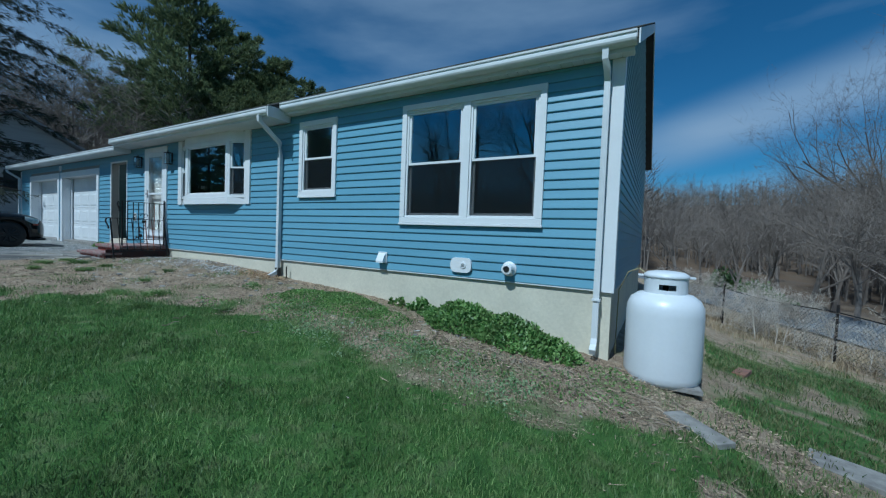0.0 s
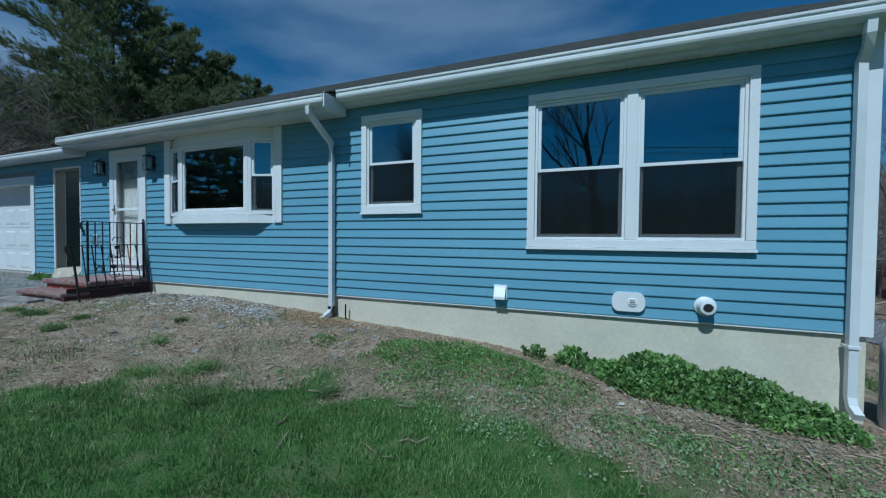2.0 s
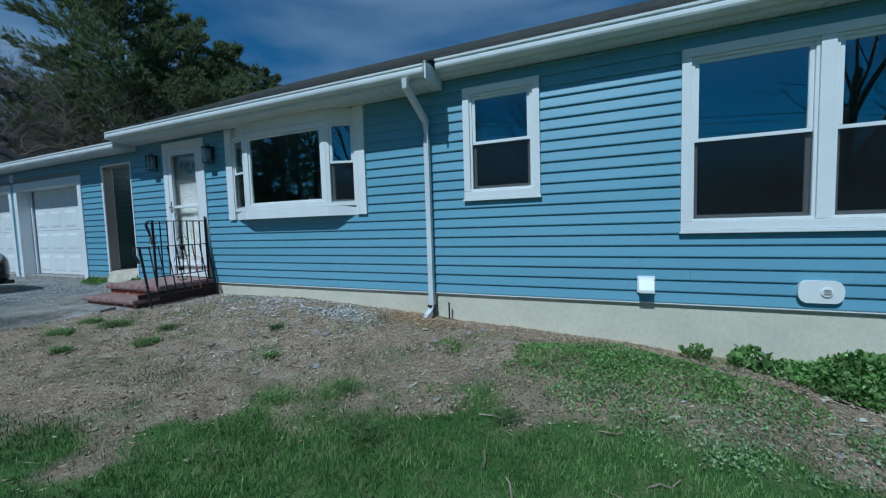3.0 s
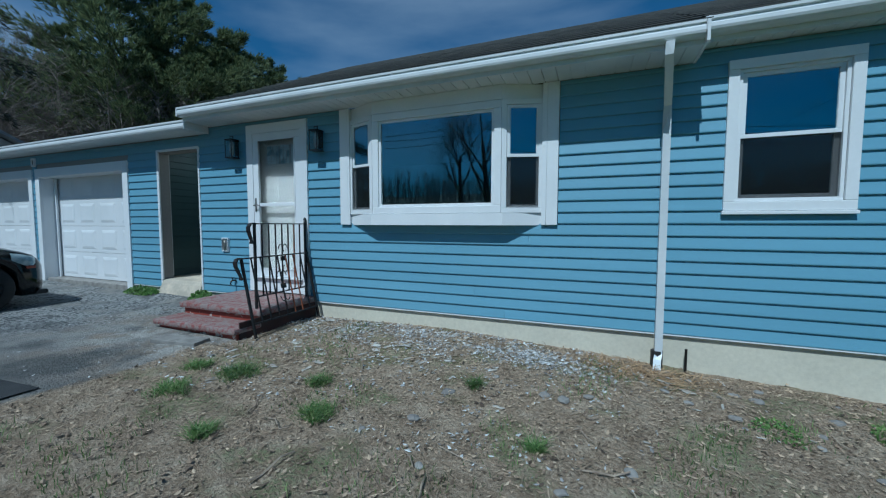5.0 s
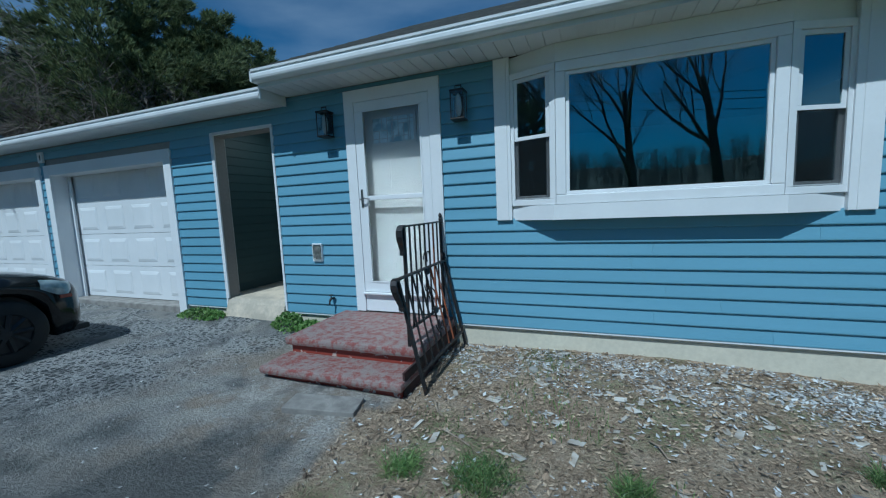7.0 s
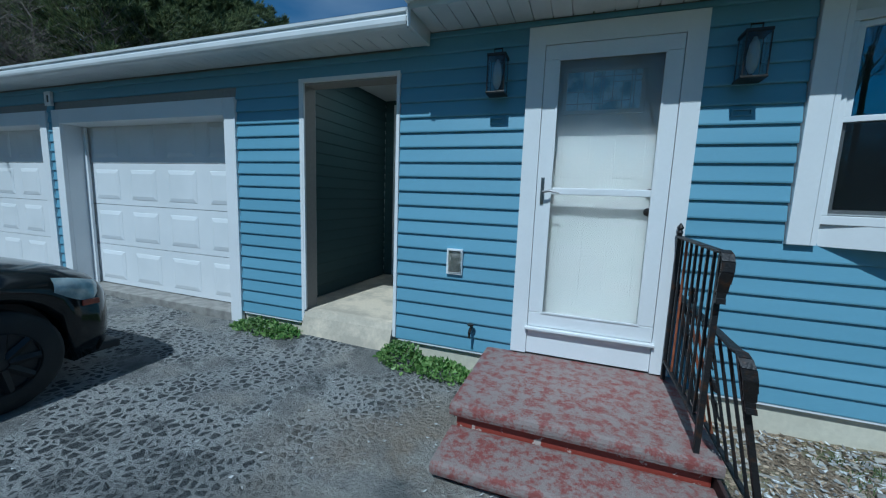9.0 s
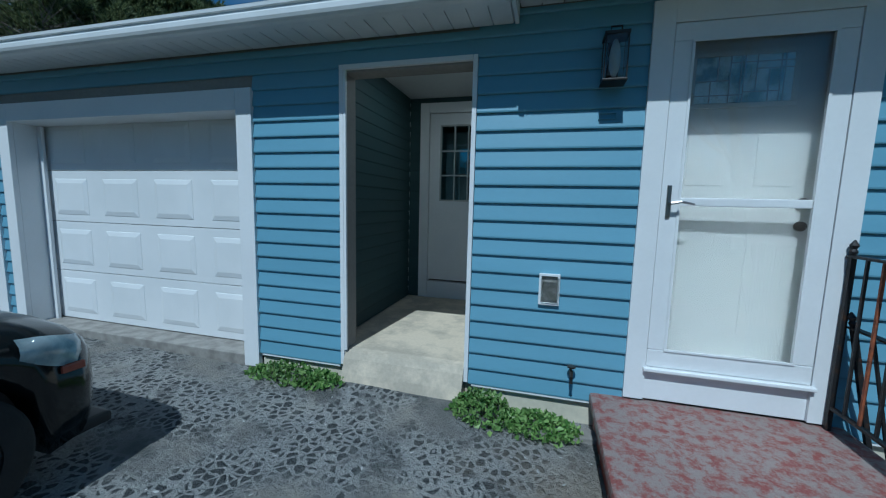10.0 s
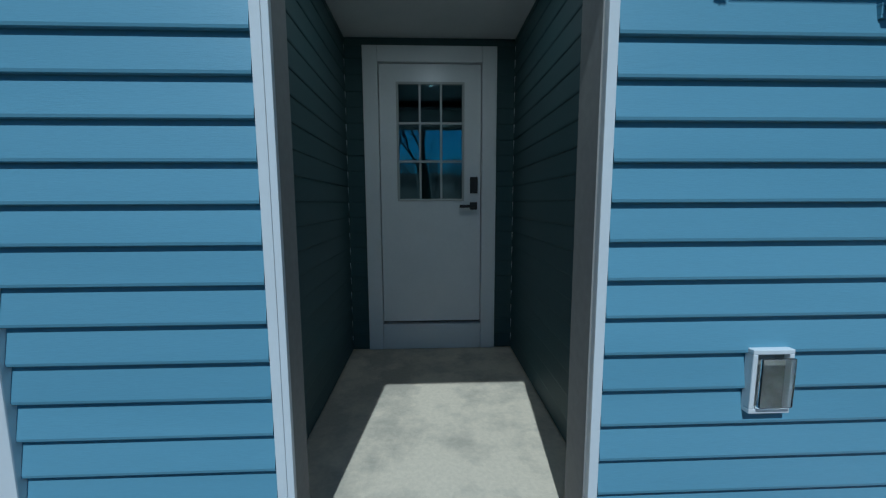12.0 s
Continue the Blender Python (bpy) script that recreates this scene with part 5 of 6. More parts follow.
for v in bm.verts:
    v.co.z = ground_z(v.co.x, v.co.y) + 0.016
tagged(part("pavement", bm, M_PATCH, None, "darker newly sealed asphalt on the driveway", kind="structure"), category="driveway")


def ribbon(name, pts, width, material, label):
    bm = bmesh.new()
    line = []
    for (xa, ya), (xb, yb) in zip(pts, pts[1:]):
        for k in range(24):
            line.append((xa + (xb - xa) * k / 24, ya + (yb - ya) * k / 24))
    prev = None
    for i, (x, y) in enumerate(line[:-1]):
        d = Vector((line[i + 1][0] - x, line[i + 1][1] - y, 0)).normalized()
        nrm = Vector((-d.y, d.x, 0))
        row = [bm.verts.new((x + nrm.x * o, y + nrm.y * o, max(ground_z(x + nrm.x * q, y + nrm.y * q) for q in (-width / 2, 0, width / 2)) + 0.06)) for o in (-width / 2, 0, width / 2)]
        if prev:
            for k in range(2):
                bm.faces.new((prev[k], prev[k + 1], row[k + 1], row[k]))
        prev = row
    bmesh.ops.recalc_face_normals(bm, faces=bm.faces[:])
    return tagged(part(name, bm, material, None, label, kind="structure"), category="road")


ribbon("road", [(-60, 90), (-12, 52), (3.5, 31.5), (9.5, 19), (16, 8), (19, -6), (10, -24), (-30, -30), (-90, -28)], 5.5, M_ROAD, "narrow grey road below the house")

# ---- fence ----
fence = thing("wire_fence", "old rusty wire fence with thin metal posts", "fence")
FP = [(0.4, 19.5), (2.0, 15.6), (3.6, 11.8), (5.2, 8.2), (6.8, 4.6), (8.4, 1.0)]
for x, y in FP:
    z = ground_z(x, y)
    part("post", tube(bmesh.new(), [(x, y, z - 0.1), (x, y, z + 1.35)], 0.028, 6), M_IRON, fence)
bm = bmesh.new()
for (xa, ya), (xb, yb) in zip(FP, FP[1:]):
    za, zb_ = ground_z(xa, ya), ground_z(xb, yb)
    tube(bm, [(xa, ya, za + 1.18), ((xa + xb) / 2, (ya + yb) / 2, (za + zb_) / 2 + 1.10), (xb, yb, zb_ + 1.18)], 0.014, 5)
part("top_rail", bm, M_IRON, fence)
bm = bmesh.new()
for (xa, ya), (xb, yb) in zip(FP, FP[1:]):
    za, zb_ = ground_z(xa, ya), ground_z(xb, yb)
    for s in (-1, 1):
        for k in range(-10, 34):
            u0, u1 = k / 34, (k + 10) / 34
            if s < 0:
                u0, u1 = u1, u0
            pts = []
            for u, h in ((u0, 0.03), (u1, 1.13)):
                if u < 0:
                    h += (0 - u) / (u1 - u0) * 1.1 if u1 != u0 else 0
                    u = 0
                u = min(max(u, 0), 1)
                pts.append((xa + (xb - xa) * u, ya + (yb - ya) * u, za + (zb_ - za) * u + h))
            tube(bm, pts, 0.0022, 3, cap=False)
part("wire_mesh", bm, M_IRON, fence, kind="stuff")

# ---- car ----
CX, NOSE, CG = -15.50, 3.74, 0.77
car = thing("car", "black sedan parked facing the garage", "car", (CX, 1.6, CG))
WR = 0.325
WHEEL_Y = (NOSE - 0.74, NOSE - 0.74 - 2.68)
KEY_S = [0.0, 0.06, 0.16, 0.35, 0.7, 1.1, 1.35, 2.0, 3.3, 3.8, 4.2, 4.42, 4.5]
HW = [0.50, 0.66, 0.775, 0.835, 0.865, 0.875, 0.88, 0.885, 0.885, 0.87, 0.83, 0.74, 0.62]
ZLO = [0.30, 0.22, 0.19, 0.18, 0.18, 0.18, 0.18, 0.18, 0.18, 0.19, 0.22, 0.28, 0.36]
ZSH = [0.55, 0.66, 0.73, 0.79, 0.85, 0.875, 0.89, 0.90, 0.93, 0.94, 0.92, 0.88, 0.78]
ZTOP = [0.57, 0.73, 0.81, 0.87, 0.93, 0.955, 0.975, 0.97, 0.99, 1.02, 1.02, 0.98, 0.84]


def car_at(s, row):
    return float(np.interp(s, KEY_S, row))


bm = bmesh.new()
rings = []
s = 0.0
while s <= 4.5001:
    y = NOSE - s
    hw, zl, zs, zt = (car_at(s, r) for r in (HW, ZLO, ZSH, ZTOP))
    for wy in WHEEL_Y:
        q = (WR + 0.055) ** 2 - (y - wy) ** 2
        if q > 0:
            zl = max(zl, WR + math.sqrt(q) - 0.01)
    half = [(hw * 0.93, zl), (hw * 0.985, zl + (zs - zl) * 0.25), (hw, zl + (zs - zl) * 0.55), (hw * 0.985, zs - 0.05), (hw * 0.94, zs + 0.002),
            (hw * 0.80, zs + (zt - zs) * 0.55), (hw * 0.45, zt - 0.006), (0, zt)]
    ring = half + [(-x, z) for x, z in half[-2::-1]]
    rings.append([bm.verts.new((x, y - 1.6, z)) for x, z in ring])
    s += 0.05
for r1, r2 in zip(rings, rings[1:]):
    for k in range(len(r1) - 1):
        bm.faces.new((r1[k], r1[k + 1], r2[k + 1], r2[k]))
    bm.faces.new((r1[-1], r1[0], r2[0], r2[-1]))
bm.faces.new(rings[0])
bm.faces.new(rings[-1][::-1])
bmesh.ops.recalc_face_normals(bm, faces=bm.faces[:])
part("body", bm, M_CARPAINT, car, smooth=True)


def car_ring(bm, s, hw, z, zc, off=0.0):
    return [bm.verts.new((x, NOSE - s - 1.6 + off, zz)) for x, zz in ((hw, z), (hw * 0.6, zc), (0, zc + 0.012), (-hw * 0.6, zc), (-hw, z))]


bm = bmesh.new()
cab = [(1.30, 0.80, 0.90, 0.955), (1.62, 0.74, 1.11, 1.17), (2.05, 0.64, 1.36, 1.42), (2.30, 0.61, 1.40, 1.455), (3.0, 0.60, 1.395, 1.45), (3.35, 0.62, 1.33, 1.39), (3.75, 0.70, 1.12, 1.18), (4.05, 0.76, 0.97, 1.0)]
prev = None
base = []
for s, hw, z, zc in cab:
    top = car_ring(bm, s, hw, z, zc)
    lo = [bm.verts.new((sx * 0.80, NOSE - s - 1.6, 0.90)) for sx in (1, -1)]
    ring = [lo[0]] + top + [lo[1]]
    if prev:
        for k in range(6):
            bm.faces.new((prev[k], prev[k + 1], ring[k + 1], ring[k]))
    prev = ring
bmesh.ops.recalc_face_normals(bm, faces=bm.faces[:])
part("greenhouse", bm, M_CARGLASS, car, "dark tinted car windows", smooth=True)
bm = bmesh.new()
prev = None
for s, hw, z, zc in cab[2:6]:
    ring = [bm.verts.new(v.co + Vector((0, 0, 0.012))) for v in car_ring(bm, s, hw + 0.01, z, zc)]
    if prev:
        for k in range(4):
            bm.faces.new((prev[k], prev[k + 1], ring[k + 1], ring[k]))
    prev = ring
part("roof_panel", bm, M_CARPAINT, car, smooth=True)
for sx in (-1, 1):
    bm = tube(bmesh.new(), [(sx * 0.80, NOSE - 1.28 - 1.6, 0.93), (sx * 0.74, NOSE - 1.62 - 1.6, 1.12), (sx * 0.645, NOSE - 2.05 - 1.6, 1.375), (sx * 0.61, NOSE - 2.6 - 1.6, 1.415), (sx * 0.63, NOSE - 3.35 - 1.6, 1.345), (sx * 0.765, NOSE - 4.02 - 1.6, 0.985)], 0.028, 6)
    part("pillar", bm, M_CARPAINT, car)
    bm = lathe(bmesh.new(), [(0.02, 0), (0.055, 0.03), (0.06, 0.12), (0.03, 0.17)], (0, 0, 0), 14, "x")
    me_m = pose(sx * 0.86, NOSE - 1.75 - 1.6, 0.98, 0, 0, 0) @ Matrix.Diagonal((sx, 1, 1, 1))
    bmesh.ops.transform(bm, matrix=me_m, verts=bm.verts[:])
    part("wing_mirror", bm, M_CARPAINT, car, smooth=True)
    # head lamp wrapping the corner
    bm = bmesh.new()
    rr = []
    for k in range(9):
        t = k / 8
        s = 0.09 + 0.36 * t
        hw = car_at(s, HW) * 1.004
        zs = car_at(s, ZSH)
        h = 0.095 * math.sin(math.pi * (0.12 + 0.80 * (1 - t))) + 0.012
        xx = hw * (0.80 + 0.185 * smooth01(t, 0, 0.35))
        rr.append([bm.verts.new((sx * (xx + o), NOSE - s - 1.6 + 0.02 * (1 - t), z)) for o, z in ((0.004, zs - 0.045 - h), (0.016, zs - 0.045 - h * 0.4), (0.012, zs - 0.03), (-0.02, zs + 0.006))])
    for r1, r2 in zip(rr, rr[1:]):
        for q in range(3):
            bm.faces.new((r1[q], r1[q + 1], r2[q + 1], r2[q]))
    hl = part("headlight", bm, mat("lamp_lens_" + ("l" if sx < 0 else "r"), (0.46, 0.54, 0.56), 0.08, (0.22, 0.30, 0.32), 12, 0.0, 30, spec=0.9), car, "clear headlight", smooth=True)
    bm = slab(bmesh.new(), -0.014, 0.014, -0.050, 0.050, -0.020, 0.020, 0.008)
    amber = part("side_marker", bm, mat("amber_lens_" + ("l" if sx < 0 else "r"), (0.40, 0.10, 0.06), 0.2), hl, "amber corner lens")
    amber.location = (sx * 0.812, NOSE - 0.24 - 1.6, 0.60)
for wy in WHEEL_Y:
    for sx in (-1, 1):
        wh = new("wheel")
        wh.parent = car
        wh.location = (sx * 0.76, wy - 1.6, WR)
        part("tyre", lathe(bmesh.new(), [(0.20, -0.095), (0.295, -0.10), (0.322, -0.07), (0.325, 0.0), (0.322, 0.07), (0.295, 0.10), (0.20, 0.095)], (0, 0, 0), 40, "x", False), M_RUBBER, wh, smooth=True)
        bm = lathe(bmesh.new(), [(0.20, sx * 0.07), (0.205, sx * 0.085), (0.19, sx * 0.09), (0.185, sx * 0.06)], (0, 0, 0), 36, "x")
        for k in range(9):
            a = 2 * math.pi * k / 9
            tube(bm, [(sx * 0.075, 0.04 * math.cos(a), 0.04 * math.sin(a)), (sx * 0.082, 0.19 * math.cos(a), 0.19 * math.sin(a))], [0.030, 0.024], 5)
        lathe(bm, [(0.05, sx * 0.06), (0.05, sx * 0.09), (0.02, sx * 0.095)], (0, 0, 0), 18, "x")
        part("rim", bm, M_ALU_RIM, wh)
        part("wheel_well", lathe(bmesh.new(), [(0.24, sx * -0.11), (0.37, sx * -0.11), (0.37, sx * -0.13), (0.24, sx * -0.13)], (0, 0, 0), 24, "x"), M_BLACK, wh)
bm = slab(bmesh.new(), -0.42, 0.42, NOSE - 0.03 - 1.6, NOSE + 0.012 - 1.6, 0.34, 0.46, 0.01)
part("grille", bm, M_BLACK, car)
bm = slab(bmesh.new(), -0.72, 0.72, NOSE - 0.30 - 1.6, NOSE - 0.02 - 1.6, 0.17, 0.235, 0.02)
part("bumper_lip", bm, M_BLACK, car)

# ---- plants ----


def spot(az, d):
    """A place at that bearing (degrees, to the left of +y) and distance from the start of the walk."""
    return -d * math.sin(radians(az)), d * math.cos(radians(az))


class Soup:
    def __init__(self):
        self.v, self.f = [], []

    def limb(self, pts, rs, sides=4):
        base = len(self.v)
        for i, p in enumerate(pts):
            d = (pts[min(i + 1, len(pts) - 1)] - pts[max(i - 1, 0)]).normalized()
            u = d.cross(Vector((0.3, 0.2, 1)) if abs(d.z) < 0.9 else Vector((1, 0, 0))).normalized()
            w = d.cross(u)
            for k in range(sides):
                a = 2 * math.pi * k / sides
                self.v.append(tuple(p + rs[i] * (math.cos(a) * u + math.sin(a) * w)))
        for i in range(len(pts) - 1):
            for k in range(sides):
                a, b = base + i * sides + k, base + i * sides + (k + 1) % sides
                self.f.append((a, b, b + sides, a + sides))

    def spike(self, p, q, r):
        """A thin twig: a three-sided spike from p to q."""
        d = (q - p).normalized()
        u = d.cross(Vector((0.3, 0.2, 1))).normalized()
        w = d.cross(u)
        n = len(self.v)
        self.v += [tuple(p + r * u), tuple(p - r * 0.5 * u + r * 0.87 * w), tuple(p - r * 0.5 * u - r * 0.87 * w), tuple(q)]
        self.f += [(n, n + 1, n + 3), (n + 1, n + 2, n + 3), (n + 2, n, n + 3)]

    def leaf(self, p, d, w, length, width):
        """A folded leaf or needle spray at p along d, its width along w."""
        n = len(self.v)
        mid = p + d * length * 0.5
        tip = p + d * length
        sag = d.cross(w) * width * 0.25
        self.v += [tuple(p), tuple(mid + w * width * 0.5 + sag), tuple(tip), tuple(mid - w * width * 0.5 + sag)]
        self.f += [(n, n + 1, n + 2), (n, n + 2, n + 3)]


def unit(rng):
    while True:
        v = Vector((rng.uniform(-1, 1), rng.uniform(-1, 1), rng.uniform(-1, 1)))
        if 0.05 < v.length < 1:
            return v.normalized()


def bare_tree(seed, height, r0, levels=4, spread=0.75, lean=0.0, twig=1.0, droop=0.0, limb=1.0):
    rng = random.Random(seed)
    s = Soup()

    def grow(p, d, length, r, lev):
        n = 5 if lev == 0 else 4
        pts, rs = [p], [r]
        for i in range(n):
            d = (d + unit(rng) * (0.10 + 0.06 * lev) + Vector((0, 0, 0.06 if lev else 0.03 - droop))).normalized()
            p = p + d * length / n
            pts.append(p)
            rs.append(r * (1 - 0.6 * (i + 1) / n))
        s.limb(pts, rs, 7 if lev == 0 else (5 if lev == 1 else 3))
        if lev >= levels:
            for _ in range(int(5 * twig)):
                q = pts[rng.randint(1, n)]
                s.spike(q, q + (d + unit(rng) * 0.9).normalized() * length * rng.uniform(0.35, 0.8), max(rs[-1] * 0.7, 0.006))
            return
        kids = 7 if lev == 0 else (5 if lev == 1 else 4)
        for i in range(kids):
            k = rng.uniform(0.35 if lev == 0 else 0.25, 1.0)
            j = min(int(k * n), n - 1)
            q = pts[j].lerp(pts[j + 1], k * n - j)
            rr = rs[j] * rng.uniform(0.45, 0.68) * limb
            out = unit(rng)
            nd = (d + out * spread * (1.15 if lev == 0 else 1.0)).normalized()
            if nd.z < -0.15:
                nd.z *= 0.2
            grow(q, nd.normalized(), length * rng.uniform(0.5, 0.72), rr, lev + 1)
    grow(Vector((0, 0, -0.3)), Vector((lean, 0, 1)).normalized(), height * 0.52, r0, 0)
    return s


def mesh_of(name, soup, material, smooth=False):
    me = bpy.data.meshes.new(name)
    me.from_pydata(soup.v, [], soup.f)
    me.materials.append(material)
    if smooth:
        me.shade_smooth()
    return me


# large bare trees by the road behind the walker, doubled in the panes
def place_tree(me_list, i, x, y, scale, label, group, rot=None, category="tree"):
    t = thing("bare_tree", label, category, (x, y, ground_z(x, y) - 0.1), group)
    t.rotation_euler = (0, 0, rot if rot is not None else i * 1.7)
    t.scale = (scale, scale, scale)
    for nm, me in me_list:
        o = new(nm, me)
        o.parent = t
    return t


BIG_TREES = [[("trunk", mesh_of("bare_tree_big", bare_tree(11 + k, 17, 0.34, 4, 0.62, 0.03 * k, 0.9, limb=0.8), M_BARK, True))] for k in range(2)]
for i, (x, y, sc) in enumerate([(-6.8, -15.5, 0.9), (-2.4, -16, 1.0), (5.3, -13.5, 1.05), (8.6, -17, 0.9), (-13.4, -15.5, 0.8), (-15.9, -17.5, 0.75), (-25.2, -14.5, 0.95), (-29.5, -17.5, 0.9)]):
    place_tree(BIG_TREES[i % 2], i, x, y, sc, "large leafless grey-barked tree by the road", "big roadside trees")
MID_TREES = [[("trunk", mesh_of("bare_tree_mid", bare_tree(31 + k, 11, 0.16, 4, 0.85, 0.1, 1.4), M_TWIG))] for k in range(3)]
rng_t = random.Random(77)
mids = [spot(-14.5, 33), spot(-18.5, 27), spot(-21, 30), spot(-11, 42), spot(-8, 36), spot(-5, 48), spot(-2.5, 40), spot(-16.5, 46), spot(-24, 24), spot(-12.5, 52), spot(-6.5, 60), spot(-20, 50), spot(-28, 36),
        spot(71, 75), spot(73.5, 60), spot(76, 70), spot(69, 90), spot(78, 85), spot(74.5, 82), spot(81, 70), spot(84, 60), spot(67, 100), spot(72, 95), spot(88, 60)]
for i, (x, y) in enumerate(mids):
    k = 0.9 if i < 13 else 1.8
    place_tree(MID_TREES[i % 3], i, x, y, rng_t.uniform(0.85, 1.3) * k, "slender leafless tree at the edge of the wood", "leafless trees at the wood's edge")

for i, (az, d, sc) in enumerate([(-20.5, 36, 1.0), (-16.8, 47, 1.0), (-24, 31, 0.9), (-18.3, 58, 1.15), (-12.0, 70, 0.95), (-8.5, 62, 0.75)]):
    x, y = spot(az, d)
    place_tree(BIG_TREES[i % 2], i + 3, x, y, sc, "tall leafless tree with spreading crown beyond the road", "tall trees beyond the road")

# the far wood: many small leafless crowns
soup = Soup()
rng_f = random.Random(5)
count = 0
while count < 6500:
    az = rng_f.uniform(-36, 96) if rng_f.random() < 0.72 else rng_f.uniform(135, 225)
    d = 58 * (330 / 58) ** rng_f.random()
    x, y = spot(az, d)
    if (-26 < x < 2 and 0 < y < 40) or (y < 0 and d < 130) or (-16 < az < 1 and d < 84):
        continue
    count += 1
    h = rng_f.uniform(8, 17)
    z = ground_z(x, y)
    p = Vector((x, y, z - 0.5))
    top = p + Vector((rng_f.uniform(-1, 1), rng_f.uniform(-1, 1), h))
    r = 0.10 + d * 0.0005
    soup.spike(p, top, r * 1.0)
    for _ in range(34 if d < 160 else 18):
        k = rng_f.uniform(0.25, 0.95)
        q = p.lerp(top, k)
        a = rng_f.uniform(0, 6.283)
        L = h * 0.36 * (1.15 - k) + 0.8
        e = q + Vector((math.cos(a) * L, math.sin(a) * L, L * rng_f.uniform(0.1, 1.3)))
        soup.spike(q, e, r * rng_f.uniform(0.15, 0.4))
o = raw_mesh("far_wood", soup.v, soup.f, M_TWIG, "stuff", "leafless brown-grey woods on the far hillside", "trees")


def pine_tree(seed, height, r0, width, first=0.12, droop=0.0, sprays=17, size=0.9, gap=0.0, round_top=False, step=0.05):
    """Whorls of long limbs with flat sprays of needles along their outer parts."""
    rng = random.Random(seed)
    wood, green = Soup(), Soup()
    pts = [Vector((0.02 * k * math.sin(seed + k), 0.02 * k * math.cos(seed), height * k / 10 - 0.3)) for k in range(11)]
    wood.limb(pts, [r0 * (1 - 0.93 * k / 10) for k in range(11)], 7)
    z = height * first
    turn = rng.uniform(0, 6.283)
    while z < height * 0.985:
        k = z / height
        reach = width * ((min(1.0, 2.2 * (1 - k)) ** 0.7) if round_top else (min(1.0, 1.75 * (1 - k)) ** 0.75))
        n = rng.randint(5, 7)
        turn += 0.7
        for j in range(n):
            if rng.random() < gap:
                continue
            a = turn + j * 6.283 / n + rng.uniform(-0.35, 0.35)
            L = reach * rng.choice((0.5, 0.75, 0.95, 1.1, 1.3)) * rng.uniform(0.88, 1.1) + 0.3
            lift = rng.uniform(0.0, 0.30) * (0.35 + 1.3 * k * k) - droop
            b = [Vector((0, 0, z + rng.uniform(-0.3, 0.3)))]
            d = Vector((math.cos(a), math.sin(a), lift)).normalized()
            for i in range(4):
                b.append(b[-1] + d * L / 4)
                d = (d + Vector((0, 0, 0.09 if droop == 0 else -0.03)) + unit(rng) * 0.08).normalized()
            rb = max(0.02, r0 * 0.22 * (1 - k))
            wood.limb(b, [rb * (1 - 0.85 * i / 4) for i in range(5)], 3)
            side = d.cross(Vector((0, 0, 1))).normalized()
            for _ in range(int(sprays * (0.3 + L / (width + 0.1)))):
                t = min(rng.uniform(0.05, 1.0) ** 0.7, 0.999)
                i = min(int(t * 4), 3)
                off = rng.uniform(-1, 1)
                c = b[i].lerp(b[i + 1], t * 4 - i)
                fan = L * (0.26 * (1.25 - t) if droop == 0 else 0.10)
                c = c + side * off * fan + Vector((0, 0, rng.gauss(0.05, 0.16) if droop == 0 else -rng.random() ** 2 * 0.28)) + d * abs(off) * fan * 0.3
                aim = (d + side * off * 0.8 + Vector((0, 0, 0.25 - droop * 2))).normalized()
                for _ in range(7):
                    dd = (aim + unit(rng) * 0.55).normalized()
                    w = dd.cross(unit(rng)).normalized()
                    green.leaf(c, dd, w, size * rng.uniform(0.5, 1.2), size * (0.12 if droop == 0 else 0.075))
        z += height * step * rng.uniform(0.82, 1.25) * (1.25 - 0.55 * k)
    return wood, green


def conifer(name, wood_me, green_me, x, y, sc, rot, label, group):
    t = thing(name, label, "tree", (x, y, ground_z(x, y) - 0.1), group)
    t.rotation_euler = (0, 0, rot)
    t.scale = sc
    o = new("trunk", wood_me)
    o.parent = t
    o = new("crown", green_me)
    o.parent = t
    return t


w1, g1 = pine_tree(3, 34, 0.55, 10.5, 0.12, sprays=92, size=0.85, round_top=True)
w2, g2 = pine_tree(8, 26, 0.45, 8.5, 0.08, sprays=84, size=0.85, round_top=True)
P1 = mesh_of("pine_wood", w1, M_PINEBARK), mesh_of("pine_green", g1, M_NEEDLE)
P2 = mesh_of("pine_wood_b", w2, M_PINEBARK), mesh_of("pine_green_b", g2, M_NEEDLE)
for i, (az, d, which, sc) in enumerate([(63.4, 68, P1, (1.08, 1.08, 0.97)), (58.2, 71, P1, (0.95, 0.95, 0.88)), (53.6, 70, P2, (1.0, 1.0, 1.02)), (49.6, 73, P2, (0.9, 0.9, 0.96)), (45.4, 75, P2, (0.8, 0.8, 0.90)), (67.6, 74, P2, (0.9, 0.9, 0.9)), (56.0, 79, P2, (1.0, 1.0, 1.0)), (61.0, 65, P2, (0.85, 0.85, 0.85))]):
    x, y = spot(az, d)
    conifer("pine_tree", which[0], which[1], x, y, sc, i * 1.3, "tall dark green white pine with layered boughs", "pines behind the garage")
for i, (x, y, sc) in enumerate([(-54, -20, 0.62), (-45, -22, 0.58), (-37, -23, 0.5)]):
    conifer("pine_tree", P2[0], P2[1], x, y, (sc, sc, sc), 2 + i * 1.3, "dark green white pine across the road", "pines across the road")
w3, g3 = pine_tree(21, 21, 0.26, 2.9, 0.10, 0.20, 34, 0.32, 0.12, step=0.027)
P3 = mesh_of("spruce_wood", w3, M_PINEBARK), mesh_of("spruce_green", g3, M_SPRUCE)
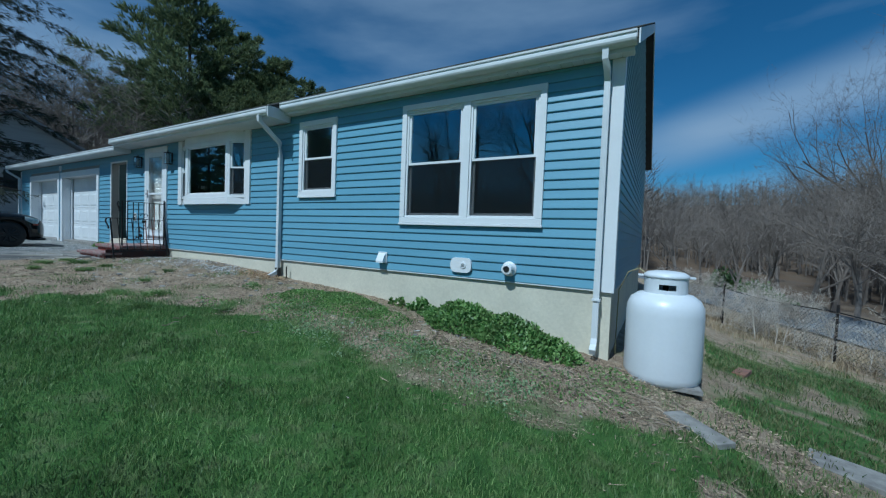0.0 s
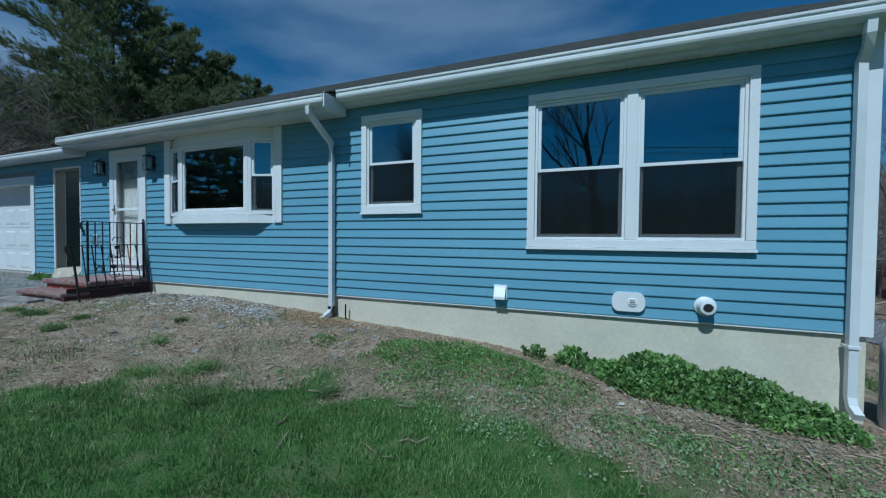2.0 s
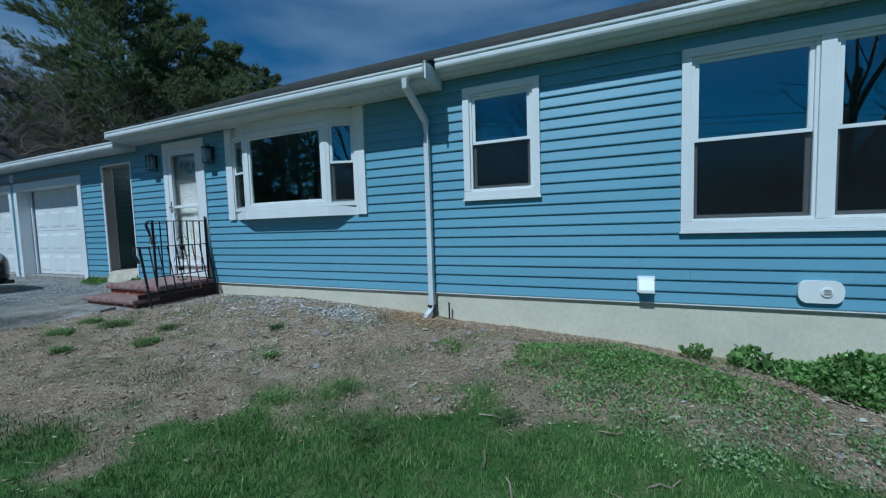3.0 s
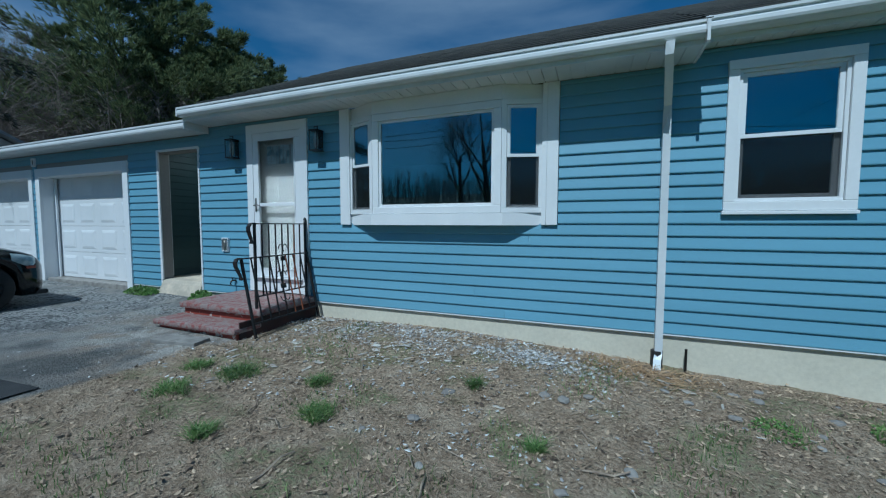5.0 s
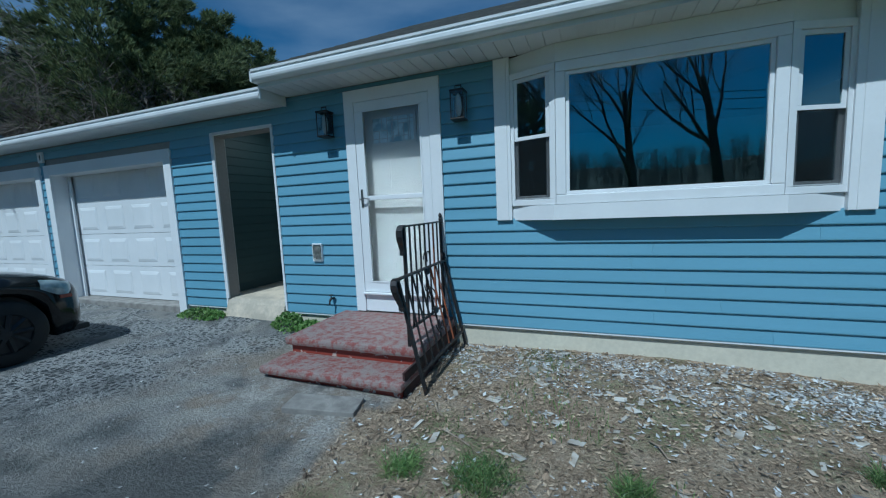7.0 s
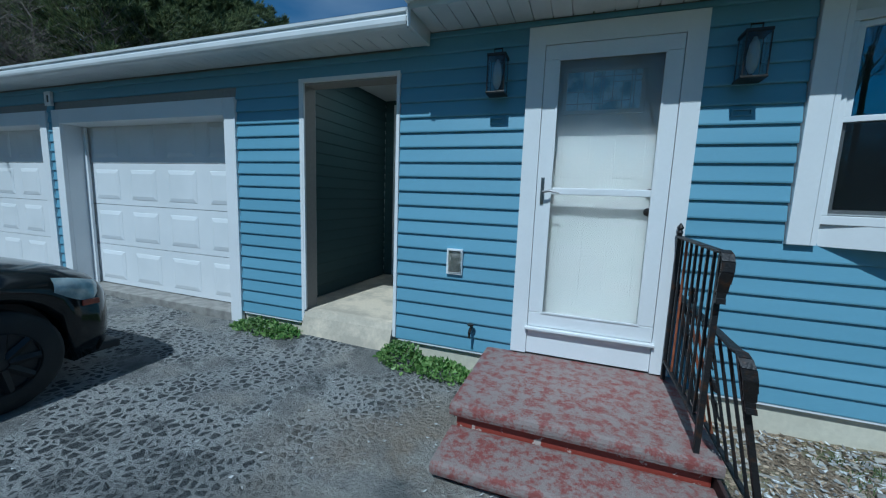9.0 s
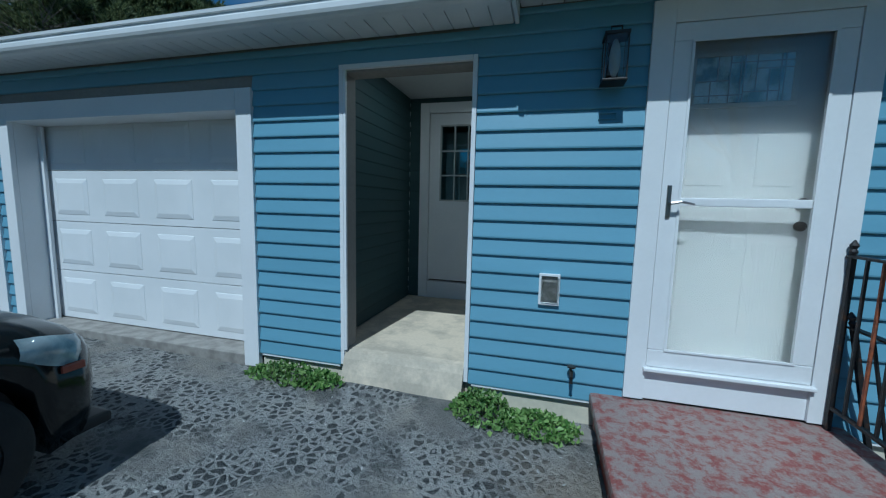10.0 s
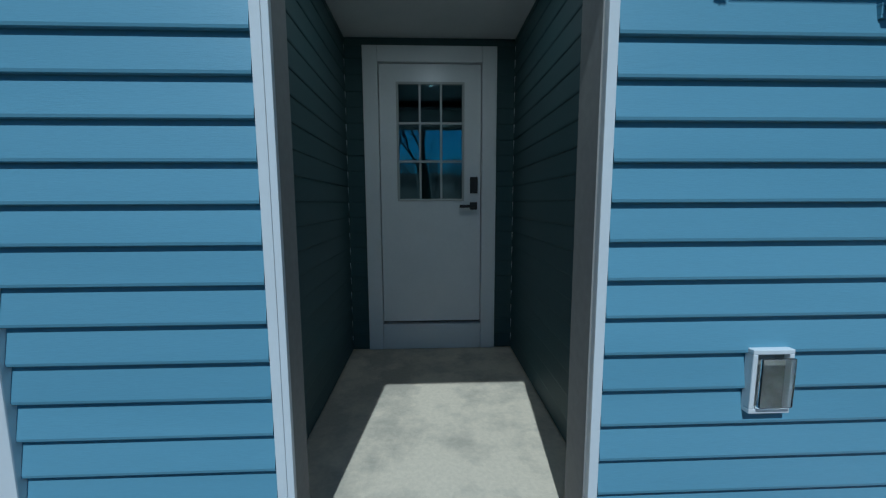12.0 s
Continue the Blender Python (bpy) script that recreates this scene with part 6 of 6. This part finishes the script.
for i, (az, d, sc) in enumerate([(80.8, 27, 1.0), (84.5, 24, 0.95), (88.5, 28, 1.05)]):
    x, y = spot(az, d)
    conifer("spruce_tree", P3[0], P3[1], x, y, (sc, sc, sc), i * 2.1, "dark thin spruce with drooping boughs", "spruces beyond the driveway")

SHRUB = [("trunk", mesh_of("shrub_trunk", bare_tree(91, 3.4, 0.035, 3, 1.1, 0.1, 1.5), mat("pale_twigs", (0.56, 0.51, 0.44), 0.9, (0.36, 0.31, 0.26), 2, 0.0, 20)))]
for i in range(30):
    k = rng_t.uniform(0.0, 1.0)
    x, y = 0.6 + 5.0 * k + rng_t.uniform(-0.7, 1.2), 17.0 - 9.0 * k + rng_t.uniform(-0.2, 2.0)
    t = place_tree(SHRUB, i, x, y, rng_t.uniform(0.28, 0.62), "pale leafless brush by the wire fence", "leafless brush by the fence", category="shrub")
    t.name = "bare_shrub"

# evergreen brush low on the right slope
rng_l = random.Random(9)


def leaf_bed(name, spots_, label, material, lsize, category="plants"):
    """Leaves crowded over low mounds: (x, y, rx, ry, height, count) each."""
    s = Soup()
    for cx, cy, rx, ry, h, n in spots_:
        for _ in range(n):
            a, q = rng_l.uniform(0, 6.283), math.sqrt(rng_l.random())
            x, y = cx + rx * q * math.cos(a), cy + ry * q * math.sin(a)
            if y > WY - 0.035 and -12 < x < -0.4 or (y > WY - 0.05 and x < -12 and not (-13.9 < x < -12.9)):
                continue
            z = ground_z(x, y) + h * (1 - q * q) * rng_l.uniform(0.35, 1.05) + 0.01
            p = Vector((x, y, z))
            d = (unit(rng_l) + Vector((0, -0.2, 0.75))).normalized()
            w = d.cross(unit(rng_l)).normalized()
            sz = lsize * rng_l.uniform(0.6, 1.25)
            s.leaf(p, d, w, sz, sz * 0.7)
    return raw_mesh(name, s.v, s.f, material, "stuff", label, category)


leaf_bed("leafy_groundcover", [(-2.15, 4.48, 0.58, 0.38, 0.33, 4000), (-1.50, 4.44, 0.62, 0.38, 0.29, 4000), (-1.0, 4.42, 0.36, 0.28, 0.17, 1100), (-2.62, 4.62, 0.30, 0.20, 0.14, 500)],
         "dense mound of bright green leafy groundcover against the foundation", M_LEAF, 0.055)
leaf_bed("broad_leaved_weeds", [(-2.97, 4.70, 0.15, 0.10, 0.19, 60), (-2.86, 4.64, 0.10, 0.10, 0.12, 40), (-3.08, 4.66, 0.10, 0.09, 0.11, 34), (-3.42, 4.72, 0.09, 0.08, 0.15, 30), (-3.50, 4.66, 0.07, 0.07, 0.08, 16), (-3.33, 4.68, 0.06, 0.06, 0.07, 12)],
         "two ragged broad-leaved green weeds by the foundation", M_LEAF, 0.085)
leaf_bed("weeds", [(-4.5, 4.05, 0.62, 0.40, 0.09, 3000), (-3.8, 4.08, 0.6, 0.44, 0.10, 3400), (-4.15, 4.35, 0.5, 0.25, 0.09, 900), (-3.1, 3.95, 0.40, 0.35, 0.06, 900), (-2.4, 3.5, 0.4, 0.2, 0.03, 300), (-4.2, 3.4, 0.5, 0.3, 0.04, 700), (-4.9, 3.7, 0.25, 0.18, 0.07, 260), (-5.75, 3.85, 0.16, 0.14, 0.08, 200),
                   (-1.6, 3.5, 0.5, 0.3, 0.05, 400), (-0.6, 3.7, 0.5, 0.35, 0.05, 400), (-0.3, 4.3, 0.3, 0.3, 0.06, 250), (-5.4, 3.0, 0.3, 0.2, 0.03, 120)],
         "patches of low green weeds on the bare soil", M_LEAF, 0.027)
leaf_bed("wall_weeds", [(-14.35, 4.76, 0.42, 0.12, 0.12, 900), (-14.05, 4.72, 0.2, 0.10, 0.09, 260), (-12.72, 4.70, 0.26, 0.15, 0.15, 700), (-12.35, 4.68, 0.28, 0.14, 0.12, 700)],
         "clumps of green weeds along the garage wall", M_LEAF, 0.045)
rng_w = random.Random(44)
clumps = []
for k in range(120):
    cx_, cy_ = rng_w.uniform(-4.6, -0.9), rng_w.gauss(3.35, 0.28)
    rr_ = rng_w.uniform(0.06, 0.20)
    clumps.append((cx_, cy_, rr_ * 1.3, rr_, 0.03, int(1100 * rr_ * rr_) + 14))
leaf_bed("creeping_weeds", clumps, "scattered pale green creeping weeds between lawn and soil", M_PALEWEED, 0.026)
s_br = [(*spot(-7.4, 38), 1.7, 1.4, 2.6, 1700), (*spot(-10.5, 37), 2.0, 1.4, 2.0, 1500), (*spot(-12.8, 39), 1.2, 1.2, 1.2, 500)]
mat_brush = leafy("brush_leaves", (0.05, 0.10, 0.03), (0.16, 0.26, 0.08), 0.5, 0.3)
leaf_bed("evergreen_brush", s_br, "dark evergreen brush beside the road", mat_brush, 0.26)


def blades(name, n, x0, x1, y0, y1, keep, h0, h1, width, material, label, seed, flat=0.0):
    """n upright blades where keep(x, y) allows, each a bent sliver."""
    r = np.random.default_rng(seed)
    xs, ys = r.uniform(x0, x1, n), r.uniform(y0, y1, n)
    pick = np.array([r.random() < keep(x, y) for x, y in zip(xs, ys)])
    xs, ys = xs[pick], ys[pick]
    n = len(xs)
    zs = np.array([ground_z(x, y) for x, y in zip(xs, ys)])
    h = r.uniform(h0, h1, n)
    a, b = r.uniform(0, 6.283, n), r.uniform(0, 6.283, n)
    lean = r.uniform(0.15, 0.9, n) * h + flat * h
    wx, wy = np.cos(a) * width / 2, np.sin(a) * width / 2
    lx, ly = np.cos(b) * lean, np.sin(b) * lean
    v = np.zeros((n, 5, 3))
    v[:, 0] = np.stack([xs - wx, ys - wy, zs - 0.005], 1)
    v[:, 1] = np.stack([xs + wx, ys + wy, zs - 0.005], 1)
    v[:, 2] = np.stack([xs + wx * 0.8 + lx * 0.35, ys + wy * 0.8 + ly * 0.35, zs + h * 0.6 * (1 - 0.6 * flat)], 1)
    v[:, 3] = np.stack([xs - wx * 0.8 + lx * 0.35, ys - wy * 0.8 + ly * 0.35, zs + h * 0.6 * (1 - 0.6 * flat)], 1)
    v[:, 4] = np.stack([xs + lx, ys + ly, zs + h * (1 - 0.75 * flat)], 1)
    me = bpy.data.meshes.new(name)
    me.vertices.add(n * 5)
    me.vertices.foreach_set("co", v.ravel())
    base = np.arange(n)[:, None] * 5
    loops = (base + np.array([0, 1, 2, 3, 3, 2, 4])[None]).ravel()
    me.loops.add(n * 7)
    me.loops.foreach_set("vertex_index", loops)
    me.polygons.add(n * 2)
    starts = (np.arange(n)[:, None] * 7 + np.array([0, 4])[None]).ravel()
    me.polygons.foreach_set("loop_start", starts)
    me.update(calc_edges=True)
    me.materials.append(material)
    return tagged(new(name, me), label, "grass", kind="stuff")


def wild(x, y):
    return 0.5 + 0.5 * bump01(x, y, 1.5, 12.0)


blades("lawn_grass", 300000, -10.5, 2.5, -1.3, 3.9, lambda x, y: lawn_at(x, y) * (0.3 + 0.7 * smooth01(wild(x, y) + 0.35 * bump01(x, y, 5.0, 3.0), 0.32, 0.55)), 0.022, 0.050, 0.0055, M_GRASS, "mown green lawn", 1)
blades("sparse_grass", 60000, -10.6, 0.5, 0.0, 4.7, lambda x, y: (1 - lawn_at(x, y)) * max(smooth01(wild(x, y), 0.52, 0.72), 0.35 * smooth01(x, -5.2, -4.4) * smooth01(-x, 1.2, 1.8)) * smooth01(x, -10.7, -9.8) * 0.8, 0.02, 0.06, 0.005, M_GRASS, "sparse grass growing in the bare soil", 2)
blades("slope_grass", 130000, 0.4, 9.0, 1.0, 11.5, lambda x, y: (0.25 + 0.75 * smooth01(wild(x, y), 0.35, 0.6)) * lawn_at(x, y), 0.03, 0.07, 0.010, M_ROUGHGRASS, "rough grass on the slope beside the house", 3)
blades("dead_grass", 15000, 0.8, 9.5, 8.5, 17.0, lambda x, y: smooth01(wild(x, y), 0.3, 0.7) * smooth01(y + 2.3 * (x - 3.5) * 0.4, 9.2, 10.8), 0.05, 0.24, 0.014, M_HAY, "dead straw-coloured grass by the fence", 4)
TUFTS = [(-9.85, 2.95, 0.17), (-10.05, 2.5, 0.15), (-9.1, 3.1, 0.10), (-8.8, 2.7, 0.13), (-6.25, 2.7, 0.14), (-6.6, 2.4, 0.11), (-5.7, 2.3, 0.12), (-7.9, 3.6, 0.08), (-7.3, 3.0, 0.06), (-9.3, 2.2, 0.08), (-4.9, 2.9, 0.12), (-10.3, 2.9, 0.10)]
for i, (tx, ty, tr) in enumerate(TUFTS):
    tr *= 1.25
    o = blades("grass_tuft", int(9000 * tr), tx - tr, tx + tr, ty - tr, ty + tr, lambda x, y: 1 - smooth01(math.hypot(x - tx, y - ty) * (1 + 0.5 * bump01(x, y, 9, 1)), tr * 0.1, tr), 0.05, 0.13, 0.005, M_GRASS, "tuft of long green grass in the bare soil", 20 + i, 0.55)
    tagged(o, category="grass tuft", group="tufts of grass")


def litter(name, n, keep, region, size, material, label, seed, slim=0.5):
    rng = random.Random(seed)
    s = Soup()
    x0, x1, y0, y1 = region
    for _ in range(n):
        x, y = rng.uniform(x0, x1), rng.uniform(y0, y1)
        if rng.random() > keep(x, y):
            continue
        a = rng.uniform(0, 6.283)
        d = Vector((math.cos(a), math.sin(a), rng.uniform(-0.15, 0.4))).normalized()
        w = d.cross(Vector((rng.uniform(-0.4, 0.4), rng.uniform(-0.4, 0.4), 1))).normalized()
        sz = size * rng.uniform(0.4, 1.5)
        s.leaf(Vector((x, y, ground_z(x, y) + rng.uniform(0.002, 0.018))), d, w, sz, sz * slim * rng.uniform(0.5, 1.3))
    return raw_mesh(name, s.v, s.f, material, "stuff", label, "litter")


def soil_at(x, y):
    return (1 - lawn_at(x, y)) * (1 - drive_at(x, y)) if y < WY - 0.03 else 0.0


litter("dry_leaves", 60000, lambda x, y: soil_at(x, y) * (0.35 + 0.65 * smooth01(y, 2.4, 4.2)), (-10.9, 1.2, 0.0, 4.84), 0.030, M_STRAW, "scattered dry leaves, bark and straw on the soil", 1)
litter("straw", 12000, lambda x, y: soil_at(x, y) * (0.3 + 0.7 * smooth01(x, -4, -2.5)), (-10.9, 0.8, 0.4, 4.84), 0.10, M_STRAW, "scattered dry stalks on the soil", 2, 0.05)
litter("paint_chips", 26000, lambda x, y: soil_at(x, y) * (0.12 + 0.88 * smooth01(y, 3.7, 4.55)) * (1 - smooth01(abs(x + 9.0), 1.5, 2.7)) * smooth01(wild(x * 1.7, y * 1.7), 0.35, 0.62), (-11.2, -5.6, 2.6, 4.84), 0.034, M_CHIP, "pale paint chips scattered by the foundation", 3)
litter("plaster_dust", 7000, lambda x, y: max(0.0, 1 - math.hypot((x + 7.45) / 0.75, (y - 4.4) / 0.28)), (-8.3, -6.6, 4.0, 4.84), 0.03, M_CHIP, "patch of white debris by the foundation", 4)
litter("plaster_flakes", 900, lambda x, y: max(0.0, 1.2 - math.hypot((x + 7.5) / 0.95, (y - 4.4) / 0.34)), (-8.5, -6.5, 4.0, 4.84), 0.045, M_CHIP, "larger white flakes of broken plaster by the foundation", 14, 0.7)
litter("bark_bits", 11000, lambda x, y: soil_at(x, y) * smooth01(wild(x * 2.3, y * 2.3), 0.35, 0.65), (-10.9, 1.2, 1.5, 4.84), 0.038, M_MULCH, "dark broken bark and clods on the soil", 8, 0.55)
litter("matted_straw", 3200, lambda x, y: max(0.0, 1 - math.hypot((x + 6.55) / 0.75, (y - 4.5) / 0.35)) * 1.4, (-7.3, -5.8, 4.1, 4.84), 0.12, M_DRYSTRAW, "matted golden straw by the downspout", 9, 0.06)
litter("drive_litter", 500, lambda x, y: drive_at(x, y), (-14.6, -10.8, 2.2, 4.8), 0.025, M_CHIP, "small pale flakes on the driveway", 6)

# neighbour's house beyond the spruces
nb = thing("house", "pale grey neighbouring house with a grey shingle roof", "house", (-40.0, 7.4, ground_z(-40.0, 7.4)))
bm = slab(bmesh.new(), -5, 5, -4, 4, -0.5, 4.2)
prism(bm, [(-4, 4.2), (4, 4.2), (0, 6.4)], -5, 5, "x")
part("wall", bm, M_NEIGHBOUR, nb)
bm = prism(bmesh.new(), [(-4.7, 3.92), (0, 6.48), (4.7, 3.92), (4.7, 4.06), (0, 6.64), (-4.7, 4.06)], -5.5, 5.5, "x")
part("roof", bm, M_SHINGLE2, nb)
for yy in (-2.2, 0.0, 2.2):
    part("window", slab(bmesh.new(), 5.0, 5.05, yy - 0.45, yy + 0.45, 1.6, 2.9), M_BLACK, nb)

# poles and wires along the road, doubled in the panes
for i, x in enumerate((-34, -1.8 - 12, 22)):
    p = thing("utility_pole", "grey wooden utility pole with a crossarm", "pole", (x, -20, ground_z(x, -20)), "utility poles")
    part("shaft", tube(bmesh.new(), [(0, 0, -0.3), (0, 0, 9.5)], [0.15, 0.11], 10), M_BARK, p)
    part("crossarm", slab(bmesh.new(), -0.05, 0.05, -1.1, 1.1, 8.8, 8.9), M_BARK, p)
bm = bmesh.new()
for x0, x1 in ((-34, -13.8), (-13.8, 22)):
    for dy in (-0.9, 0.9, 0.0):
        z0_, z1_ = ground_z(x0, -20) + 8.95, ground_z(x1, -20) + 8.95
        pts = []
        for k in range(17):
            t = k / 16
            pts.append((x0 + (x1 - x0) * t, -20 + dy, z0_ + (z1_ - z0_) * t - 4 * 0.7 * t * (1 - t) - (0.8 if dy == 0 else 0)))
        tube(bm, pts, 0.02, 4)
tagged(part("overhead_wires", bm, M_BLACK, None, "thin black overhead wires along the road", kind="stuff"), category="wires")

# ---- siding boards ----


def board(x0, x1, z, y=WY, h=COURSE, top=None, material=None, slope=0.0185):
    """One clapboard: thick at its lower edge, thin where the next one covers it."""
    zt = min(z + h, top) if top else z + h
    f = (zt - z) / h
    me = bpy.data.meshes.new("siding_board")
    prof = [(y - 0.0275, z + 0.012), (y - 0.0262, z + 0.003), (y - 0.0220, z), (y - 0.001, z), (y - 0.001, zt), (y - 0.0275 + slope * f, zt)]
    vs = [(x, a, b) for x in (x0, x1) for a, b in prof]
    fs = [(i, (i + 1) % 6, 6 + (i + 1) % 6, 6 + i) for i in range(6)] + [(5, 4, 3, 2, 1, 0), (6, 7, 8, 9, 10, 11)]
    me.from_pydata(vs, [], fs)
    me.materials.append(material or M_SIDING)
    return me


rng_b = random.Random(4)
BOARD_HOLES = [(a - 0.035, b + 0.035, c - 0.03, d + 0.03) if c > 1.5 else (a - 0.0, b + 0.0, c, d + 0.01) for a, b, c, d in OPENINGS]
for x0, x1, ztop in ((-6.18, -0.567, 3.62), (-12.885, -6.18, 3.51), (WEST + 0.092, -12.885, 3.405)):
    z = SID0
    while z < ztop - 0.01:
        for a, b in spans(x0, x1, z, min(z + COURSE, ztop), BOARD_HOLES):
            cuts = [a]
            if b - a > 4.2:
                cuts.append(a + (b - a) * rng_b.uniform(0.35, 0.7))
            cuts.append(b)
            for p, q in zip(cuts, cuts[1:]):
                o = new("siding_board", board(p, q - (0.0012 if q < b else 0), z, top=ztop))
                o.parent = south
        z += COURSE
# gable end
z = SID0
while z < RIDGE_Z - 0.25:
    lo_y = WY + 0.10 if z < 3.5 else max(WY + 0.10, EAVE_Y + (z + COURSE + 0.10 - EAVE_Z) / PITCH)
    hi_y = BACK if z < 3.6 else min(BACK, 2 * RIDGE_Y - lo_y)
    if hi_y - lo_y > 0.1:
        me = board(lo_y, hi_y, z, 0.0)
        me.transform(Matrix(((0, -1, 0, EAST), (1, 0, 0, 0), (0, 0, 1, 0), (0, 0, 0, 1))))
        o = new("siding_board", me)
        o.parent = east
    z += COURSE
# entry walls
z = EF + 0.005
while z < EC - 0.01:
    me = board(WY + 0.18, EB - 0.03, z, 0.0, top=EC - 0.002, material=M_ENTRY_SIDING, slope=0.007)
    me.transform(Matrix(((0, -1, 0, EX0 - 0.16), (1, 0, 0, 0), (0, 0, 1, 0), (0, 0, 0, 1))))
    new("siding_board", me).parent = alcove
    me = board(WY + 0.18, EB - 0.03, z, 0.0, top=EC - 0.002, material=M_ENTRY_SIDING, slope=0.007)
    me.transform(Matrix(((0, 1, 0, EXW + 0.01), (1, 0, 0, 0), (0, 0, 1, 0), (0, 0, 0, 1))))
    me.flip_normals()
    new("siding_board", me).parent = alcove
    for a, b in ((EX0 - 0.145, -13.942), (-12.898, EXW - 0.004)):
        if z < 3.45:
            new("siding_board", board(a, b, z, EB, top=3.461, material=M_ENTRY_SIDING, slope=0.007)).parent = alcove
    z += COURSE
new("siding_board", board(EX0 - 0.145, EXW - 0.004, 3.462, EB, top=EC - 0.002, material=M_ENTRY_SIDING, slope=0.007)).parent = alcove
